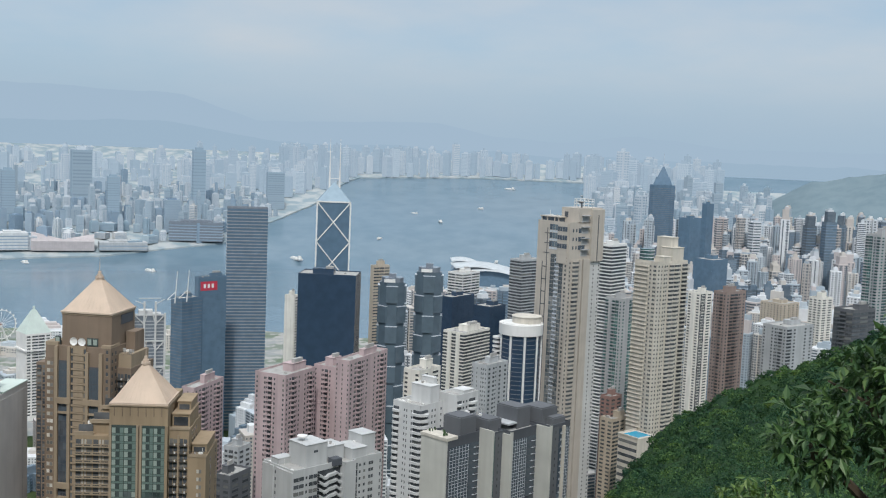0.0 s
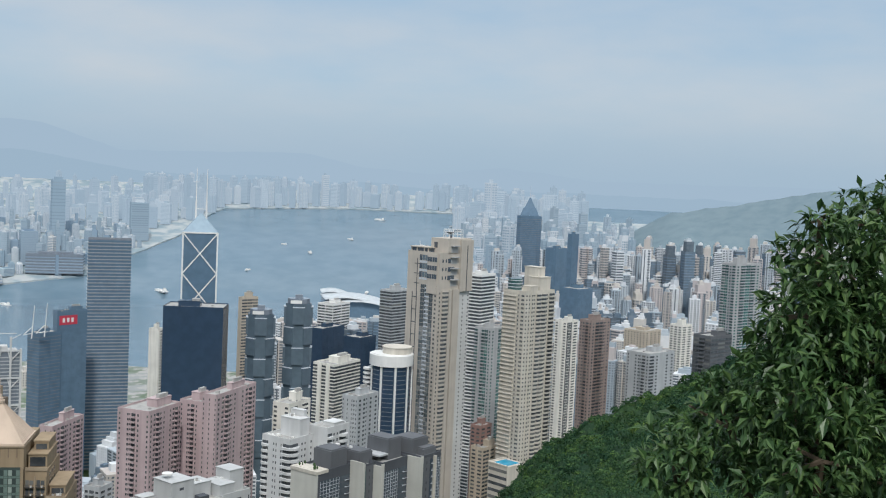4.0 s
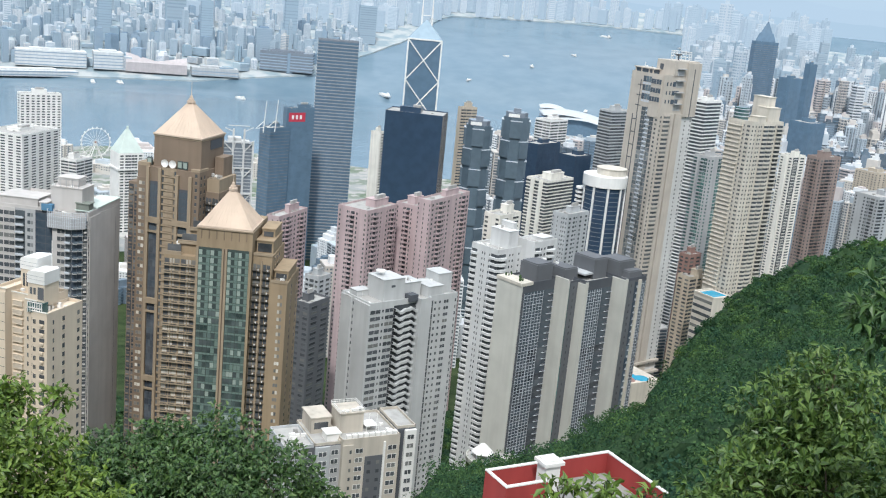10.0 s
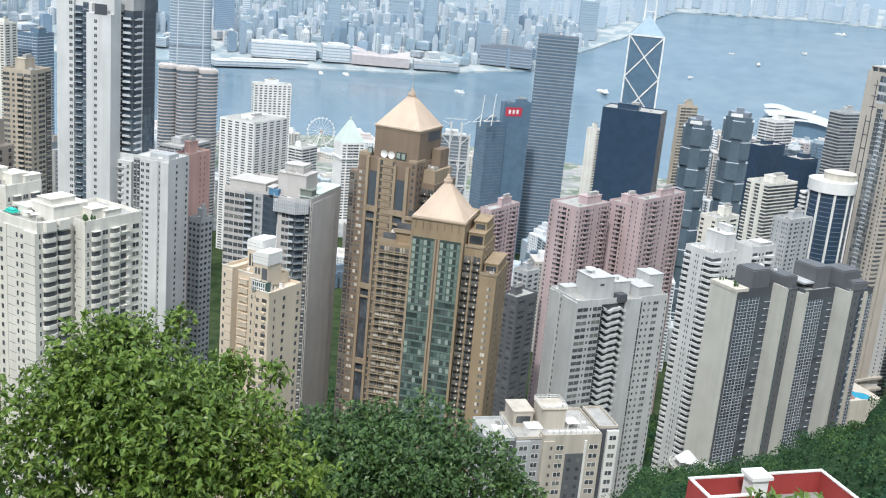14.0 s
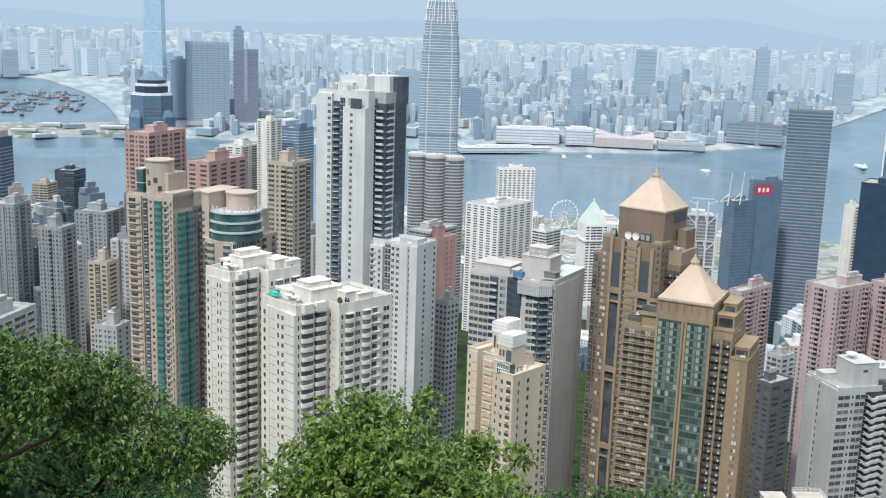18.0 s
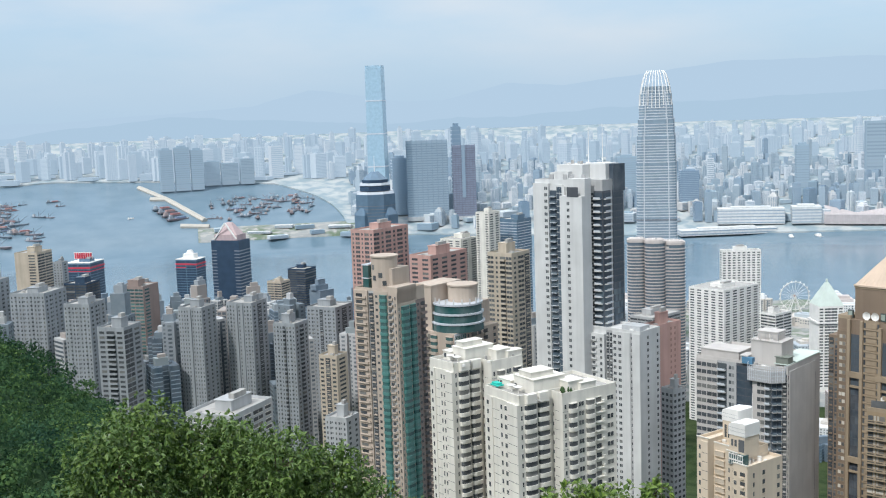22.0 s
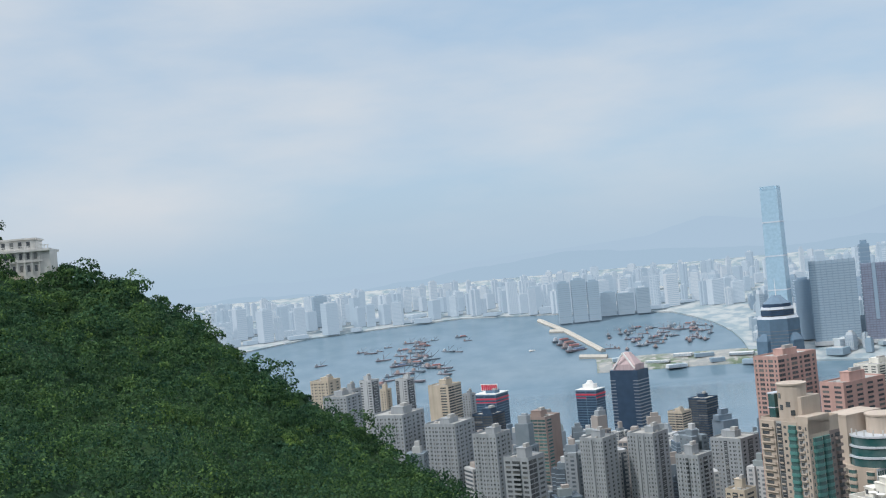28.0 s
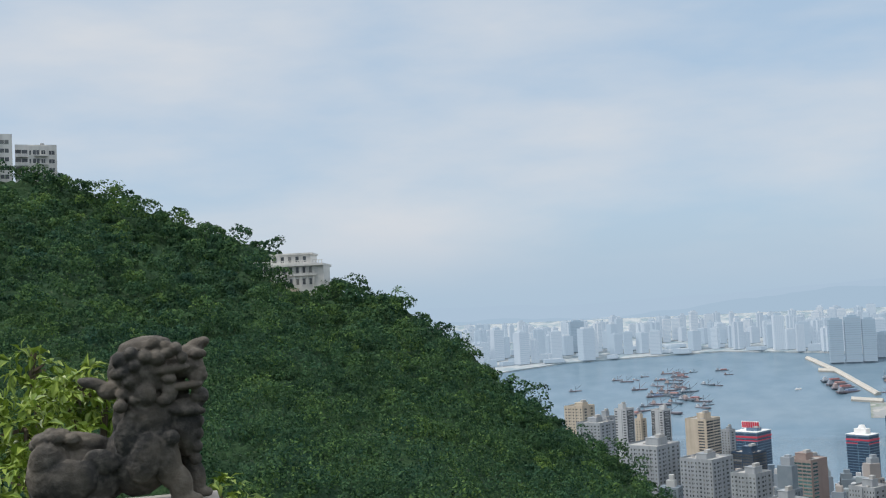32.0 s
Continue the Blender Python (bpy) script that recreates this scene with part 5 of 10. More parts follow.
def black_tower():
    """Charcoal slab in echelon: cream end walls, gridded glazing, grey slots between."""
    r1, r2, r3, r4 = rect(-14.5, 0, 0, 21), rect(-12, 7.2, 21, 28), rect(-8, 11.6, 28, 46), rect(-2, 19, 46, 60)
    t, h = massif("apartment_tower", "charcoal apartment slab in steps with cream end walls", (377.8, 224.5), -101.5, 266, [(r1, 0, None), (r2, 0.6, None), (r3, 1.0, None), (r4, 2.0, None)], CHARCOAL)
    s = Skin(t, 9)
    grid, shelf, slot = [CHARCOAL, NIGHTGLASS, STEEL], [GREYW, BLUESLATE, STEEL], [DARKGREY, PANE, DARKGREY]
    s.run(0, 0, 90, [(1.6, ""), (12, "mm"), (7.2, "u")], 4, h - 3, 3.0, grid)
    s.run(11.6, 28, 90, [(1.2, ""), (9.5, "mm"), (7.3, "u")], 4, h - 2, 3.0, grid)
    s.run(7.2, 21, 90, [(1.4, "D", 0, None, [CHARCOAL, TEALGLASS, CHARCOAL]), (4.6, ".o.", 0.1, DARKGREY, slot)], 4, h, 3.0, slot)
    s.run(19, 46, 90, [(1.4, "D", 0, None, [CHARCOAL, TEALGLASS, CHARCOAL]), (4.6, ".o.", 0.1, DARKGREY, slot), (2.4, "u", 0, None, shelf), (1.6, "", 0.8, CREAM), (3.6, "m", 0, None, grid)], 4, h + 1, 3.0, slot)
    s.close()
    for x0, x1, yy, e in ((-14.7, 0.2, 0, 1.0), (0, 7.4, 21, 2.6), (7.0, 11.8, 28, 0.6), (11.4, 19.2, 46, 2.4)):
        Pieces().box(x0, x1, yy - 0.7, yy + 0.02, 0, h + e).part("end_wall", [PALECREAM], t, "blank cream end wall")
    Pieces().box(6.9, 7.5, 20.4, 21.6, 0, h + 2).box(18.7, 19.4, 45.4, 46.8, 0, h + 3).box(11.3, 11.9, 27.4, 29, 0, h + 1.6).part("corner_pier", [PALECREAM], t)
    for x0, x1, y0, y1, e in ((-11, -1, 9, 19, 8), (-9, 4, 22, 30, 6), (-4, 8, 36, 45, 10), (2, 13, 47, 58, 9), (8, 17, 50, 59, 5)):
        Pieces().box(x0, x1, y0, y1, h, h + e).box(x0 + 0.5, x1 - 0.5, y0 + 0.5, y1 - 0.5, h + e, h + e + 0.5).part("lift_house", [DARKGREY], t)
    Pieces().box(-3, 8, 30, 36, h + 3.5, h + 4.2).part("roof_canopy", [PALEGREY], t, "pale flat roof canopy")
    Pieces().box(-14.9, 0.3, -1.0, 6.2, h + 0.1, h + 1.5).box(-13.6, -1, 0.3, 5.2, h + 1.5, h + 1.62).part("roof_garden", [CREAM], t, "cream roof-garden walls")
    rng = random.Random(46)
    for _ in range(9):
        u, v, q = rng.uniform(-13, -1.2), rng.uniform(0.4, 5), rng.uniform(0.35, 0.6)
        Pieces().prism(disc(q * 0.6, 7, u, v), h + 1.6, h + 2.1).prism(disc(q, 7, u, v), h + 2.1, h + 3.0, 0, 0.4, (u, v)).part("potted_plant", [DARKLEAF], t, "small potted shrub")
    clutter(t, -10, 2, 22, 29, h + 6.5, 4, 47)


PALECREAM = render_wall("pale_cream_render", (0.53, 0.52, 0.47), 0.12)


def car_ramp():
    x, y = polar(58.5, 418)
    t = thing("car_ramp", "curved concrete ramp with a white tent canopy", "ramp", x, y, 196, -58)
    ring = [(10 * math.cos(a), 10 * math.sin(a)) for a in np.linspace(-3.6, 0.6, 18)]
    wall = Pieces()
    for (x0, y0), (x1, y1) in zip(ring, ring[1:]):
        wall.prism([(x0, y0), (x1, y1), (x1 * 0.96, y1 * 0.96), (x0 * 0.96, y0 * 0.96)], -1.2, 1.0)
    wall.part("parapet", [PALECREAM], t)
    Pieces().prism(ring, -1.0, 0.2).part("deck", [ROOF], t)
    Pieces().prism([(u * 0.97, v * 0.97) for u, v in ring], -50, -1.0).part("bank", [SOIL], t, "planted bank under the ramp")
    Pieces().prism(disc(5, 6, -3, -1), 3.0, 6.4, 0, 0.25, (-3, -1)).part("tent", [METALWHITE], t, "white peaked tent canopy")
    for k in range(6):
        a = 2 * math.pi * k / 6
        Pieces().tube((-3 + 4.6 * math.cos(a), -1 + 4.6 * math.sin(a), 0.2), (-3 + 4.6 * math.cos(a), -1 + 4.6 * math.sin(a), 3.1), 0.12, n=5).part("tent_pole", [STEEL], t)


DARKLEAF = render_wall("clipped_shrub", (0.045, 0.085, 0.03), 0.3)
black_tower()
car_ramp()


def echelon_white(label, corner, turn, top, w, bays, wing, seed, plants):
    """Warm white block: ribbed end, stacked angled bays, a stepped-out wing, cluttered roof."""
    wx, wy = wing
    r1, r2 = rect(-w, 0, 0, bays + 6), rect(-w + 2, wx, bays + 1, bays + wy)
    t, h = massif("apartment_tower", label, corner, turn, top, [(r1, 0, None), (r2, -0.4, None)], WHITE)
    s = Skin(t, 8)
    m = [WHITE, PANE, WHITE]
    k = w / 18.0
    s.run(-w, 0, 0, [(3.2 * k, "n", 0, WHITE), (1.2 * k, "", 0.5, WHITE), (3.4 * k, "j", 0.2, WHITE), (2.4 * k, "n", 0.2, WHITE), (2.6 * k, "q", 0.2, WHITE, m), (5.2 * k, "j", 0.9, WHITE)], 4, h - 2.6, 2.95, m)
    s.run(0, 0, 90, [(1.6, "n"), (bays * 0.43, "H"), (bays * 0.43, "H"), (1.4, "")], 4, h - 1.5, 2.95, m)
    s.run(0, bays + 1, 0, [(1.2, "o"), (wx - 1.2, "j.")], 4, h - 2.2, 2.95, m)
    s.run(wx, bays + 1, 90, [(2.2, "O"), (3.4, "H"), (3.4, "q"), (3.6, "H"), (wy - 14, "hq")], 4, h - 2.2, 2.95, m)
    s.close()
    for x0, x1, y0, y1, e in ((-w * 0.62, -1, bays * 0.55, bays + 7, 4.6), (-w * 0.5, -3, bays * 0.6, bays + 4, 6.4), (-3, wx - 2, bays + 5, bays + 11, 3.2), (-w + 1, -w * 0.6, 5, 11, 2.8), (wx - 4, wx - 0.8, bays + 9, bays + 15, 2.4)):
        Pieces().box(x0, x1, y0, y1, h - 0.4, h + e).box(x0 - 0.2, x1 + 0.2, y0 - 0.2, y1 + 0.2, h + e, h + e + 0.25).part("roof_room", [WHITE], t)
        Pieces().box(x0 + 0.4, x0 + 1.6, y0 - 0.08, y0 + 0.1, h + 0.8, h + 2.2).part("roof_window", [PANES], t)
    for k2 in range(int((bays - 2) / 4)):
        Pieces().box(-0.3, 1.5, 2 + 4.6 * k2, 5.6 + 4.6 * k2, h - 1.6, h + 1.3).part("parapet", [WHITE], t, "stepped white parapet")
    clutter(t, -w + 1, wx - 1, 2, bays + wy - 2, h, 14, seed)
    for k2 in range(2):
        u = -w * 0.5 + 3.2 * k2
        Pieces().prism(disc(0.15, 6, u, 4), h, h + 1.6).prism(disc(0.5, 14, u, 3.8), h + 1.6, h + 2.3, 0, 2.8, (u, 3.8)).part("satellite_dish", [METALWHITE], t, "white satellite dish")
    if plants:
        rng = random.Random(seed)
        for _ in range(9):
            u, v, q = wx - rng.uniform(0.3, 3.4), bays + rng.uniform(3, 14), rng.uniform(0.4, 0.9)
            Pieces().prism(disc(q * 0.5, 7, u, v), h - 0.4, h + 0.6).prism(disc(q, 7, u, v), h + 0.6, h + 1.9, 0, 0.35, (u, v)).part("potted_plant", [DARKLEAF if rng.random() < 0.6 else DRYLEAF], t, "potted roof shrub")
        Pieces().box(-w + 1, -w + 5, 1.4, 4, h + 1.2, h + 1.5).box(-w + 1.4, -w + 4.4, 1.8, 3.6, h + 1.5, h + 2.1).part("tarpaulin", [TARP], t, "turquoise tarpaulin")


TARP = render_wall("turquoise_tarpaulin", (0.05, 0.48, 0.40), 0.1)
DRYLEAF = render_wall("dry_shrub", (0.15, 0.16, 0.06), 0.3)
echelon_white("white apartment block with stacked balconies and cluttered roof", (103.9, 317.1), -70, 310.1, 12.6, 10.5, (5, 14.5), 51, False)
echelon_white("white apartment block with stacked balconies and planted roof", (115.9, 291.7), -75, 304.3, 18, 11.5, (5, 22.5), 52, True)


def ridge_tower():
    """Very tall beige tower: ladder-jointed blank wall, glazed corner, stacked bays, roof terraces."""
    x, y, turn, w, d, top = 702, 322.7, -105, 29.6, 35, 338
    z0 = raised(x, y, 118)
    t = thing("apartment_tower", "very tall beige apartment tower with bay windows and roof terraces", "apartment tower", x, y, z0, turn)
    h = top - z0
    Pieces().box(-w / 2, w / 2, -d / 2, d / 2, 0, h).part("wall", [SANDWALL], t)
    s = Skin(t, 9)
    m, g = [SANDWALL, PANE, SANDWALL], [SANDWALL, BAYGREY, SANDWALL]
    s.run(-w / 2, -d / 2, 0, [(13, ""), (12, "DGD", 0, None, [STEEL, BAYGREY, STEEL]), (4.6, "n", 0.4, SANDWALL, m)], 22, h - 22, 3.05, m)
    s.run(w / 2, -d / 2, 90, [(3.5, "n"), (7.5, "H", 0.5, SANDWALL), (3.0, "", 1.0, SANDWALL), (1.2, "D", 0, None, [CHARCOAL, NIGHTGLASS, CHARCOAL]), (7.0, "", 1.4, SANDWALL), (1.2, "D", 0, None, [CHARCOAL, NIGHTGLASS, CHARCOAL]), (11.6, ".o.o", 0.2, METALPALE)], 12, h - 26, 3.05, m)
    s.run(-w / 2 + 11, -d / 2, 0, [(8, "G"), (9, "WW", 0.8, SANDWALL)], h - 22, h - 1, 6.0, [STEEL, BLUESLATE, SANDWALL])
    s.run(w / 2, -d / 2 + 2, 90, [(7, "oo"), (8, "W")], h - 22, h - 2, 6.0, [SANDWALL, BLUESLATE, SANDWALL])
    s.close()
    ladder = Pieces()
    for k in range(19):
        ladder.box(-9.3, -5.3, -d / 2 - 0.2, -d / 2 + 0.02, h - 32 - 9 * k, h - 31.4 - 9 * k)
    ladder.box(-9.6, -9.0, -d / 2 - 0.2, -d / 2 + 0.02, 20, h - 28).box(-5.6, -5.0, -d / 2 - 0.2, -d / 2 + 0.02, 20, h - 28).box(-5.8, -5.3, -d / 2 - 0.2, -d / 2 + 0.02, h - 28, h - 4)
    for k in range(3):
        ladder.box(-8.2, -3.2, -d / 2 - 0.2, -d / 2 + 0.02, h - 8 - 7 * k, h - 7.5 - 7 * k)
    ladder.part("wall_moulding", [CHARCOAL], t, "dark ladder-like joint on the blank wall")
    Pieces().box(w / 2 - 16, w / 2, -d / 2 + 9, d / 2, h, h + 11).part("upper_storey", [SANDWALL], t)
    Pieces().box(w / 2, w / 2 + 1.8, d / 2 - 13, d / 2 + 0.6, h - 27, h + 10).part("corner_fin", [SANDWALL], t)
    Pieces().box(w / 2 + 1.7, w / 2 + 1.95, d / 2 - 6.5, d / 2 - 5.7, h - 27, h + 6).box(w / 2 - 13, w / 2 - 10, -d / 2 + 8.8, -d / 2 + 9.1, h + 4, h + 8).part("slot", [CHARCOAL], t)
    for z in (h + 6, h - 2, h - 10, h - 18):
        Pieces().box(w / 2, w / 2 + 2.4, -d / 2 + 12, -d / 2 + 20, z - 0.6, z).box(w / 2, w / 2 + 0.2, -d / 2 + 12.5, -d / 2 + 19.5, z - 5, z - 1).part("upper_balcony", [GREYW], t)
    r = Pieces()
    for k in range(14):
        a, e = 2 * math.pi * k / 14, 2 * math.pi * (k + 1) / 14
        for zz in (13.5, 15.5, 17):
            r.tube((7 + 7 * math.cos(a), 6 + 7 * math.sin(a), h + zz), (7 + 7 * math.cos(e), 6 + 7 * math.sin(e), h + zz), 0.16, n=4)
        r.tube((7 + 7 * math.cos(a), 6 + 7 * math.sin(a), h + 11), (7 + 7 * math.cos(a), 6 + 7 * math.sin(a), h + 17), 0.18, n=4)
    r.part("roof_frame", [METALWHITE], t)
    Pieces().prism(disc(0.5, 8, 9, 1), h + 11, h + 14).prism(disc(0.8, 16, 9, 0), h + 14, h + 15.4, 0, 4.0, (9, 0)).part("satellite_dish", [DARKGREY], t, "dark mesh satellite dish")
    parapet(t, rect(-w / 2, w / 2, -d / 2, d / 2), h, SANDWALL)
    Pieces().box(-w / 2 + 0.5, 2, -d / 2 + 3, -d / 2 + 12, h, h + 3.6).part("roof_pavilion", [BLUESLATE], t, "glazed roof-terrace pavilion")
    Pieces().box(-w / 2 - 0.4, 3, -d / 2 + 2, -d / 2 + 13, h + 3.6, h + 4.3).part("pavilion_roof", [SANDWALL], t)
    for u in (-w / 2 + 0.8, -w / 2 + 6, -2, 1.6):
        Pieces().box(u - 0.4, u + 0.4, -d / 2 + 2.4, -d / 2 + 3.2, h, h + 3.6).part("pavilion_post", [SANDWALL], t)
    clutter(t, -w / 2 + 2, 0, -d / 2 + 4, -d / 2 + 10, h + 4.3, 6, 61)
    for u0, u1, z in ((-w / 2 - 2, w / 2 + 3, 17), (-w / 2 - 3, w / 2 + 4, 9)):
        Pieces().box(u0, u1, -d / 2 - 2.5, d / 2, z, z + 1.6).part("podium_edge", [SANDWALL], t)


SANDWALL = render_wall("sand_tile", (0.50, 0.45, 0.39), 0.15)
METALPALE = render_wall("pale_panel", (0.58, 0.575, 0.56), 0.1)
BAYGREY = varied("grey_bay_lights", [(0.09, 0.11, 0.12), (0.15, 0.17, 0.18), (0.06, 0.075, 0.085), (0.22, 0.23, 0.23)], 0.2, "island")
ridge_tower()


def cream_tower():
    """Cream tower of ringed bays over a columned podium."""
    x, y, turn, w, d, top = 742.7, 267.3, -110, 20.5, 33.2, 312
    z0 = raised(x, y, 178)
    t = thing("apartment_tower", "cream apartment tower with ringed bay windows above a pool", "apartment tower", x, y, z0, turn)
    h = top - z0
    Pieces().box(-w / 2, w / 2, -d / 2, d / 2, 9, h).part("wall", [CREAM], t)
    Pieces().box(-w / 2 + 2, w / 2 - 2, -d / 2 + 2, d / 2, 0, 9).part("podium", [SANDWALL], t)
    s = Skin(t, 10)
    m = [CREAM, PANE, CREAM]
    s.run(-w / 2, -d / 2, 0, [(12.5, "jjj", 0.6, CREAM, [CREAM, SANDWALL, CREAM]), (3.4, "n"), (4.6, "q")], 14, h - 1, 3.0, m)
    s.run(w / 2, -d / 2, 90, [(3.4, "o"), (3.0, "n"), (2.4, "q", 0.5, CREAM), (3.2, "o"), (5.6, "H", 0.6, CREAM), (5.6, "H", 0.6, CREAM), (3.2, "n"), (6.6, "b", 0.4, CREAM)], 14, h - 1, 3.0, m)
    s.close()
    for k in range(int((h - 18) / 3.0)):
        Pieces().box(-w / 2 - 0.2, 2.6, -d / 2 - 1.3, -d / 2 + 0.02, h - 3.4 - 3.0 * k, h - 2.9 - 3.0 * k).part("moulding", [CREAM], t)
    for u0, u1, v0, v1, e in ((-3, 8, 2, 14, 10), (-9, 4, 4, 12, 17), (2, 9.6, -10, -2, 4)):
        Pieces().box(u0, u1, v0, v1, h, h + e).box(u0 - 0.3, u1 + 0.3, v0 - 0.3, v1 + 0.3, h + e, h + e + 0.5).part("lift_house", [CREAM], t)
    for k in range(6):
        Pieces().box(-9.1, -8.8, 4.5 + 1.2 * k, 5.1 + 1.2 * k, h + 11, h + 16).part("slot", [GREYW], t)
    parapet(t, rect(-w / 2, w / 2, -d / 2, d / 2), h, CREAM)
    Pieces().prism(disc(5.2, 16, -5, -d / 2 + 5.6), h, h + 9).part("corner_lantern", [TEALGLASS], t, "round glazed corner room")
    for k in range(4):
        Pieces().prism(disc(5.5, 16, -5, -d / 2 + 5.6), h + 2.4 * k + 0.4, h + 2.4 * k + 0.9).part("lantern_ring", [STEEL], t)
    for k in range(5):
        Pieces().box(-w / 2 + 0.5 + 4.6 * k, -w / 2 + 1.7 + 4.6 * k, -d / 2 + 0.3, -d / 2 + 1.5, 0, 9).part("column", [CREAM], t)
    for k in range(7):
        Pieces().box(w / 2 - 1.5, w / 2 - 0.3, -d / 2 + 1 + 4.8 * k, -d / 2 + 2.2 + 4.8 * k, 0, 9).part("column", [CREAM], t)
    Pieces().box(-w / 2 - 2, w / 2 + 2, -d / 2 - 2, d / 2 + 2, 8, 9).part("podium_edge", [CREAM], t)


cream_tower()
pool = thing("swimming_pool", "blue swimming pool on a white terrace", "swimming pool", 716, 266, 176, -110)
Pieces().box(-9, 9, -13, 6, -70, 14).box(-9.4, 9.4, -13.4, -12.6, 14, 15).box(-9.4, -8.6, -13, 6, 14, 15).part("terrace", [CREAM], pool)
for k in range(14):
    Pieces().box(-8.6, 8.6, -13.12, -12.95, 9 - 5 * k, 11.2 - 5 * k).part("window_band", [PANE], pool)
Pieces().box(-6.5, 6.5, -11, 3, 14.0, 14.2).part("water", [POOLBLUE], pool, "clear blue pool water")
pool = thing("swimming_pool", "curved blue pool with slides on a terrace", "swimming pool", 668, 300, 128, -112)
Pieces().box(-26, 22, -26, 6, -80, 6).box(-26.4, 22.4, -26.4, -25.6, 6, 7.1).part("terrace", [CREAM], pool)
for k in range(6):
    Pieces().box(-25, 21, -26.12, -25.95, 0 - 7 * k, 2.6 - 7 * k).part("window_band", [PANE], pool)
Pieces().prism(disc(8, 18, 10, -14), 6, 6.2).prism(disc(5.5, 16, 16, -6), 6, 6.25).part("water", [POOLBLUE], pool, "clear blue pool water")
Pieces().prism(disc(4, 10, 16, -16), 6, 7.6, 0, 0.5, (16, -16)).part("rock", [REDTILE], pool, "brown artificial rock")





def round_balcony_tower():
    """White tower with rounded corner balconies stacked in columns."""
    ring = [(-17.5, 0), (0, 0), (0, 17), (-17.5, 17)]
    t, h = massif("apartment_tower", "white apartment tower with rounded dark balconies", (424.7, 268.1), -98, 264, [(ring, 0, None), (rect(-3, 8.5, 17, 34), 4, None)], WHITECOOL)
    s = Skin(t, 8)
    m = [WHITECOOL, PANE, WHITECOOL]
    s.run(-17.5, 0, 0, [(4.2, "B"), (2.4, ""), (6.2, "on.o"), (1.2, ""), (3.4, "o.")], 4, h - 1.2, 2.95, m)
    s.run(0, 0, 90, [(5.6, "B"), (2, ""), (9, "oo.o")], 4, h - 1.2, 2.95, m)
    s.run(8.5, 17, 90, [(4, "B"), (5, "oo"), (6, "B")], 4, h + 2.5, 2.95, m)
    s.close()
    for k in range(int((h - 10) / 2.95)):        # corner balconies, curved parapets
        p = Pieces()
        arc = [(-4.6, 0.3), (-4.6, -1.3)] + [(0.2 + 2.0 * math.cos(a) - 1.0, 2.0 * math.sin(a) + 0.6) for a in np.linspace(-math.pi / 2, 0, 5)] + [(1.4, 5.5), (-0.3, 5.5), (-0.3, 0.3)]
        p.prism(arc, h - 4.1 - 2.95 * k, h - 2.9 - 2.95 * k)
        p.part("corner_balcony", [WHITECOOL], t, "curved white balcony parapet")
        Pieces().prism([(-4.2, 0.2), (-4.2, -0.4), (-0.4, -0.5), (0.5, 0.5), (0.5, 5.2), (-0.2, 5.2)], h - 2.9 - 2.95 * k, h - 1.5 - 2.95 * k).part("balcony_glazing", [PANE], t)
    for x0, x1, y0, y1, e in ((-13, -1, 8, 15, 9), (-12, -4, 14, 16.5, 12), (0, 7, 24, 32, 6)):
        Pieces().box(x0, x1, y0, y1, h, h + e).box(x0 - 0.2, x1 + 0.2, y0 - 0.2, y1 + 0.2, h + e, h + e + 0.25).part("lift_house", [WHITECOOL], t)
    clutter(t, -16, -2, 1.5, 7, h, 7, 71)
    clutter(t, -12, -2, 9, 14, h + 9, 5, 72)


WHITECOOL = render_wall("cool_white_render", (0.62, 0.62, 0.61), 0.15)
round_balcony_tower()


def round_tower():
    """Dark round tower: white drum roof, white ribs and scalloped corner balconies."""
    x, y = 655, 334
    z0 = raised(x, y)
    h = 262 - z0
    t = thing("apartment_tower", "dark round tower with a white drum roof and white ribs", "apartment tower", x, y, z0, -115)
    Pieces().prism(disc(14, 40), 0, h).part("glass_drum", [NAVYGLASS], t)
    Pieces().prism(disc(15.2, 40), h, h + 7.4).prism(disc(13.4, 40), h + 7.4, h + 7.9).part("roof_drum", [METALWHITE], t, "white drum-shaped roof")
    Pieces().prism(disc(10, 24, 2, 3), h + 7.9, h + 12).prism(disc(10.4, 24, 2, 3), h + 12, h + 12.5).part("lift_house", [CREAM], t)
    for k in range(9):
        a = 2 * math.pi * k / 9 + 0.25
        Pieces().tube((14.2 * math.cos(a), 14.2 * math.sin(a), 0), (14.2 * math.cos(a), 14.2 * math.sin(a), h), 0.8, n=4).part("rib", [METALWHITE], t)
    for k in range(34):
        Pieces().prism(disc(14.2, 40), h - 3.1 * (k + 1), h - 3.1 * (k + 1) + 0.35).part("floor_band", [GREYGLASS], t)
        q = Pieces()
        for j in range(3):
            c = (-13.5 - 1.6 * j, -9.5 + 5.2 * j)
            q.prism(disc(3.6, 12, *c), h - 5 - 3.1 * k, h - 3.8 - 3.1 * k)
        q.part("balcony", [METALWHITE], t, "scalloped white balcony")
    Pieces().box(-18, -9, -9, 8, 0, h - 4).part("balcony_core", [DARKGREY], t)


round_tower()


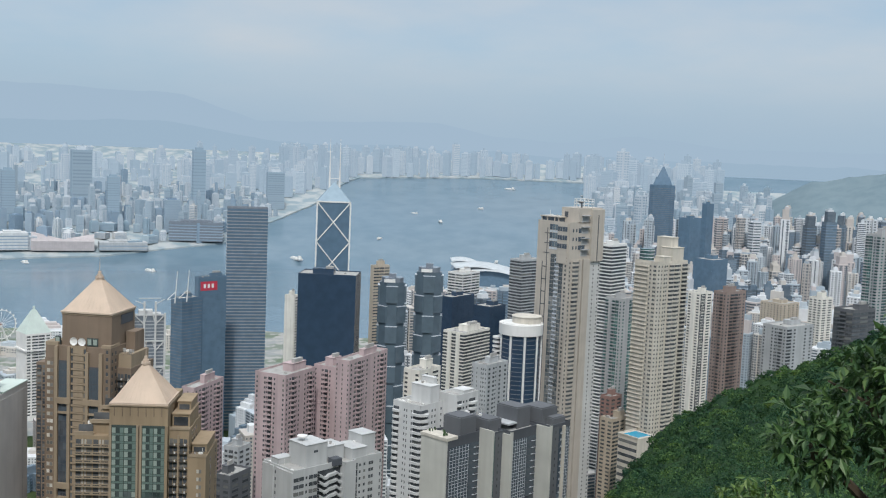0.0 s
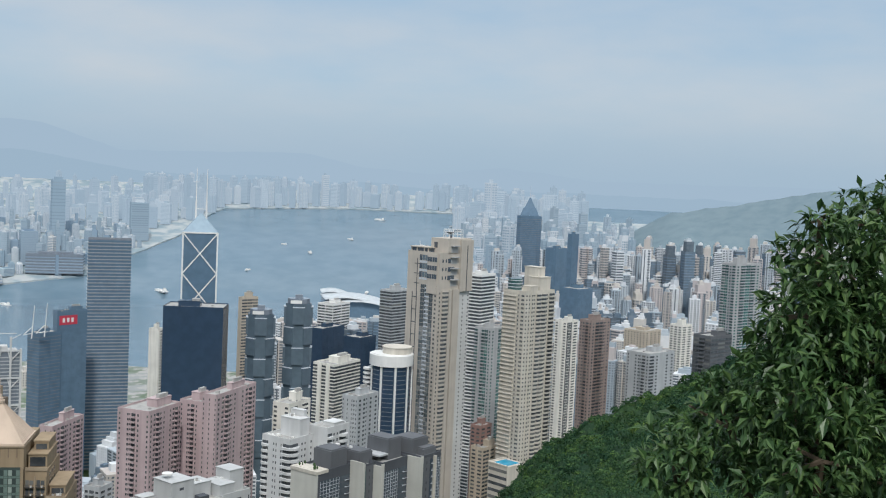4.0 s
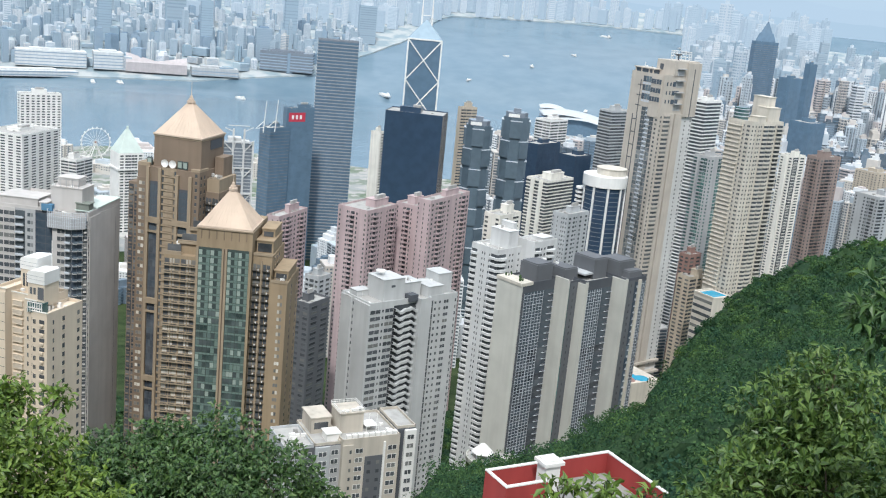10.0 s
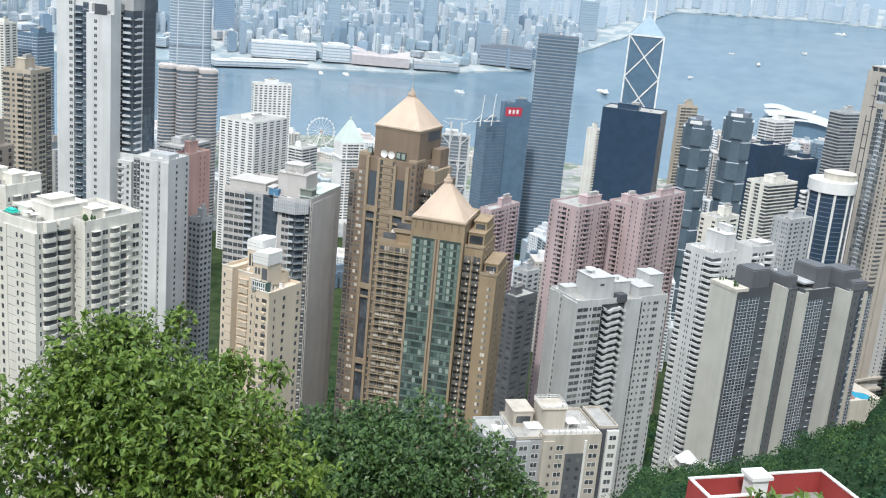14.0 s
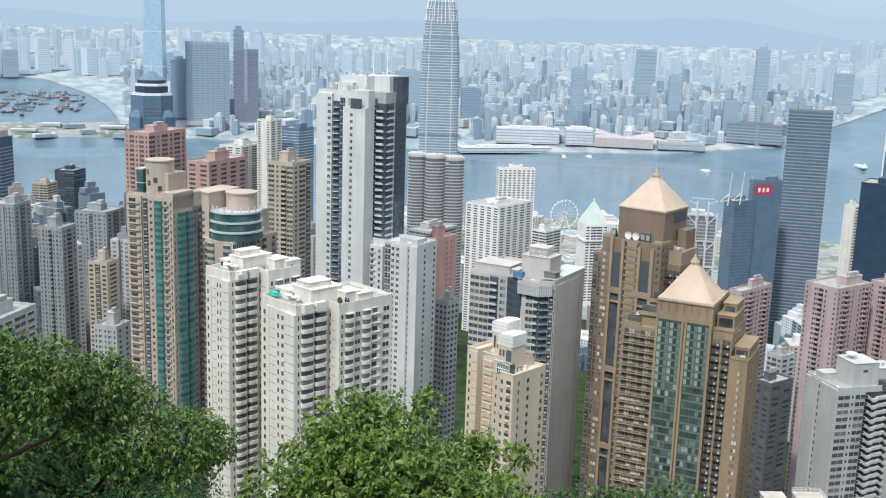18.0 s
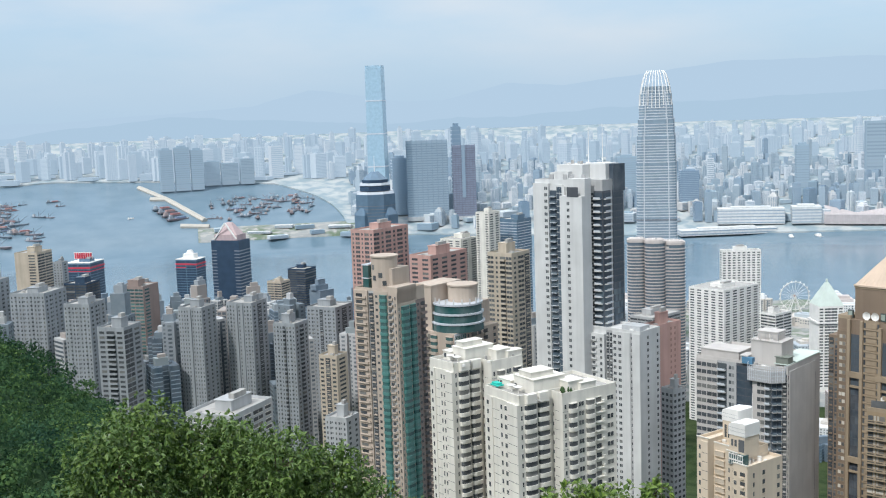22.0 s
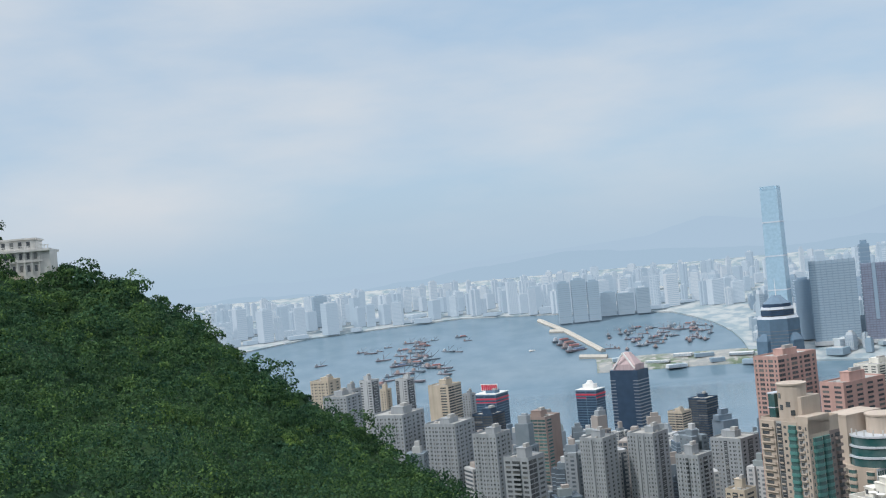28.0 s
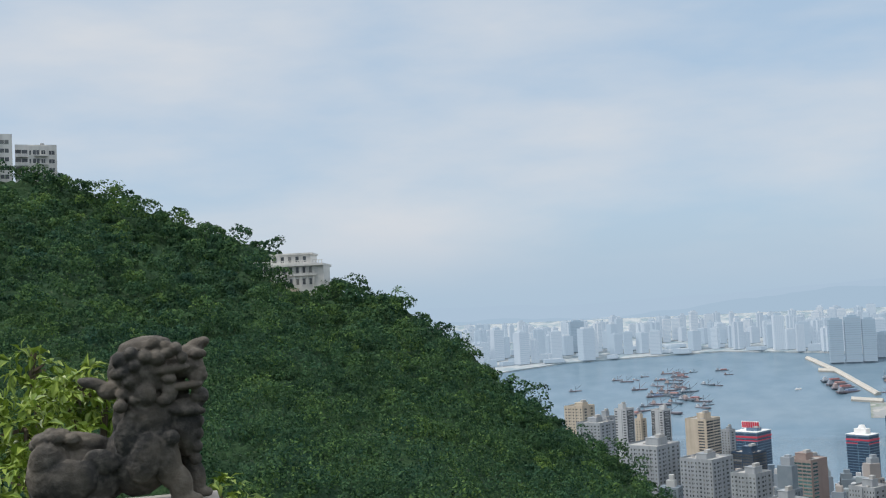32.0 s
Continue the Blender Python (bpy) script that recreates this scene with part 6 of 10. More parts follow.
def tall_white():
    """Tall white tower: slate glass with glass balconies between white piers; a pale slab at its foot."""
    x, y, turn, w, d, top = 219.6, 471.4, -60.7, 34.2, 24.9, 356
    z0 = raised(x, y)
    t = thing("apartment_tower", "tall white apartment tower with dark glazed strips", "apartment tower", x, y, z0, turn)
    h = top - z0
    Pieces().box(-w / 2, w / 2 - 5, -d / 2 + 2, d / 2, 0, h).part("wall", [WHITECOOL], t)
    s = Skin(t, 12)
    m, g = [WHITECOOL, PANE, WHITECOOL], [BLUESLATE, BLUESLATE, STEEL]
    s.run(-w / 2, -d / 2 + 2, 0, [(9.2, "..q", 1.4, WHITECOOL, m, 0.5), (4.4, "l", 0.2, WHITECOOL, g, -2), (3.6, "D", 0.8, WHITECOOL, g, 0), (1.6, "", 1.6, WHITECOOL, m, -1)], 6, h - 2, 3.1, m)
    s.close()
    # the broad pier stands forward, its windows in one column
    Pieces().box(1.7, 14.4, -d / 2 - 3.5, -d / 2 + 4, 0, h - 6).part("broad_pier", [WHITECOOL], t, "broad white pier with one column of windows")
    s = Skin(t, 14).run(1.7, -d / 2 - 3.5, 0, [(1.0, ""), (5.2, ".q"), (6.5, "")], 6, h - 8, 3.1, m)
    s.run(14.4, -d / 2 - 3.5, 90, [(7.5, "")], 6, h - 8, 3.1, m)
    # solid charcoal panel in place of a shaded opening
    Pieces().box(6, 12.4, -d / 2 - 3.6, -d / 2 - 3.4, h - 6.4, h - 1.8).part("opening", [CHARCOAL], t, "dark panel painted as a shaded opening")
    Pieces().box(5.2, 14.4, -d / 2 - 1, -d / 2 + 4, h - 6, h + 2).part("pier_head", [WHITECOOL], t)
    # glazed south side with deep pale balconies and a slate corner
    Pieces().box(w / 2 - 5, w / 2 + 1.6, -d / 2 + 7, d / 2, 0, h + 1).part("side_wall", [GREYW], t)
    s.run(w / 2 - 5, -d / 2 + 7, 0, [(1.8, "x", 0, None, m), (4.8, "l", 0.2, CHARCOAL, [STEEL, BLUESLATE, METALPALE])], 6, h - 5, 3.1, g)
    s.run(w / 2 + 1.6, -d / 2 + 7, 90, [(6.5, "l", 0.2, CHARCOAL, [STEEL, BLUESLATE, METALPALE]), (1.5, ""), (9, "DDD", 0.3, CHARCOAL, [CHARCOAL, BLUESLATE, CHARCOAL])], 6, h - 5, 3.1, g)
    s.close()
    Pieces().box(w / 2 - 1, w / 2 + 2.2, d / 2 - 9.5, d / 2 + 0.3, h - 5, h + 8).part("corner_glazing", [BLUESLATE], t, "slate glazed corner room")
    for u0, u1, v0, v1, e in ((-7, 8, -6, 9, 8), (5, 17, 0, 11, 8.4), (-14, -6, -2, 8, 4), (-6, 2, -9, -4, 5)):
        Pieces().box(u0, u1, v0, v1, h, h + e).part("lift_house", [WHITECOOL], t)
    # solid grey panels in place of shaded openings
    for u in (-9, -1, 3, 9.5):
        Pieces().box(u, u + 2.2, -9.3, -8.8, h + 1.2, h + 3.6).part("opening", [GREYW], t)
    for u, v, e in ((4, 5, 26), (12, 5, 27)):
        Pieces().tube((u, v, h + 8), (u, v, h + e), 0.24, 0.08).part("mast", [METALWHITE], t, "thin white mast")
    clutter(t, -6, 7, -4, 8, h + 8, 12, 81)
    parapet(t, rect(-w / 2, w / 2 - 5, -d / 2 + 2, d / 2), h, WHITECOOL)
    x, y, turn, w, d, top = 230, 452, -62.4, 38, 16, 287
    z0 = raised(x, y)
    t = thing("apartment_tower", "pale grey apartment slab with a blank white gable", "apartment tower", x, y, z0, turn)
    h = top - z0
    Pieces().box(-w / 2, w / 2, -d / 2, d / 2, 0, h).part("wall", [WHITECOOL], t)
    s = Skin(t, 9)
    s.run(-w / 2, -d / 2, 0, [(6, "..q", 0.4, WHITECOOL, m, 3), (5.4, "l", 0, CHARCOAL, [BLUESLATE, BLUESLATE, STEEL]), (7.6, "hn", 1.8, WHITECOOL, m, -2), (3.6, "xx", 0, GREYW), (5.6, "qq", 0.3, WHITECOOL, m), (4.0, "", 0.3, WHITECOOL), (1.6, "n", 0, GREYW, m), (4.2, "", 0.6, WHITECOOL)], 6, h - 1, 2.95, m)
    s.run(w / 2, -d / 2, 90, [(16, ".n.n")], 6, h - 1, 2.95, m)
    s.close()
    parapet(t, rect(-w / 2, w / 2, -d / 2, d / 2), h, WHITECOOL)
    Pieces().box(6, 16, -4, 4, h, h + 2.4).part("lift_house", [PALEGREY], t)
    clutter(t, 4, 18, -6, 6, h, 8, 82)


tall_white()


def green_towers():
    x, y, turn, w, d, top = 124.2, 469.3, -55, 25, 19.3, 312
    z0 = raised(x, y)
    t = thing("apartment_tower", "beige apartment tower with green glazed bays", "apartment tower", x, y, z0, turn)
    h = top - z0
    Pieces().box(-w / 2, w / 2, -d / 2, d / 2, 0, h).part("wall", [SANDPINK], t)
    s = Skin(t, 8)
    b1, tl = [SANDPINK, PANE, SANDPINK], [SANDPINK, TEALGLASS, STEEL]
    s.run(-w / 2, -d / 2, 0, [(8, "h", 0.9, SANDPINK), (3.4, "x", 0, GREYW), (3.4, "o", 0.5, SANDPINK), (4.6, "H", 0.4, SANDPINK, [SANDPINK, TEALGLASS, TEALTRIM]), (3.4, "h", 0, GREYW), (2.2, "n", 0.4, SANDPINK)], 6, h - 1, 3.05, b1)
    s.run(w / 2, -d / 2, 90, [(1.6, "n"), (6.2, "H", 0.2, None, [SANDPINK, TEALGLASS, TEALTRIM]), (4.6, "H", 0.2, None, [SANDPINK, TEALGLASS, TEALTRIM]), (6.9, "ob", 0.2, MAUVETILE, [MAUVETILE, PANE, MAUVETILE])], 6, h - 6, 3.05, tl)
    s.close()
    Pieces().box(-4, 7, -6, 6, h, h + 10).part("upper_storey", [SANDPINK], t)
    Pieces().prism(disc(6, 24, 0, -3), h, h + 15).prism(disc(6.4, 24, 0, -3), h + 15, h + 15.7).part("corner_drum", [SANDPINK], t, "round beige stair drum")
    for k, (a, z) in enumerate(((-1.9, 9.5), (-1.2, 6), (-0.9, 2.4), (-1.75, 4.6))):
        ob = Pieces().box(-0.9, 0.9, -0.1, 0.1, 0, 2.2).part("drum_window", [PANE], t)
        ob.matrix_basis = pose(6.02 * math.cos(a), -3 + 6.02 * math.sin(a), h + z, 0, 0, math.degrees(a) + 90)
    Pieces().box(-8.8, -5.4, -8, 1, h, h + 11).part("glazed_room", [TEALGLASS], t, "green glazed penthouse")
    Pieces().box(-9.1, -5.2, -8.3, 1.3, h + 11, h + 11.5).box(-9.1, -5.2, -8.3, 1.3, h + 5, h + 5.4).part("penthouse_band", [STEEL], t)
    Pieces().box(6, 12.5, -9.6, 4, h - 5, h + 2.4).box(6.4, 10.4, -9.7, -9.5, h - 3.5, h + 1).part("upper_storey", [SANDPINK], t)
    parapet(t, rect(-w / 2, w / 2, -d / 2, d / 2), h, SANDPINK)
    clutter(t, -12, 11, -8, 8, h, 8, 91)
    x, y, turn, w, d, top = 170.4, 515.2, -58, 28, 35.4, 296
    z0 = raised(x, y)
    t = thing("apartment_tower", "beige apartment tower with a curved green glass crown", "apartment tower", x, y, z0, turn)
    h = top - z0
    Pieces().box(-w / 2, w / 2, -d / 2, d / 2, 0, h - 14).part("wall", [SANDPINK], t)
    Pieces().box(-w / 2, w / 2 - 5, -d / 2 + 6, d / 2, h - 14, h - 2).part("upper_storey", [SANDPINK], t)
    s = Skin(t, 8)
    s.run(-w / 2, -d / 2, 0, [(7, "hh", 0.3, SANDPINK), (5.5, "k", 0, None, [IRON, CURTAINED, SANDPINK]), (15, "H.H", 0.2, None, [SANDPINK, TEALGLASS, SANDPINK])], 6, h - 15, 3.4, b1)
    s.run(w / 2, -d / 2, 90, [(9, "GG", 0.3, STEEL, [PALESPANDREL, TEALGLASS, METALWHITE]), (4, "n"), (10, "bh", 0.2, SANDPINK), (12, "b.h")], 6, h - 15, 3.4, b1)
    s.close()
    c = (w / 2 - 8, -d / 2 + 13)
    for k in range(3):
        Pieces().prism(disc(13.2 - 0.5 * k, 30, *c), h - 14 + 4.7 * k, h - 10.2 + 4.7 * k).part("glass_crown", [TEALGLASS], t, "curved green glass crown")
        Pieces().prism(disc(13.7 - 0.5 * k, 30, *c), h - 10.2 + 4.7 * k, h - 9.3 + 4.7 * k).part("floor_band", [STEEL], t)
    for k in range(18):
        a = 2 * math.pi * k / 18
        Pieces().box(-0.3, 0.3, -0.2, 0.2, 0, 2.6).part("crown_post", [METALPALE], t).matrix_basis = pose(c[0] + 12 * math.cos(a), c[1] + 12 * math.sin(a), h + 0.1, 0, 0, math.degrees(a) + 90)
    Pieces().prism(disc(7.5, 26, c[0] + 1, c[1] + 3), h, h + 8).prism(disc(8, 26, c[0] + 1, c[1] + 3), h + 8, h + 8.8).part("roof_drum", [SANDPINK], t, "round beige roof drum")
    Pieces().box(-w / 2, -2, -d / 2 + 2, 8, h - 14, h + 8).box(-w / 2 - 0.3, -1.7, -d / 2 + 1.7, 8.3, h + 8, h + 8.8).part("sweeping_wall", [SANDPINK], t, "pink-beige roof screen wall")
    clutter(t, -10, 8, 6, 15, h - 2, 8, 92)


SANDPINK = render_wall("sand_pink_tile", (0.49, 0.41, 0.34), 0.15)
TEALTRIM = render_wall("teal_panel", (0.10, 0.24, 0.22), 0.05, 0.4)
MAUVETILE = render_wall("mauve_brown_tile", (0.26, 0.215, 0.20), 0.1)
green_towers()


ROOFGLASS = glazing("sloping_glass", (0.26, 0.34, 0.40), 0.25, 0.5)


def braced_tower():
    """Prism-cut glass tower with white diagonal bracing and two masts."""
    x, y = polar(52.7, 1503)
    w, h, turn = 45.5, 301, -52.7
    t = thing("office_tower", "prism-shaped glass tower with white diagonal bracing and twin masts", "office tower", x, y, 4, turn)
    s = w / 2
    Pieces().box(-s, s, -s, s, 0, h).part("shaft", [BLUEGLASS], t)
    p = Pieces()
    p.v += [(-s, -s, h), (s, -s, h), (s, s, h), (-s, s, h), (0, s * 0.2, h + 26), (0, s, h + 26)]
    p.f += [(0, 1, 4), (1, 2, 5, 4), (2, 3, 5), (3, 0, 4, 5)]
    p.s += [0] * 4
    p.part("sloped_roof", [ROOFGLASS], t, "sloping pale glass roof")
    step = 55
    for k in range(5):
        top = h - 1 - step * k
        for a, c in (((-s, top), (s, top - step)), ((s, top), (-s, top - step))):
            Pieces().tube((a[0], -s - 0.2, a[1]), (c[0], -s - 0.2, c[1]), 1.05, n=4).part("brace", [METALWHITE], t, "white diagonal brace")
    for u in (-s, s):
        Pieces().box(u - 1.0, u + 1.0, -s - 0.9, -s + 0.5, 0, h).part("corner_column", [METALWHITE], t)
    Pieces().box(-s, s, -s - 0.9, -s + 0.3, h - 1.6, h + 0.4).part("top_beam", [METALWHITE], t)
    for u in (-7, 7):
        Pieces().tube((u, s * 0.4, h + 14), (u, s * 0.4, h + 42), 1.5, 1.2).tube((u, s * 0.4, h + 42), (u, s * 0.4, h + 86), 0.9, 0.3).part("mast", [METALWHITE], t, "tall white mast")
    Pieces().box(-7, 7, s * 0.4 - 0.6, s * 0.4 + 0.6, h + 30, h + 31).part("mast_tie", [METALWHITE], t)


braced_tower()


PALEGLASS = glazing("pale_blue_curtain_wall", (0.24, 0.31, 0.37), 0.15, 0.7)


def crown_tower():
    """Tall pale tower with rounded corners and a crown of fins."""
    x, y = polar(29.15, 1770)
    t = thing("office_tower", "very tall pale glass tower with a crown of white fins", "office tower", x, y, 4, -29)
    def plan(s, c=0.22):
        k = s * c
        return [(-s + k, -s), (s - k, -s), (s - k * 0.3, -s + k * 0.3), (s, -s + k), (s, s - k), (s - k * 0.3, s - k * 0.3), (s - k, s), (-s + k, s), (-s + k * 0.3, s - k * 0.3), (-s, s - k), (-s, -s + k), (-s + k * 0.3, -s + k * 0.3)]
    levels = [(0, 225, 31.5), (225, 298, 31.0), (298, 340, 29.8), (340, 366, 28.2), (366, 388, 26.2), (388, 406, 23.8), (406, 418, 21.2)]
    for z0, z1, s in levels:
        Pieces().prism(plan(s), z0, z1).part("shaft", [PALEGLASS], t)
        q = Pieces()
        for k in range(int((z1 - z0) / 4.4)):
            q.prism(plan(s + 0.35), z0 + 4.4 * k, z0 + 4.4 * k + 1.3)
        tagged(q.part("floor_banding", [STEEL], t), kind="stuff")
        for u in (-0.62, 0.62):
            Pieces().box(u * s - 0.8, u * s + 0.8, -s - 0.9, -s + 0.1, z0, z1 + 3).part("mullion", [STEEL], t)
            Pieces().box(s - 0.1, s + 0.9, u * s - 0.8, u * s + 0.8, z0, z1 + 3).part("mullion", [STEEL], t)
    for z in (95, 205):
        Pieces().prism(plan(32.0), z, z + 3).part("plant_band", [GREYGLASS], t)
    for k in range(28):
        a = 2 * math.pi * k / 28
        cx, cy = math.cos(a), math.sin(a)
        m = 1 / max(abs(cx), abs(cy)) ** 0.7
        fin = Pieces()
        for (r0, z0), (r1, z1) in zip(((26.6, 384), (25.0, 404), (22.0, 422), (17.5, 437)), ((25.0, 404), (22.0, 422), (17.5, 437), (13.0, 443))):
            fin.tube((cx * m * r0, cy * m * r0, z0), (cx * m * r1, cy * m * r1, z1), 0.85, 0.75, n=4)
        fin.part("crown_fin", [METALWHITE], t, "white curved crown fin")


crown_tower()


def harbour_needle():
    """The tallest tower across the water."""
    x, y, z, s = far(14.5, 3650)
    t = thing("office_tower", "tallest tower across the harbour, pale mirrored glass", "office tower", x, y, z, -28)
    top = EYE + math.hypot(x, y) * math.tan(radians(2.5)) - z
    w = 31 * s
    Pieces().prism([(-w, -w), (w, -w), (w, w), (-w, w)], 0, top, 0, 0.86).part("shaft", [NEEDLEGLASS], t)
    for k in range(4):
        q = w * (1 - 0.14 * (k + 1) / 5)
        Pieces().box(-q - 0.6, q + 0.6, -q - 0.6, q + 0.6, top * (k + 1) / 5, top * (k + 1) / 5 + 4).part("plant_band", [STEEL], t)
    for u, v in ((-1, 0), (1, 0), (0, -1), (0, 1)):
        Pieces().box(u * w * 0.86 - (0.5 if u else w * 0.7), u * w * 0.86 + (0.5 if u else w * 0.7), v * w * 0.86 - (0.5 if v else w * 0.7), v * w * 0.86 + (0.5 if v else w * 0.7), top - 2, top + 8).part("crown_panel", [NEEDLEGLASS], t)


NEEDLEGLASS = glazing("pale_mirror_glass", (0.34, 0.47, 0.56), 0.2, 0.8)
harbour_needle()


def rounded(a, c, r, n=6):
    """Rectangle with rounded corners."""
    out = []
    for k, (sx, sy) in enumerate(((1, 1), (-1, 1), (-1, -1), (1, -1))):
        for i in range(n):
            q = math.pi / 2 * (k + i / (n - 1))
            out.append((sx * (a - r) + r * math.cos(q), sy * (c - r) + r * math.sin(q)))
    return out


BAYGLASS = glazing("grey_bay_glass", (0.13, 0.165, 0.20), 0.15, 0.6)


def banded_drum_towers():
    """Two joined towers with rounded glass bays and tan bands."""
    x, y = polar(29.1, 1400)
    t = thing("office_tower", "rounded three-lobed office tower with white stone bands and grey glass", "office tower", x, y, 4, -26)
    for u, v, a, c, h in ((-25, 2, 11.5, 14, 214), (-2, -3, 13, 15, 213), (23, 3, 13.5, 15, 210)):
        plan = [(u + p, v + q) for p, q in rounded(a, c, min(a, c) * 0.8)]
        Pieces().prism(plan, 0, h).part("shaft", [BAYGLASS], t)
        wide = [(u + p, v + q) for p, q in rounded(a + 0.5, c + 0.5, min(a, c) * 0.8)]
        for k in range(50):
            Pieces().prism(wide, h - 5.6 - 4.1 * k, h - 4.1 - 4.1 * k).part("stone_band", [TANBAND], t)
        Pieces().prism(wide, h, h + 3.2).prism([(u + p, v + q) for p, q in rounded(a - 2, c - 2, min(a, c) * 0.6)], h + 3.2, h + 4.6).part("roof_drum", [TANBAND], t, "pale stone roof rim")
        clutter(t, u - a + 3, u + a - 3, v - c + 3, v + c - 3, h + 4.6, 5, int(u + 60))
    for u, ww, v in ((-13.6, 1.6, -8), (10.4, 1.2, -9), (8.5, 1.0, -12)):
        Pieces().box(u - ww, u + ww, v, v + 12, 0, 212).part("stone_pier", [TANBAND], t)
    Pieces().box(8, 22, -10.8, 6, 0, 208).part("flat_bay", [TANBAND], t)
    for k in range(50):
        Pieces().box(8.3, 21.7, -11.0, -10.7, 202 - 4.1 * k, 204.4 - 4.1 * k).part("window_band", [BAYGLASS], t)


TANBAND = render_wall("pale_granite", (0.50, 0.455, 0.43), 0.05)
banded_drum_towers()


def star_tower():
    x, y, turn = 339.9, 1335.8, -59
    t = thing("office_tower", "dark blue glass tower with a stepped pale crown and cap", "office tower", x, y, 4, turn)
    Pieces().prism(disc(27, 8, 0, 0, math.pi / 8), 0, 288).part("shaft", [BLUEGLASS], t)
    for a in range(4):
        u, v = 21 * math.cos(a * math.pi / 2), 21 * math.sin(a * math.pi / 2)
        Pieces().prism([(u - 9, v - 9), (u + 9, v - 9), (u + 9, v + 9), (u - 9, v + 9)], 0, 262).prism([(u - 9, v - 9), (u + 9, v - 9), (u + 9, v + 9), (u - 9, v + 9)], 262, 276, 0, 0.1, (u, v)).part("corner_shaft", [BLUEGLASS], t)
    for z0, z1, r0, k in ((288, 291, 26, 0.95), (299, 302, 21, 0.95), (306, 316, 17, 0.3)):
        Pieces().prism(disc(r0, 8, 0, 0, math.pi / 8), z0, z1, 0, k).part("crown_step", [STEEL if z0 < 303 else BLUEGLASS], t)
    Pieces().prism(disc(21, 8, 0, 0, math.pi / 8), 292, 298).prism(disc(18, 8, 0, 0, math.pi / 8), 301, 306).part("crown_recess", [NAVYGLASS], t)
    Pieces().tube((0, 0, 316), (0, 0, 336), 0.5, 0.15).part("mast", [METALWHITE], t)
    q = Pieces()
    for k in range(66):
        q.prism(disc(27.3, 8, 0, 0, math.pi / 8), 4.2 * k, 4.2 * k + 0.8)
    tagged(q.part("floor_banding", [GREYGLASS], t), kind="stuff")


star_tower()


def arch_tower():
    x, y, turn = 173.5, 1514.5, -37
    t = thing("office_tower", "dark navy glass tower with a cream gabled crown", "office tower", x, y, 4, turn)
    Pieces().box(-22, 22, -15, 15, 0, 222).part("shaft", [NAVYGLASS], t)
    for k in range(46):
        Pieces().box(-22.3, -14, -15.4, 15.3, 4.6 * k, 4.6 * k + 1.4).box(14, 22.3, -15.4, 15.3, 4.6 * k, 4.6 * k + 1.4).part("floor_band", [GREYGLASS], t)
    Pieces().box(-18, 18, -12, 12, 222, 230).prism([(-16, -10), (16, -10), (16, 10), (-16, 10)], 230, 246, 0, 0.25).part("crown", [PINK], t, "cream-pink gabled crown")
    Pieces().tube((-17, -12.5, 224), (0, -12.5, 246), 1.2, n=4).tube((17, -12.5, 224), (0, -12.5, 246), 1.2, n=4).part("crown_frame", [METALWHITE], t)


arch_tower()


MIRRORDARK = glazing("dark_mirror_glass", (0.10, 0.135, 0.165), 0.12, 0.7)


def jagged_towers():
    for x, y, h, turn in ((966.6, 652.9, 238, -56), (993, 622.4, 250, -57)):
        z0 = raised(x, y, 12)
        h -= z0
        t = thing("office_tower", "dark mirrored octagonal tower with jutting boxes", "office tower", x, y, z0, turn, "twin mirrored towers")
        Pieces().prism(disc(15, 8, 0, 0, math.pi / 8), 0, h).part("shaft", [MIRRORDARK], t)
        for k in range(9):
            z = h - 10 - 22 * k
            for a in (0, 2, 4, 6):
                c = a * math.pi / 4 - math.pi / 2 + (k % 2) * math.pi / 4
                if z > 14:
                    ob = Pieces().box(-6.3, 6.3, -3.2, 3.2, z - 12, z + 6).part("jutting_box", [MIRRORDARK], t)
                    ob.matrix_basis = pose(12.4 * math.cos(c), 12.4 * math.sin(c), 0, 0, 0, math.degrees(c) + 90)
                    ob = Pieces().box(-6.5, 6.5, -3.4, 3.4, z + 6, z + 6.7).part("sill_line", [STEEL], t)
                    ob.matrix_basis = pose(12.4 * math.cos(c), 12.4 * math.sin(c), 0, 0, 0, math.degrees(c) + 90)
        Pieces().prism(disc(12, 8), h, h + 5).box(-4, 4, -4, 4, h + 5, h + 9).part("crown", [GREYGLASS], t)
        Pieces().box(-9, 3, -14.6, -13.9, h + 0.5, h + 4).part("roof_sign", [METALWHITE], t, "pale roof sign")
        for k in range(6):
            Pieces().box(-15, 15, -15.2, -13.6, 4 + 4 * k, 5 + 4 * k).part("base_band", [STEEL], t)


jagged_towers()


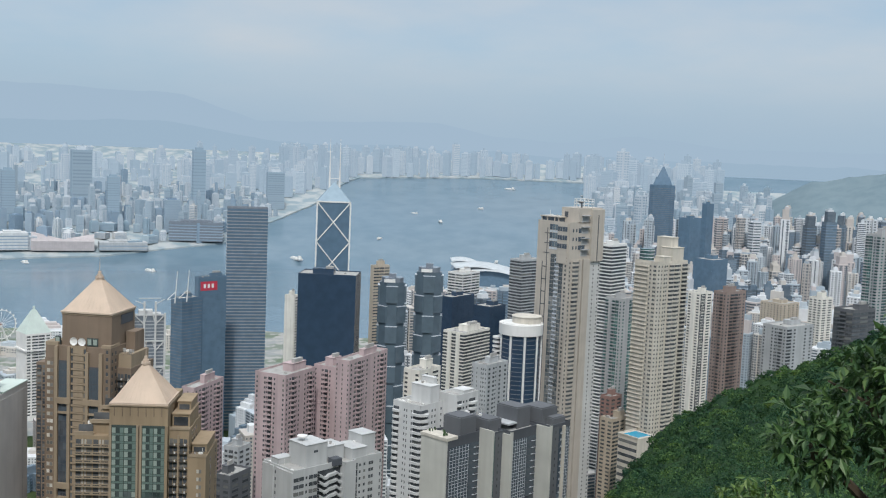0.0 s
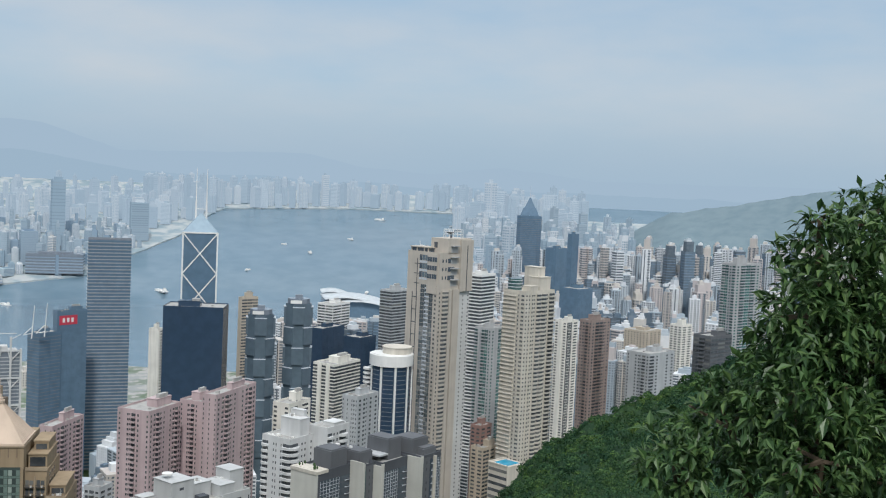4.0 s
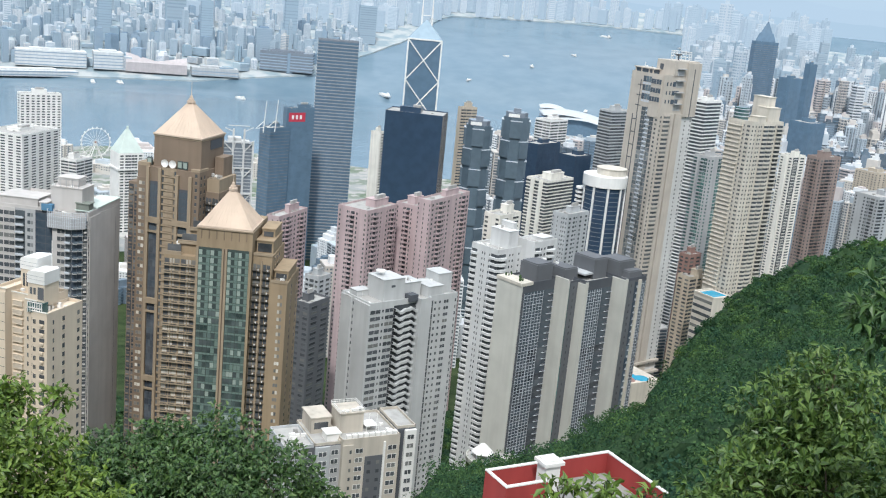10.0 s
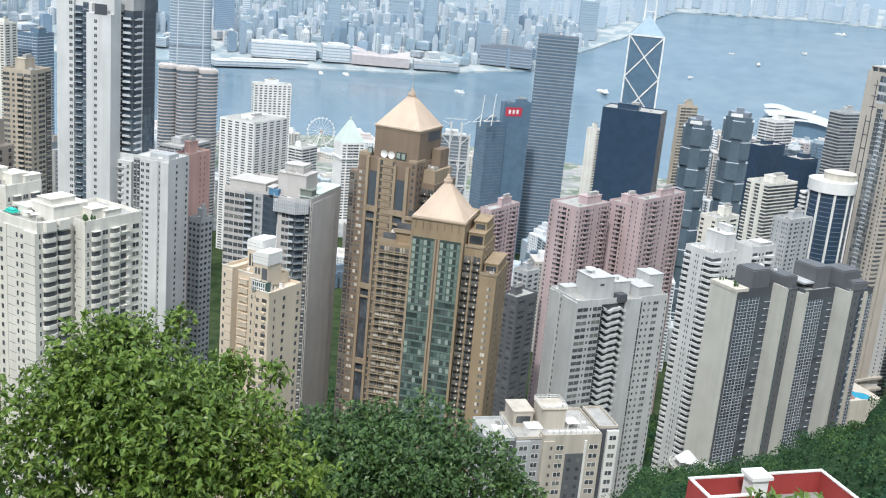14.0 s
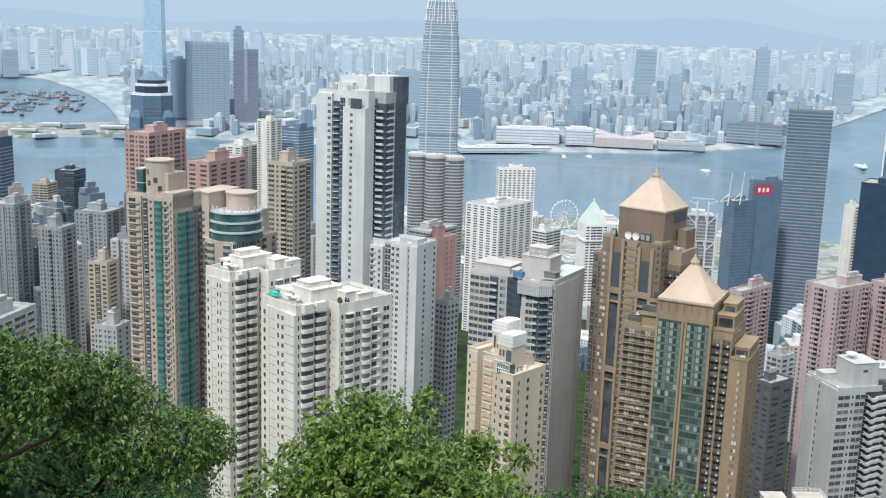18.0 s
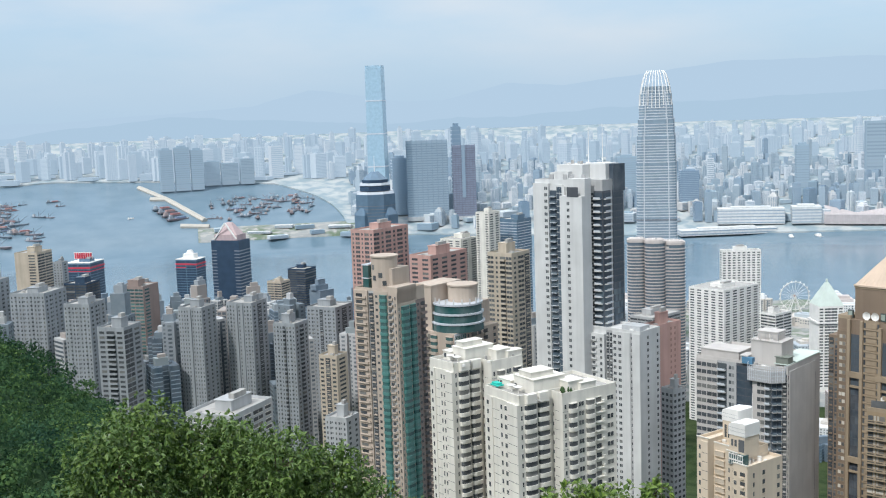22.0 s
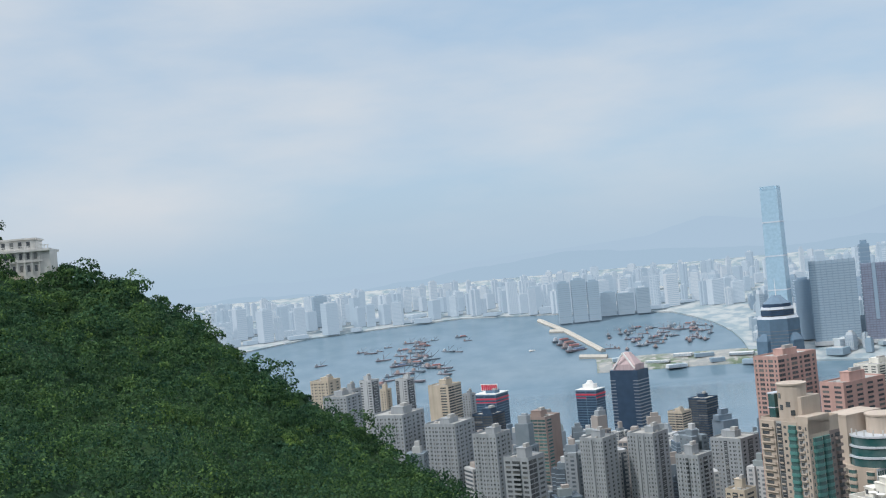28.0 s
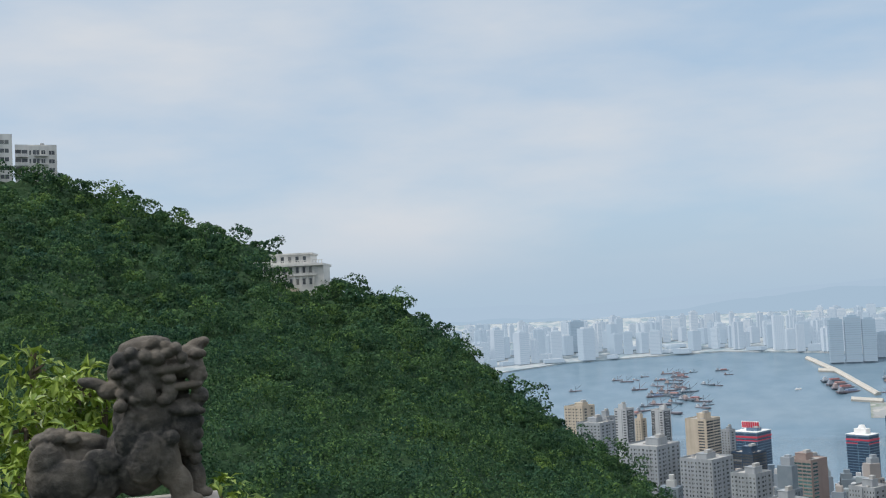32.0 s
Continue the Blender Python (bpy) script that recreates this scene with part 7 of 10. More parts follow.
def framed_tower():
    """White steel-framed tower with hanging trusses and roof cranes."""
    x, y = polar(43.25, 1330)
    t = thing("office_tower", "white steel-framed office tower with hanging trusses", "office tower", x, y, 4, -40)
    Pieces().box(-17, 17, -12, 14, 0, 166).part("glass_core", [GREYGLASS], t)
    for u in (-18, -6, 7, 18):
        Pieces().box(u - 1.1, u + 1.1, -14, -11.6, 0, 184 if abs(u) < 10 else 170).part("column", [METALPALE], t)
    for z in (168, 136, 104, 72, 40):
        for a, c in (((-18, z), (-6, z - 12)), ((18, z), (7, z - 12)), ((-6, z - 12), (-3, z)), ((7, z - 12), (4, z))):
            Pieces().tube((a[0], -13, a[1]), (c[0], -13, c[1]), 0.8, n=4).part("truss", [METALPALE], t)
        Pieces().box(-19, 19, -13.8, -12.4, z - 0.8, z + 0.8).part("truss_beam", [METALPALE], t)
    for k in range(38):
        Pieces().box(-17.2, 17.2, -12.3, -11.9, 4 + 4.2 * k, 5.1 + 4.2 * k).part("floor_band", [PALEGREY], t)
    for u0, u1, z in ((-12, 4, 172), (2, 14, 168)):
        Pieces().box(u0, u1, -6, 8, 166, z).part("roof_storey", [METALPALE], t)
    Pieces().tube((-6, -8, 180), (-16, -8, 184), 0.6, n=4).tube((7, -8, 180), (18, -8, 186), 0.6, n=4).tube((-12, 0, 186), (14, 0, 186), 0.6, n=4).part("roof_crane", [METALPALE], t)


framed_tower()
for az, r, z, legs in ((44.55, 1290, 196, 6), (45.15, 1290, 198, 7)):
    x, y = polar(az, r)
    mast = thing("roof_mast", "white braced mast on an office roof", "mast", x, y, z - 6, -45)
    Pieces().tube((0, 0, 0), (2.5, 0, 38), 0.7, 0.35, n=5).part("pole", [METALWHITE], mast)
    Pieces().tube((-9, 0, 4), (0.9, 0, 14), 0.5, n=4).tube((-9, 0, 4), (0.4, 0, 6), 0.4, n=4).part("brace", [METALWHITE], mast)


def spire_tower():
    x, y = polar(70.0, 2560)
    t = thing("office_tower", "dark glass tower with pyramid top and gilded spire", "office tower", x, y, 4, -70)
    Pieces().prism([(-29, -18), (-20, -26), (20, -26), (29, -18), (8, 22), (-8, 22)], 0, 312).part("shaft", [BLUEGLASS], t)
    q = Pieces()
    for k in range(70):
        q.prism([(-29.3, -18), (-20, -26.4), (20, -26.4), (29.3, -18), (8, 22.4), (-8, 22.4)], 4.4 * k, 4.4 * k + 1.0)
    tagged(q.part("floor_banding", [GREYGLASS], t), kind="stuff")
    Pieces().prism([(-22, -18), (22, -18), (6, 14), (-6, 14)], 312, 330, 0, 0.7).prism([(-13, -10), (13, -10), (4, 8), (-4, 8)], 330, 356, 0, 0.08).part("pyramid_top", [BLUEGLASS], t)
    Pieces().tube((0, -3, 354), (0, -3, 384), 0.9, 0.2).part("spire", [STEEL], t, "thin spire")


spire_tower()


WINGROOF = render_wall("aluminium_roof", (0.50, 0.53, 0.55), 0.15, 0.4)


def convention_hall():
    x, y = polar(60.7, 2960)
    t = thing("convention_hall", "convention hall with layered wing-shaped white roofs", "convention hall", x, y, 4, -60.6)
    Pieces().box(-84, 84, -34, 70, 0, 44).part("glass_hall", [BLUEGLASS], t, "blue glazed hall walls")
    for i, (w, d, z, ox, oy, lift) in enumerate(((176, 100, 74, 2, 10, 26), (130, 60, 62, 34, -16, 16), (80, 44, 84, -48, 20, 20))):
        verts, faces, nx, ny = [], [], 22, 10
        for b_ in range(2):
            for j in range(ny + 1):
                for k in range(nx + 1):
                    u, v = k / nx * 2 - 1, j / ny * 2 - 1
                    verts.append((ox + u * w / 2 * (1 - 0.18 * v * v), oy + v * d / 2, z - 10 + lift * (-0.4 * u * u - 0.2 * u - 0.35 * v * v) - b_ * 2.0))
        n = nx + 1
        for b_ in range(2):
            o = b_ * n * (ny + 1)
            faces += [(o + j * n + k, o + j * n + k + 1, o + (j + 1) * n + k + 1, o + (j + 1) * n + k) for j in range(ny) for k in range(nx)]
        edge = [k for k in range(nx)] 
        faces += [(k, k + n * (ny + 1), k + 1 + n * (ny + 1), k + 1) for k in edge]
        me = bpy.data.meshes.new("roof_wing")
        me.from_pydata(verts, [], faces)
        me.polygons.foreach_set("use_smooth", [True] * len(faces))
        me.materials.append(WINGROOF)
        ob = new("roof_wing", me)
        ob.parent = t
        tagged(ob, "curved white metal roof wing")


convention_hall()


def ferris_wheel():
    x, y = polar(36.09, 2050)
    t = thing("ferris_wheel", "white ferris wheel with closed cabins by the water", "ferris wheel", x, y, 5, -20)
    R, hub = 26, 31
    rim = Pieces()
    for k in range(42):
        a, e = 2 * math.pi * k / 42, 2 * math.pi * (k + 1) / 42
        for yy in (-1.5, 1.5):
            rim.tube((R * math.cos(a), yy, hub + R * math.sin(a)), (R * math.cos(e), yy, hub + R * math.sin(e)), 0.5, n=4)
    rim.part("rim", [METALWHITE], t)
    for k in range(21):
        a = 2 * math.pi * k / 21
        Pieces().tube((0, 0, hub), (R * math.cos(a), 0, hub + R * math.sin(a)), 0.28, n=4).part("spoke", [METALWHITE], t)
        c = (R * 1.05 * math.cos(a), hub + R * 1.05 * math.sin(a))
        Pieces().prism(disc(1.2, 8, c[0], 0), c[1] - 1.4, c[1] + 1.2).part("cabin", [METALWHITE], t)
    ob = Pieces().tube((0, -3, hub), (0, 3, hub), 2.2, n=14).part("hub", [REDTILE], t)
    for u, v in ((-12, -6), (12, -6), (-12, 6), (12, 6)):
        Pieces().tube((u, v, 0), (0, v * 0.5, hub), 0.9, 0.6, n=6).part("leg", [METALWHITE], t)


ferris_wheel()


def hat_block(label, az, r, w, top, tip, mat):
    x, y = polar(az, r)
    t = thing("office_building", label, "office building", x, y, 5, -az + 20)
    Pieces().box(-w / 2, w / 2, -w / 2, w / 2, 0, top).box(-w / 2 - 2, w / 2 + 2, -w / 2 - 2, w / 2 + 2, top * 0.8, top * 0.82).part("wall", [METALWHITE], t)
    clad(t, w, w, 4, top - 2, "wWWw", "wWWw", 4, [METALWHITE, PANE, METALWHITE], 30)
    Pieces().prism([(-w / 2, -w / 2), (w / 2, -w / 2), (w / 2, w / 2), (-w / 2, w / 2)], top, tip, 0, 0.14).part("pyramid_roof", [mat], t, "pale green pyramid roof")
    Pieces().prism(disc(1.6, 8), tip, tip + 5).part("lantern", [mat], t)


hat_block("white office building with a pale green pyramid roof", 37.64, 1500, 34, 116, 145, PALEGREEN)


def terrace_slab():
    """Grey slab with a blank jointed end wall, glazed balconies and a railed rounded roof terrace."""
    ring = [(-40, 0), (-13, 0), (-13, -4), (-5, -4), (-2, -1), (0, 0), (0, 31), (-40, 31)]
    t, h = massif("apartment_tower", "pale grey apartment slab with blank end wall and roof terrace", (255.1, 354), -60, 285, [(ring, 0, None)], BLANKWALL)
    s = Skin(t, 8)
    m, g = [BLANKWALL, PANE, BLANKWALL], [STEEL, BAYGREY, GREYW]
    s.run(-40, 0, 0, [(9.5, "WW", 0.3, BLANKWALL, m), (8.5, "lq", 0, GREYW, g), (8.5, "D", 0, CHARCOAL, [CHARCOAL, BLUESLATE, CHARCOAL])], 6, h - 1, 3.1, m)
    s.run(-13, -4, 0, [(2.0, ""), (3.4, "W", 0.2, BLANKWALL, m), (2.6, "l", 0, None, g)], 6, h - 5, 3.1, m)
    s.run(-5, -4, 45, [(4.2, "ll", 0, None, [BLUESLATE, BLUESLATE, GREYW])], 6, h - 5, 3.1, m)
    s.run(-2, -1, 26, [(2.2, "x", 0, None, m)], 6, h - 2, 3.1, m)
    s.run(0, 0, 90, [(1.2, "n"), (24.8, "", 0.25, BLANKWALL), (5, "", 0, BLANKWALL)], 6, h - 2, 3.1, m)
    s.close()
    Pieces().box(-0.02, 0.12, 25.9, 26.5, 4, h - 6).part("wall_joint", [CHARCOAL], t, "dark vertical joint in the blank wall")
    deck = [(-16, -2), (-14.5, -5.2), (-4.6, -5.6), (-0.5, -1.6), (-1, 6), (-16, 6)]
    Pieces().prism(deck, h - 5.2, h - 0.6).part("roof_terrace", [GREYW], t)
    rail = Pieces()
    n = len(deck)
    for k in range(n):
        a, c = Vector((*deck[k], h)), Vector((*deck[(k + 1) % n], h))
        q = max(2, int((c - a).length / 0.9))
        for j in range(q):
            b0, b1_ = a.lerp(c, j / q), a.lerp(c, (j + 1) / q)
            rail.tube(tuple(b0 - Vector((0, 0, 5))), tuple(b0 + Vector((0, 0, 1.4))), 0.1, n=4)
            for zz in (-3.8, -2.4, -1.0, 0.4, 1.4):
                rail.tube(tuple(b0 + Vector((0, 0, zz))), tuple(b1_ + Vector((0, 0, zz))), 0.08, n=4)
    rail.part("terrace_railing", [STEEL], t)
    for x0, x1, y0, y1, e in ((-17, -4, 3, 14, 9.5), (-15, -6.5, 5, 12, 13), (-39, -22, 2, 14, 3.6), (-20, -17, -0.5, 6, 3.2)):
        Pieces().box(x0, x1, y0, y1, h, h + e).box(x0 - 0.25, x1 + 0.25, y0 - 0.25, y1 + 0.25, h + e, h + e + 0.4).part("roof_storey", [BLANKWALL], t)
    Pieces().box(-19, -14.5, -1.2, 1, h + 0.4, h + 3).part("tarpaulin", [BLUETARP], t, "blue sheeting round a roof shed")
    clutter(t, -17, -5, 3, 13, h + 9.9, 16, 101)
    clutter(t, -12, -2, -3, 2, h - 0.5, 7, 102)
    frame_ = Pieces()
    for k in range(5):
        frame_.box(-16 + 2.6 * k, -15.8 + 2.6 * k, 3, 3.2, h + 9.9, h + 13).box(-16, -4.4, 3 + 2.4 * k, 3.2 + 2.4 * k, h + 12.8, h + 13)
    frame_.part("roof_frame", [GREYW], t, "open roof framework")
    Pieces().box(-9, 0.3, 8, 31.3, h + 1.2, h + 1.7).box(-6.5, -0.4, 1.5, 7, h + 1.2, h + 1.5).part("roof_edge", [PALEGREEN], t, "pale green roof edge")
    Pieces().box(-6, -0.8, 2, 6.5, h + 1.5, h + 4.0).box(-6.4, -0.4, 1.7, 6.9, h + 4.0, h + 4.3).part("roof_shed", [OLIVE], t, "green-grey roof shed")


BLANKWALL = render_wall("grey_pink_render", (0.53, 0.50, 0.475), 0.12)
BLUETARP = render_wall("blue_sheeting", (0.10, 0.22, 0.34), 0.1)
OLIVE = render_wall("olive_sheeting", (0.20, 0.22, 0.19), 0.2)
terrace_slab()


def twin_heads():
    """Cream tower in stepped wings with two tall heads under white roof tanks."""
    x, y, turn, w, d, top = TWIN
    z0 = raised(x, y)
    h = top - z0
    t = thing("apartment_tower", "cream apartment tower in stepped wings with two white roof tanks", "apartment tower", x, y, z0, turn)
    s = Skin(t, 10)
    m = [CREAMTILE, PANE, CREAMTILE]
    wings = ((-w / 2, -w / 2 + 4.6, -d / 2 - 1, 0.0, [(2.2, "n", 0, CREAMTILE), (2.4, "j", 0.4, CREAMTILE)]),
             (-w / 2 + 4.6, 0.6, -d / 2 + 1.6, -1.5, [(5.2, "v", 0, None, [CREAMTILE, BLIND, CREAMTILE]), (0.9, "")]),
             (0.6, w / 2 - 5.4, -d / 2 + 0.4, -2.5, [(1.8, "n"), (2.3, "a")]),
             (w / 2 - 5.4, w / 2, -d / 2 - 1.6, -5.0, [(1.7, "q"), (3.7, "a")]))
    for u0, u1, y0, zz, spec in wings:
        Pieces().box(u0, u1, y0, d / 2, 0, h + zz).part("wing", [CREAMTILE], t)
        s.run(u0, y0, 0, spec, 6, h + zz - 0.8, 2.95, m)
        parapet(t, rect(u0, u1, y0, d / 2), h + zz, CREAMTILE, 1.0)
        Pieces().box(u0 - 0.15, u1 + 0.15, y0 - 0.15, y0 + 0.2, h + zz + 1.0, h + zz + 1.3).part("coping", [WHITE], t)
    s.run(w / 2, -d / 2 - 1.6, 90, [(6, ".n."), (d - 4.6, "n.n")], 6, h - 6, 2.95, [CREAMTILE, PANE, CREAMTILE])
    s.run(0.6, -d / 2 + 1.6, 90, [(4, "n.")], 6, h - 3, 2.95, m)
    s.close()
    for u, v, e in ((-w / 2 + 7.2, 2.0, 9.5), (w / 2 - 6.0, -3.4, 7.5)):
        Pieces().box(u - 3.0, u + 3.0, v - 3.4, v + 3.4, h - 3, h + e - 3.6).part("head", [CREAMTILE], t)
        for q in (-2.2, -0.9):
            Pieces().box(u + q, u + q + 0.8, v - 3.5, v - 3.3, h + 0.4, h + e - 5).part("window", [PANE], t)
        # solid dark panel, painted as the shade below the tank
        Pieces().box(u + 0.6, u + 2.8, v - 3.46, v - 3.3, h - 1, h + e - 4.6).part("opening", [DARKGREY], t, "dark panel painted as shade under the tank")
        tank = Pieces()
        arc = [(-3.2, 0.0), (-3.2, 2.6), (-2.9, 3.4), (-2.2, 3.8), (2.4, 4.3), (3.2, 4.0), (3.2, 0.0)]
        k = len(tank.v)
        n = len(arc)
        tank.v += [(u + a, v - 3.6, h + e - 3.6 + c) for a, c in arc] + [(u + a, v + 3.6, h + e - 3.6 + c) for a, c in arc]
        tank.f += [tuple(range(n)), tuple(range(2 * n - 1, n - 1, -1))] + [(i, i + n, (i + 1) % n + n, (i + 1) % n) for i in range(n)]
        tank.s += [0] * (n + 2)
        tank.part("water_tank", [METALWHITE], t, "white boxed roof tank")
        for zz in (1.3, 2.4):
            Pieces().box(u - 3.26, u + 3.26, v - 3.66, v - 3.55, h + e - 3.6 + zz, h + e - 3.5 + zz).part("tank_seam", [PALEGREY], t)
    g = Pieces().box(w / 2 - 8, w / 2 - 2.6, -d / 2 - 0.6, -d / 2 - 0.4, h - 3.6, h - 3.2)
    for k in range(7):
        g.box(w / 2 - 8 + 0.85 * k, w / 2 - 7.8 + 0.85 * k, -d / 2 - 0.6, -d / 2 - 0.4, h - 5, h - 1.6)
    g.box(w / 2 - 8, w / 2 - 2.6, -d / 2 - 0.6, -d / 2 - 0.4, h - 1.8, h - 1.5).part("conservatory", [METALWHITE], t, "white glazed roof conservatory")
    Pieces().box(w / 2 - 7.9, w / 2 - 2.7, -d / 2 - 0.4, -d / 2 + 2.4, h - 5, h - 1.7).part("conservatory_glass", [TEALGLASS], t)
    Pieces().tube((w / 2 - 4, -2, h + 7), (w / 2 - 4, -2, h + 17), 0.14, 0.07).part("mast", [METALWHITE], t)
    clutter(t, -9, 0, -5, 4, h - 0.6, 7, 111, METALWHITE)
    clutter(t, w / 2 - 5, w / 2 - 1, -7, 4, h - 5, 6, 112, METALWHITE)


BLIND = varied("pale_blinds", [(0.50, 0.42, 0.33), (0.10, 0.10, 0.10), (0.56, 0.48, 0.38), (0.30, 0.26, 0.22)], 0.5, "island")
twin_heads()

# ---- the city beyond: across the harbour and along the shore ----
# far tower colours with haze painted in: paler and bluer than real walls
HAZE_TONES = [(0.40, 0.49, 0.54), (0.60, 0.64, 0.66), (0.52, 0.56, 0.59), (0.30, 0.40, 0.47), (0.66, 0.65, 0.63), (0.24, 0.33, 0.40), (0.70, 0.71, 0.72), (0.55, 0.54, 0.53)]
PALE = varied("haze_paled_paint", HAZE_TONES)
PALES = varied("haze_paled_paints", HAZE_TONES, by="island")


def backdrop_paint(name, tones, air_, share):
    """Paint of the far towers with the horizon's haze colour mixed in as emission."""
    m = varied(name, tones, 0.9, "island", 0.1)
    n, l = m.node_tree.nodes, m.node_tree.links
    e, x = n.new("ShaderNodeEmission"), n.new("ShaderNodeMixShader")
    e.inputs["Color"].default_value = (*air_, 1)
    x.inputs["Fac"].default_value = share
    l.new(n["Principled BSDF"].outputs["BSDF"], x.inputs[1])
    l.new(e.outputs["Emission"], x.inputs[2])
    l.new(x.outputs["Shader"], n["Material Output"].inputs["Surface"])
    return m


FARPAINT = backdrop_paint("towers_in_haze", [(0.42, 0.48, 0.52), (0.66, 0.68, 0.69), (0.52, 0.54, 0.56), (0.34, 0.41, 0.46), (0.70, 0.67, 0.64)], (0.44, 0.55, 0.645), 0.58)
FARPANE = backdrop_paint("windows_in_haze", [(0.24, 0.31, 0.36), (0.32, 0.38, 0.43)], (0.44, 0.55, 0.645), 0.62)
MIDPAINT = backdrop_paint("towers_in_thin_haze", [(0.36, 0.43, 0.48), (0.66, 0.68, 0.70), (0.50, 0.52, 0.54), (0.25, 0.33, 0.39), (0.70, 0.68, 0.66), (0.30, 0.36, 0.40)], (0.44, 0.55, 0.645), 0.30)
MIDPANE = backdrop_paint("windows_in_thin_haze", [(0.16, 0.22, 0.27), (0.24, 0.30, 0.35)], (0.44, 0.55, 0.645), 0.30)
# eastern paints, their contrast softened by haze put into the colours
EAST_TONES = [(0.58, 0.60, 0.62), (0.70, 0.71, 0.72), (0.50, 0.45, 0.41), (0.54, 0.48, 0.46), (0.36, 0.42, 0.47), (0.58, 0.54, 0.49), (0.71, 0.72, 0.73), (0.45, 0.50, 0.54)]
EASTTONE, EASTTONES = varied("hazy_tower_paint", EAST_TONES), varied("hazy_tower_paints", EAST_TONES, by="island")
WEST_TONES = [(0.28, 0.31, 0.335), (0.42, 0.42, 0.41), (0.20, 0.24, 0.275), (0.34, 0.30, 0.27), (0.50, 0.50, 0.50), (0.30, 0.33, 0.345), (0.15, 0.19, 0.22), (0.24, 0.28, 0.29)]
WESTTONE, WESTTONES = varied("weathered_tower_paint", WEST_TONES), varied("weathered_tower_paints", WEST_TONES, by="island")
DARKPANES = varied("mid_windows", [(0.105, 0.13, 0.155), (0.15, 0.175, 0.20), (0.08, 0.10, 0.12), (0.22, 0.24, 0.26)], 0.25, "island")
DARKTONES = varied("dark_blue_glasses", [(0.07, 0.105, 0.14), (0.11, 0.16, 0.21), (0.15, 0.20, 0.25), (0.09, 0.12, 0.15)], 0.2, "island")
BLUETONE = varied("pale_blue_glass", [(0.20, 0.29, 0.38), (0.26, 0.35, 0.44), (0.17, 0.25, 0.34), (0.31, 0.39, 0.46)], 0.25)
# far waterfront paints: haze greyed into the colour, plus rain streaks
HAZEWHITE = render_wall("hazed_worn_white", (0.60, 0.61, 0.61), 0.15)
HAZEPINK = render_wall("hazed_worn_pink", (0.46, 0.42, 0.42), 0.1)
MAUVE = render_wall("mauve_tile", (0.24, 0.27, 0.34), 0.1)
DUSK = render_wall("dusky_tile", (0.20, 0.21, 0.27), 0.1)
DARKTONE = varied("dark_blue_glass", [(0.07, 0.105, 0.14), (0.11, 0.16, 0.21), (0.15, 0.20, 0.25), (0.09, 0.12, 0.15)], 0.2)
# far panes washed out, haze painted into their colour
DIMPANE = varied("haze_paled_window", [(0.25, 0.33, 0.41), (0.30, 0.38, 0.46), (0.22, 0.30, 0.38)], 0.3)
DARKPANE = varied("mid_window", [(0.105, 0.13, 0.155), (0.15, 0.175, 0.20), (0.08, 0.10, 0.12)], 0.25)


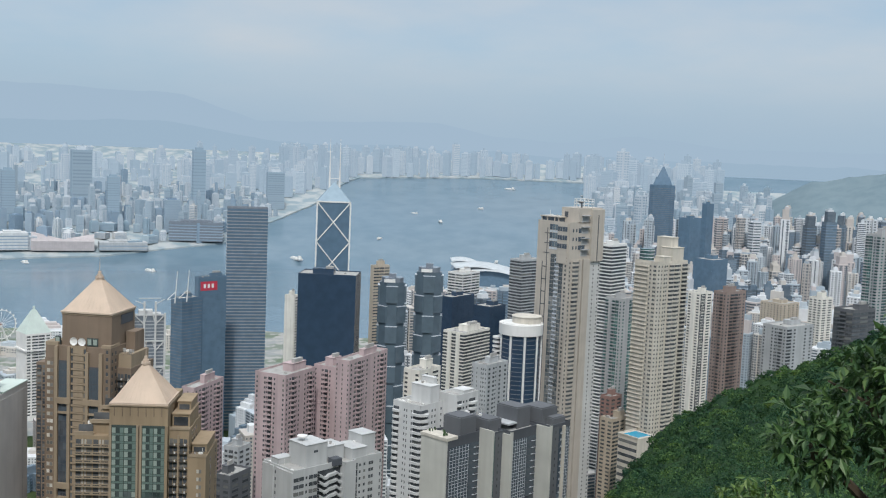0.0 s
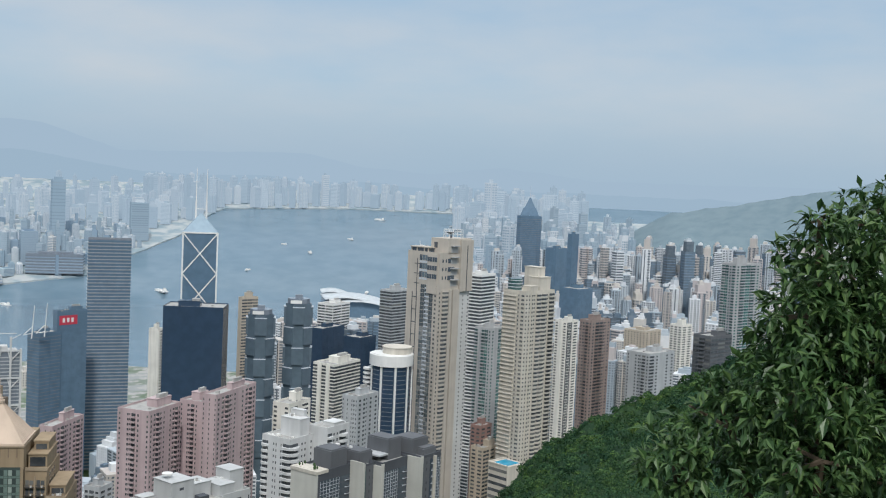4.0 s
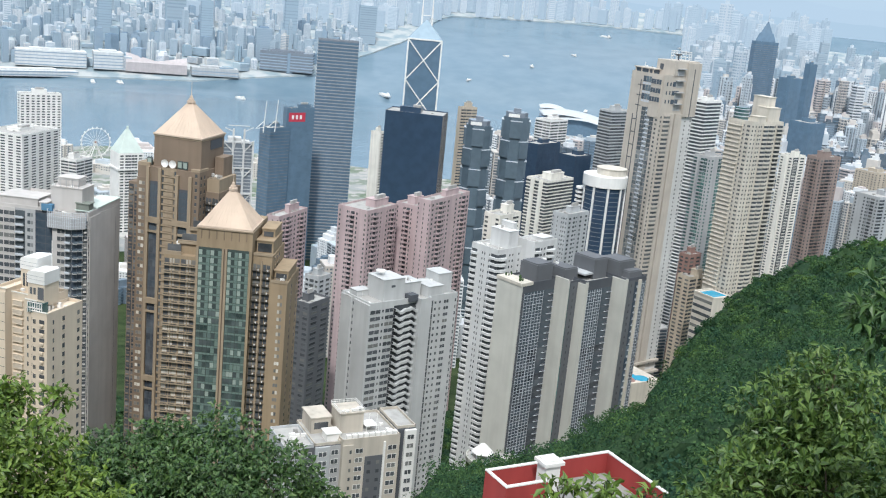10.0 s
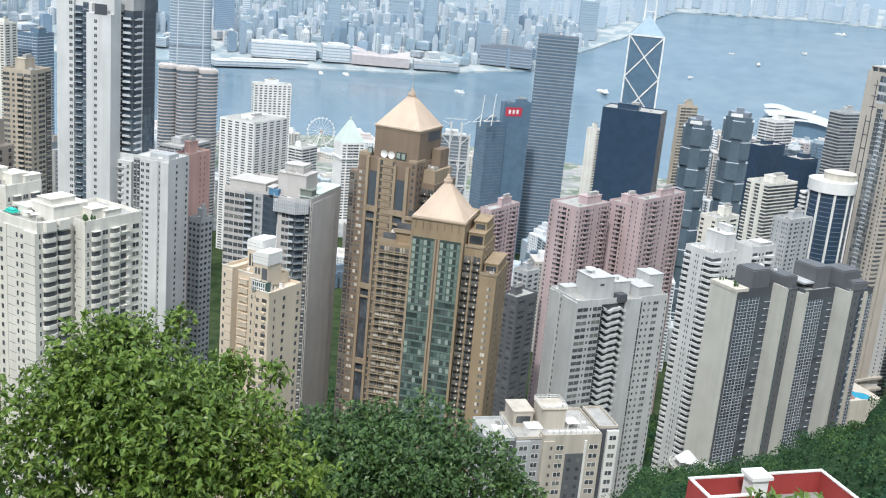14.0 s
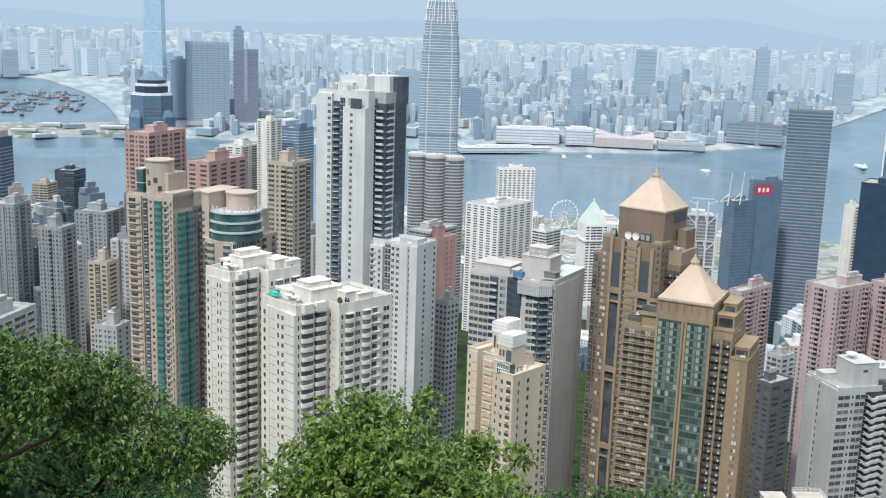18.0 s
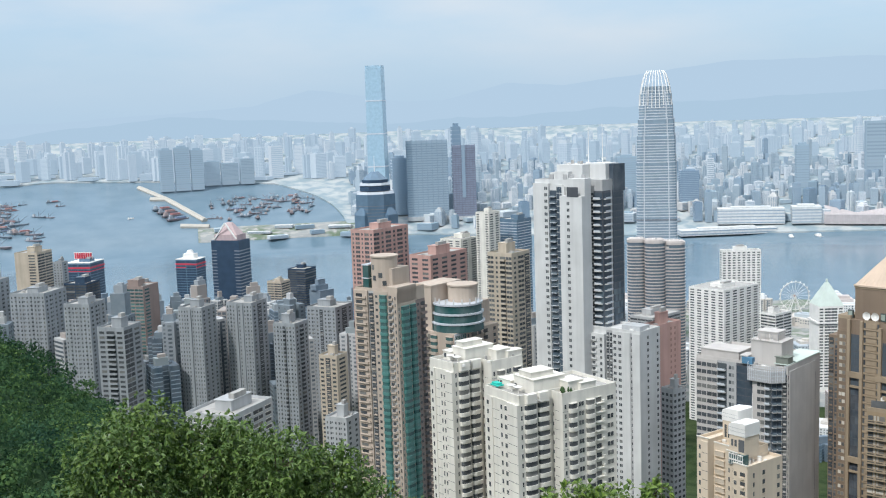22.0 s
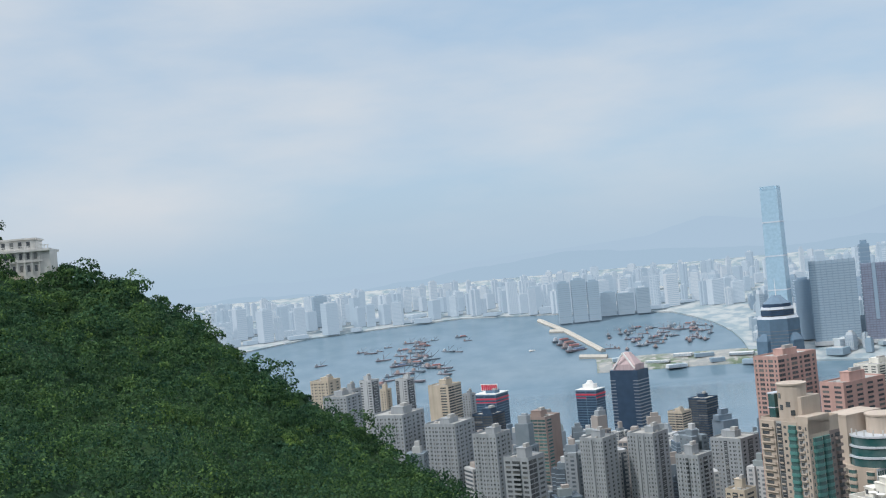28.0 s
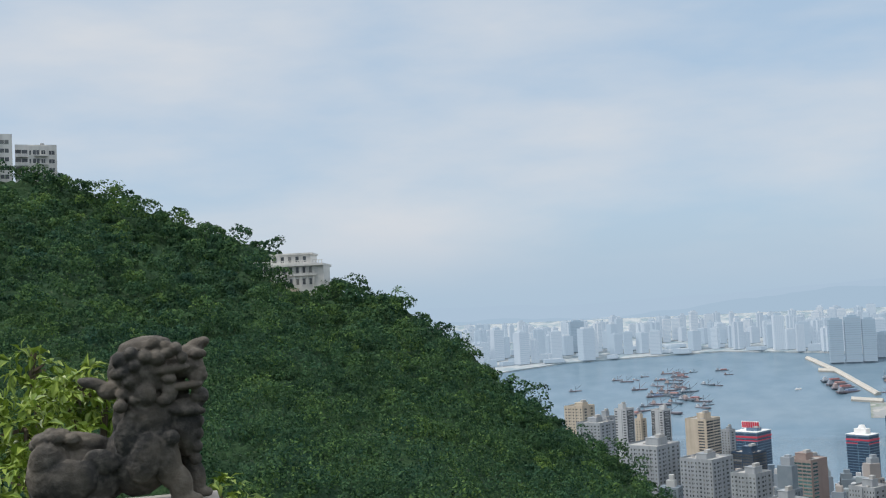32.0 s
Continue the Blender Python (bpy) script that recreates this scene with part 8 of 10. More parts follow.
def far_shape(kind, walls, panes):
    """Unit tower, 1 x 1 x 1, with storeys as thin proud panels."""
    p = Pieces()
    solid = p.box

    def panel(x0, x1, y0, y1, z0, z1, slot=0):
        if not slot or kind == "glass":
            return solid(x0, x1, y0, y1, z0, z1, slot)
        k = len(p.v)
        if x1 - x0 < y1 - y0:
            p.v += [(x1, y0, z0), (x1, y1, z0), (x1, y1, z1), (x1, y0, z1)]
        else:
            p.v += [(x0, y0, z0), (x1, y0, z0), (x1, y0, z1), (x0, y0, z1)]
        p.f.append((k, k + 1, k + 2, k + 3))
        p.s.append(1)
        return p

    p.box = panel
    if kind == "slab":
        p.box(-0.5, 0.5, -0.5, 0.5, 0, 1)
        for k in range(16):
            p.box(-0.47, 0.47, -0.51, -0.49, 0.03 + 0.06 * k, 0.055 + 0.06 * k, 1).box(0.49, 0.51, -0.4, 0.4, 0.03 + 0.06 * k, 0.055 + 0.06 * k, 1)
        p.box(-0.25, 0.2, -0.25, 0.25, 1, 1.06)
    elif kind == "ribs":
        teeth = [q for k in range(6) for q in ((-0.47 + 0.168 * k, -0.45), (-0.47 + 0.168 * k, -0.5), (-0.37 + 0.168 * k, -0.5), (-0.37 + 0.168 * k, -0.45))]
        p.prism([(-0.5, -0.45)] + teeth + [(0.5, -0.45), (0.5, 0.45), (-0.5, 0.45)], 0, 0.97)
        for k in range(6):
            u = -0.42 + 0.168 * k
            for j in range(14):
                p.box(u + 0.055, u + 0.11, -0.47, -0.44, 0.03 + 0.067 * j, 0.07 + 0.067 * j, 1)
        for j in range(14):
            p.box(0.49, 0.51, -0.35, -0.1, 0.03 + 0.067 * j, 0.07 + 0.067 * j, 1).box(0.49, 0.51, 0.1, 0.35, 0.03 + 0.067 * j, 0.07 + 0.067 * j, 1)
        p.box(-0.3, 0.3, -0.25, 0.2, 0.97, 1.05)
    elif kind == "cross":
        p.prism([(-0.22, -0.5), (0.22, -0.5), (0.22, -0.22), (0.5, -0.22), (0.5, 0.22), (0.22, 0.22), (0.22, 0.5), (-0.22, 0.5), (-0.22, 0.22), (-0.5, 0.22), (-0.5, -0.22), (-0.22, -0.22)], 0, 0.98).box(-0.14, 0.14, -0.14, 0.14, 0.98, 1.05)
        for k in range(18):
            z = 0.02 + 0.053 * k
            p.box(-0.18, -0.03, -0.51, -0.49, z, z + 0.028, 1).box(0.03, 0.18, -0.51, -0.49, z, z + 0.028, 1)
            p.box(-0.47, -0.26, -0.23, -0.21, z, z + 0.028, 1).box(0.26, 0.47, -0.23, -0.21, z, z + 0.028, 1).box(0.49, 0.51, -0.18, 0.18, z, z + 0.028, 1)
    elif kind == "stepped":
        p.box(-0.5, 0.5, -0.5, 0.5, 0, 0.82).box(-0.38, 0.38, -0.38, 0.38, 0.82, 0.94).box(-0.2, 0.2, -0.2, 0.2, 0.94, 1.02)
        for k in range(12):
            z = 0.03 + 0.065 * k
            for j in range(4):
                u = -0.375 + 0.25 * j
                p.box(u - 0.09, u + 0.09, -0.51, -0.49, z, z + 0.04, 1).box(0.49, 0.51, u - 0.09, u + 0.09, z, z + 0.04, 1)
    elif kind == "glass":
        p.box(-0.5, 0.5, -0.5, 0.5, 0, 1)
        for k in range(20):
            p.box(-0.505, 0.505, -0.505, 0.505, 0.05 * k, 0.05 * k + 0.012, 1)
        p.box(-0.3, 0.3, -0.3, 0.3, 1, 1.04)
    else:  # low
        p.box(-0.5, 0.5, -0.5, 0.5, 0, 0.9).box(-0.2, 0.35, -0.3, 0.1, 0.9, 1.01)
        for k in range(5):
            p.box(-0.48, 0.48, -0.51, -0.49, 0.08 + 0.16 * k, 0.16 + 0.16 * k, 1).box(0.49, 0.51, -0.45, 0.45, 0.08 + 0.16 * k, 0.16 + 0.16 * k, 1)
    return p


def split(p, mats):
    """Wall, roof house and window bands of a unit tower as meshes of their own."""
    out = []
    for nm, keep in (("wall", lambda k: p.s[k] == 0 and max(p.v[i][2] for i in p.f[k]) < 1.0005), ("roof_house", lambda k: p.s[k] == 0 and max(p.v[i][2] for i in p.f[k]) >= 1.0005), ("window_band", lambda k: p.s[k] == 1)):
        q = Pieces()
        for k, f in enumerate(p.f):
            if keep(k):
                n0 = len(q.v)
                q.v += [p.v[i] for i in f]
                q.f.append(tuple(range(n0, n0 + len(f))))
                q.s.append(0)
        if q.v:
            out.append((nm, q.mesh(nm, [mats[1] if nm == "window_band" else mats[0]])))
    return out


KINDS = ("slab", "ribs", "cross", "stepped", "glass", "low")
SHAPES = {k: far_shape(k, None, None) for k in KINDS}
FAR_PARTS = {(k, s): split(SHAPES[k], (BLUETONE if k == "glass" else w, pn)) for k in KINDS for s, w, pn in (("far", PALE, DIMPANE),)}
# glass towers get the same emitted haze
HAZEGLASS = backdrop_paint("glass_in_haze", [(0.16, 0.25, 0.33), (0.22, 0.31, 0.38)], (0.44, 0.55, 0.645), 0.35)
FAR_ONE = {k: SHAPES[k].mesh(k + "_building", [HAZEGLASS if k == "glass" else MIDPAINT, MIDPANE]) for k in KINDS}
HEAP = []
WORDS = {"slab": ("apartment_slab", "apartment slab with banded windows"), "ribs": ("apartment_tower", "ribbed apartment tower"), "cross": ("apartment_tower", "cross-shaped apartment tower"),
         "stepped": ("stepped_tower", "tower with a stepped top"), "glass": ("glass_tower", "blue glass office tower"), "low": ("low_building", "low building with flat roof")}
TAKEN = [(o.location.x, o.location.y, 15.0) for o in scene.collection.objects if o.parent is None and o.type == "EMPTY"]


MASS = Pieces()     # blocks of a district too many to stand singly


def city_block(t, w, d, h, side, rng, paint, glassy, fine):
    """Tower on one of several plans, with its windows storey by storey, under t."""
    ww, dd = w / 2, d / 2
    plan = rng.choice(("box", "box", "notch", "notch", "cross", "step"))
    fh = 3.1 * fine
    faces = []      # u0, v0, u1, v1, from, to: lengths of wall in sight
    if plan == "notch":
        g, k = w * rng.uniform(0.09, 0.16), d * 0.22
        ring = [(-ww, -dd), (-g, -dd), (-g, -dd + k), (g, -dd + k), (g, -dd), (ww, -dd), (ww, dd), (-ww, dd)]
        faces = [(-ww, -dd, -g, -dd), (-g, -dd + k, g, -dd + k), (g, -dd, ww, -dd)]
    elif plan == "cross":
        g, k = w * 0.24, d * 0.24
        ring = [(-g, -dd), (g, -dd), (g, -k), (ww, -k), (ww, k), (g, k), (g, dd), (-g, dd), (-g, k), (-ww, k), (-ww, -k), (-g, -k)]
        faces = [(-g, -dd, g, -dd), (-ww, -k, -g, -k), (g, -k, ww, -k)]
    else:
        ring = [(-ww, -dd), (ww, -dd), (ww, dd), (-ww, dd)]
        faces = [(-ww, -dd, ww, -dd)]
    if side < 0 and plan != "cross":
        faces.append((ww, -dd, ww, dd))
    elif side > 0 and plan != "cross":
        faces.append((-ww, dd, -ww, -dd))
    wall = Pieces().prism(ring, 0, h)
    if plan == "step":
        wall.prism([(x * 0.72, y * 0.72) for x, y in ring], h, h * 1.09)
    roof = Pieces()
    a, b_ = w * rng.uniform(0.18, 0.34), d * rng.uniform(0.16, 0.3)
    z = h * 1.09 if plan == "step" else h
    ox = rng.uniform(-0.12, 0.12) * w
    roof.box(ox - a, ox + a, -b_, b_, z, z + rng.uniform(3, 7)).box(ox - a * 0.4, ox + a * 0.7, -b_ * 0.6, b_ * 0.6, z, z + rng.uniform(7, 10))
    q = Pieces()
    mode = "glass" if glassy else rng.choice(("grid", "grid", "grid", "ribbon", "strips", "balcony"))
    for u0, v0, u1, v1 in faces:
        length = math.hypot(u1 - u0, v1 - v0)
        ex, ey = (u1 - u0) / length, (v1 - v0) / length
        nx, ny = ey * 0.15, -ex * 0.15

        def pane(s0, s1, z0, z1, o=1.0):
            k = len(q.v)
            for s_, zz in ((s0, z0), (s1, z0), (s1, z1), (s0, z1)):
                q.v.append((u0 + ex * s_ + nx * o, v0 + ey * s_ + ny * o, zz))
            q.f.append((k, k + 1, k + 2, k + 3))
            q.s.append(0)

        # full-height dark quads painted as the shade of recesses
        if mode == "strips" and length > 5:
            n = max(1, int(length / 8))
            for i in range(n):
                pane(length * (i + 0.38) / n, length * (i + 0.62) / n, 4, h - 2, 0.6)
        cols = max(1, int(length / (3.4 * fine)))
        bw = length / cols
        for f in range(int((h - 4) / fh)):
            z0 = h - 1.2 - (f + 1) * fh
            if z0 < 2:
                break
            if mode == "glass":
                pane(0.2, length - 0.2, z0, z0 + fh * 0.22)
            elif mode == "ribbon":
                pane(0.6, length - 0.6, z0 + fh * 0.3, z0 + fh * 0.8)
            elif mode == "balcony":
                pane(length * 0.06, length * 0.44, z0 + fh * 0.3, z0 + fh * 0.95)
                pane(length * 0.56, length * 0.94, z0 + fh * 0.3, z0 + fh * 0.95)
            else:
                for i in range(cols):
                    k = 0.2 + 0.08 * ((i * 7 + cols) % 3)
                    pane(bw * (i + k), bw * (i + 1 - k), z0 + fh * 0.3, z0 + fh * 0.8)
    if isinstance(t, Matrix):
        a = np.array(t)
        for src, slot in ((wall, 2 if glassy else 0), (roof, 0), (q, 3 if glassy else 1)):
            k = len(MASS.v)
            if src.v:
                MASS.v += [tuple(v) for v in np.array(src.v) @ a[:3, :3].T + a[:3, 3]]
                MASS.f += [tuple(i + k for i in f) for f in src.f]
                MASS.s += [slot] * len(src.f)
        return
    wall.part("wall", [paint], t)
    roof.part("roof_house", [paint], t)
    if q.v:
        tagged(q.part("window_band", [DARKPANE if not glassy else BLUETONE], t), kind="stuff")


def mass_out(name, label, tones):
    """The gathered blocks as one mass."""
    tagged(new(name, MASS.mesh(name, [tones, DARKPANES, DARKTONES, BLUETONE])), label, "buildings", kind="stuff")
    MASS.v, MASS.f, MASS.s = [], [], []


def far_building(kind, look_, az, D, w, d, h, turn, where, clear=True, heap=False):
    x, y, z, s = far(az, D)
    rad = max(w, d) * s * 0.62
    if clear and any((x - a) ** 2 + (y - b_) ** 2 < (rad * 0.8 + c) ** 2 for a, b_, c in TAKEN):
        return False
    TAKEN.append((x, y, rad * 0.8))
    if D < 1500 and az < 62:
        z = max(4.0, ground(x, y)) - 3
    elif D < NEAR:
        z = 4.0
    else:
        z += 4
    name, words = WORDS[kind]
    at = pose(x, y, z, 0, 0, -az + turn) @ Matrix.Diagonal((w * s, d * s, h * s, 1))
    if heap == "mass":
        city_block(pose(x, y, z, 0, 0, -az + turn), w, d, h, turn, random.Random(round(x * 7 + y)), None, kind == "glass", 1.0 if D < 1450 else (1.35 if D < 2200 else 2.0))
    elif heap:
        HEAP.append((kind, at))
    elif look_ != "far":
        t = thing(name, words + where, "building", x, y, z, -az + turn, "towers" + where)
        city_block(t, w, d, h, turn, random.Random(round(x * 7 + y)), DARKTONE if kind == "glass" else (EASTTONE if look_ == "east" else WESTTONE), kind == "glass", 1.0 if D < 1500 else 1.35)
    elif D < 4500:
        t = thing(name, words + where, "building", x, y, z, -az + turn, "towers" + where)
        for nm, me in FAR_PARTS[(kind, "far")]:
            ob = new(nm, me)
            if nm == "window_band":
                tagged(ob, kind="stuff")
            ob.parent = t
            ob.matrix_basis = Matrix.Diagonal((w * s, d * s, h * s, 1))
    else:
        ob = new(name, FAR_ONE[kind])
        ob.matrix_world = at
        tagged(ob, words + where, "building", "towers" + where)
    return True


def pour(label, near_):
    """All heaped towers of one far district as one joined mass."""
    verts, faces, slots, k = [], [], [], 0
    for kind, m4 in HEAP:
        p = SHAPES[kind]
        a = np.array(m4)
        verts.append(np.array(p.v) @ a[:3, :3].T + a[:3, 3])
        faces += [tuple(i + k for i in f) for f in p.f]
        slots += [1 if q else (2 if kind == "glass" else 0) for q in p.s]
        k += len(p.v)
    me = bpy.data.meshes.new("distant_city")
    me.from_pydata(np.concatenate(verts).tolist(), [], faces)
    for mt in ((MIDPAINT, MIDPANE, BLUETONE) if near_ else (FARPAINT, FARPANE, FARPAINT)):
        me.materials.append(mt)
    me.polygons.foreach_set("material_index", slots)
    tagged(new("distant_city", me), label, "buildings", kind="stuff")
    HEAP.clear()


def district(seed, n, az, D, h, w, kinds, look_, where, tall=0.0, heap=False, tops=None):
    """Scatter n towers; with tops, roofs lie between two lines of sight (first to last bearing)."""
    rng = random.Random(seed)
    made = tries = 0
    while made < n and tries < n * 6:
        tries += 1
        a, dd = rng.uniform(*az), D[0] + (D[1] - D[0]) * rng.random() ** 1.3
        hh = rng.uniform(*h) * (1 + (tall if rng.random() < 0.12 else 0))
        ww = rng.uniform(*w)
        kind = rng.choice(kinds)
        if kind == "low":
            hh, ww = rng.uniform(14, 34), ww * rng.uniform(1.2, 2.2)
        if tops:
            e = rng.uniform(float(np.interp(a, az, tops[0])), float(np.interp(a, az, tops[1]))) if rng.random() < 0.8 else float(np.interp(a, az, tops[1]))
            x, y = polar(a, dd)
            hh = min(178 if dd < 2500 or a < 66 else 250, EYE + dd * math.tan(radians(e)) - max(4.0, ground(x, y) if a < 62 else 4.0) + 3)
            if hh < 16:
                continue
        shore = float(np.interp(a, K_AZ, K_D))
        if D[1] > 3300 and look_ == "far" and a < 66 and dd < shore + 40:
            continue
        made += far_building(kind, look_, a, dd, ww, ww * rng.uniform(0.6, 1.1), hh, rng.choice((8, 14, 25, 38, -15, -28)), where, True, heap)
    if heap is True:
        pour("pale hazy towers" + where, D[0] < 6000)


ALL = ("slab", "ribs", "cross", "stepped", "glass")
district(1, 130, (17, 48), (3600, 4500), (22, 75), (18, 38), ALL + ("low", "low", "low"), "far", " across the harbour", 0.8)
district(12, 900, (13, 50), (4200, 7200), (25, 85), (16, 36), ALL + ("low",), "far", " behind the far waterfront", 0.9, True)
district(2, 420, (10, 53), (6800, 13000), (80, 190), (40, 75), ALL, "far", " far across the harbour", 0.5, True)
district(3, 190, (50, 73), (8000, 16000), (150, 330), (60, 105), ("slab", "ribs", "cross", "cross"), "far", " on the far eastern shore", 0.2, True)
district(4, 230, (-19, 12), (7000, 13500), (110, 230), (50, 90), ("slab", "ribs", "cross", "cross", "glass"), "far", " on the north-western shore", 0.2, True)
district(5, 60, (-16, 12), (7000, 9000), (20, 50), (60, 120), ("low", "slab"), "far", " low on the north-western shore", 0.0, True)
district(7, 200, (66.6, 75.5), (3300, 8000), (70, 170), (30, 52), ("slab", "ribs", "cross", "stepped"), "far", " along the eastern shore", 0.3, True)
district(6, 130, (66.5, 88), (1250, 3200), (50, 140), (15, 27), ALL + ("ribs", "cross", "glass"), "east", " in the eastern district", 0, False, ((-10, -9), (-4.0, -2.1)))
district(13, 420, (64.5, 88), (1300, 3280), (40, 120), (14, 26), ALL + ("ribs", "cross", "glass"), "east", " deep in the eastern district", 0, "mass", ((-12, -11), (-4.4, -2.6)))
district(16, 90, (56, 66), (1480, 2850), (40, 110), (20, 34), ALL + ("glass", "glass"), "east", " behind the centre", 0.2, "mass", ((-13, -13), (-8.0, -7.6)))
district(18, 230, (68, 88), (2350, 3290), (40, 120), (17, 28), ALL + ("ribs", "cross"), "east", " under the ridge", 0, "mass", ((-6.5, -5.5), (-3.7, -2.1)))
mass_out("close_packed_buildings", "close-packed pale and dark towers of the eastern district", EASTTONES)
district(8, 26, (32, 50), (1080, 1420), (20, 60), (22, 36), ("slab", "stepped", "low", "glass"), "east", " in the centre")
district(17, 24, (26, 46), (1480, 2080), (18, 46), (28, 46), ("slab", "low", "low", "stepped"), "east", " by the ferry piers")
district(9, 80, (-11, 16), (800, 1400), (48, 100), (15, 23), ALL, "west", " in the western district", 0, False, ((-9.5, -13.5), (-6.2, -10.4)))
district(14, 190, (-11, 25), (760, 1435), (22, 60), (13, 24), ("slab", "slab", "stepped", "ribs", "glass"), "west", " low in the western district", 0, "mass", ((-10.5, -17), (-7.2, -11.6)))
mass_out("close_packed_buildings", "close-packed weathered apartment blocks of the western district", WESTTONES)
district(10, 34, (62, 76), (900, 1250), (60, 130), (18, 26), ("slab", "ribs", "cross"), "east", " below the ridge")
district(11, 40, (48, 64), (880, 1440), (30, 95), (18, 30), ALL, "east", " in the centre", 0.2)

rng = random.Random(15)
for k in range(34):
    far_building("low", "far", rng.uniform(6, 13.2), rng.uniform(3500, 3950), rng.uniform(30, 90), rng.uniform(20, 40), rng.uniform(7, 16), rng.uniform(-20, 20), " on the reclaimed point")

# named shapes across the water: twin slabs by the needle, dark hotel, slim towers
for az, D, w, d, top_el, kind in ((18.66, 4300, 36, 36, -0.75, "glass"), (15.6, 4200, 60, 50, -2.3, "glass"),
                                  (45.65, 5300, 58, 58, -0.9, "glass"), (39.85, 5600, 95, 70, -1.1, "slab"), (44.3, 4300, 60, 60, -3.5, "glass"), (36.4, 4700, 50, 50, -2.2, "glass"), (41.4, 4600, 46, 46, -2.4, "glass"),
                                  (3.5, 6300, 70, 60, -1.4, "glass"), (4.3, 6320, 80, 60, -1.3, "glass"), (5.05, 6350, 66, 60, -1.45, "glass"), (5.8, 6700, 90, 60, -2.1, "glass"), (6.7, 6700, 100, 60, -2.2, "slab"), (7.6, 6700, 80, 60, -2.0, "slab"), (-9.45, 8800, 110, 110, -0.95, "glass"), (27.6, 4600, 80, 60, -2.6, "glass"), (30.8, 4200, 70, 55, -3.4, "glass"), (49.6, 5800, 90, 60, -1.9, "slab")):
    h = EYE - D * math.tan(radians(-top_el))
    far_building(kind, "far", az, D, w, d, h, 8, " beside the tallest tower" if az < 20 and az > 10 else " standing above its neighbours", False)

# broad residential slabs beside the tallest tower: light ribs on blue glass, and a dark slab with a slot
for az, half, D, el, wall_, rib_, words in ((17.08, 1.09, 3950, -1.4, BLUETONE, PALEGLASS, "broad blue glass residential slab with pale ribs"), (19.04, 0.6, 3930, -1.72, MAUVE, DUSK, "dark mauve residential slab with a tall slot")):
    x, y, z, s = far(az, D)
    t = thing("residential_slab", words, "building", x, y, z + 3, -az + 4)
    r = D * s
    w, h = r * math.tan(radians(half)), EYE + r * math.tan(radians(el)) - z
    Pieces().box(-w, w, -14, 14, 0, h).part("wall", [wall_], t)
    for k in range(9):
        u = -w + 2 * w * k / 8
        Pieces().box(u - 0.6, u + 0.6, -15.2, -13.9, h * 0.06, h + 2).part("rib", [rib_], t)
    for k in range(30):
        Pieces().box(-w - 0.2, w + 0.2, -14.5, -13.95, h * 0.08 + h * 0.03 * k, h * 0.08 + h * 0.03 * k + h * 0.009).part("floor_band", [rib_], t)
    Pieces().box(-w - 3, w + 3, -20, 18, 0, h * 0.05).part("podium", [PALEGREY], t)
    if rib_ is DUSK:
        Pieces().box(-w * 0.2, w * 0.1, -15.9, -13.8, h * 0.3, h + 1).part("slot", [DIMPANE], t)

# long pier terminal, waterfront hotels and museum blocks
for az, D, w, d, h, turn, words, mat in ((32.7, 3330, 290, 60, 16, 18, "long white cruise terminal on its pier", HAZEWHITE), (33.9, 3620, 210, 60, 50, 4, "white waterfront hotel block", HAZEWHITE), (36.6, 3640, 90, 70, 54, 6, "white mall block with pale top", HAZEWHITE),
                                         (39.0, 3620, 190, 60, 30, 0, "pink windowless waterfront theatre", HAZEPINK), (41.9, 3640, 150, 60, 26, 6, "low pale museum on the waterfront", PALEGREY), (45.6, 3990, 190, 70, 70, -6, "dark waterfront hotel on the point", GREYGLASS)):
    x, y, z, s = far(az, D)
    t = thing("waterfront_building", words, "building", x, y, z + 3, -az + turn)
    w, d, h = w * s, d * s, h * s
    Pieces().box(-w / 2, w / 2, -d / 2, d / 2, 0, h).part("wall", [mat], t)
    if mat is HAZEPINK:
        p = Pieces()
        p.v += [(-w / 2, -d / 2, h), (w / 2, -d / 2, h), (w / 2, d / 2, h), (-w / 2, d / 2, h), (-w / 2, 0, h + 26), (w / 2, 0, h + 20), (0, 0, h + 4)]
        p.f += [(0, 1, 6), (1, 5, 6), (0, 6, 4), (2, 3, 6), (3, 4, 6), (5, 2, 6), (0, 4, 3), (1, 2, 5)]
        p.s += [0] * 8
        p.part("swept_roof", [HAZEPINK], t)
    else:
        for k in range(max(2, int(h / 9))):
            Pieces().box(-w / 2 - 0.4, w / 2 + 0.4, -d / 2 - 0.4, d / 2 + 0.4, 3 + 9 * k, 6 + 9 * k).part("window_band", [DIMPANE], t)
        Pieces().box(-w * 0.3, w * 0.3, -d * 0.3, d * 0.3, h, h + 5).part("roof_house", [mat], t)


# ---- wooded ridge behind the eastern district, haze painted into its colour ----
verts, faces = [], []
rid = [74 + 0.3 * i for i in range(90)]
for a in rid:
    e = float(np.interp(a, (74, 77.2, 79.2, 82.8, 85.5, 87.8, 101), (-3.0, -1.2, -0.8, -0.1, 0.5, 0.9, 1.4)))
    for j in range(9):
        r = 3400 + 110 * j
        k = j / 8
        e1 = -6.6 + (e + 6.6) * k ** 0.7 + 0.18 * noise.fractal(Vector((a * 0.8, j * 0.6, 0)), 1, 2, 4)
        verts.append((*polar(a, r), EYE + r * math.tan(radians(e1))))
faces = [(i * 9 + j, i * 9 + 9 + j, i * 9 + 10 + j, i * 9 + 1 + j) for i in range(len(rid) - 1) for j in range(8)]
me = bpy.data.meshes.new("hill")
me.from_pydata(verts, [], faces)
m, n, l, b = material("hazed_forest", 0.95, 0, 0.1)
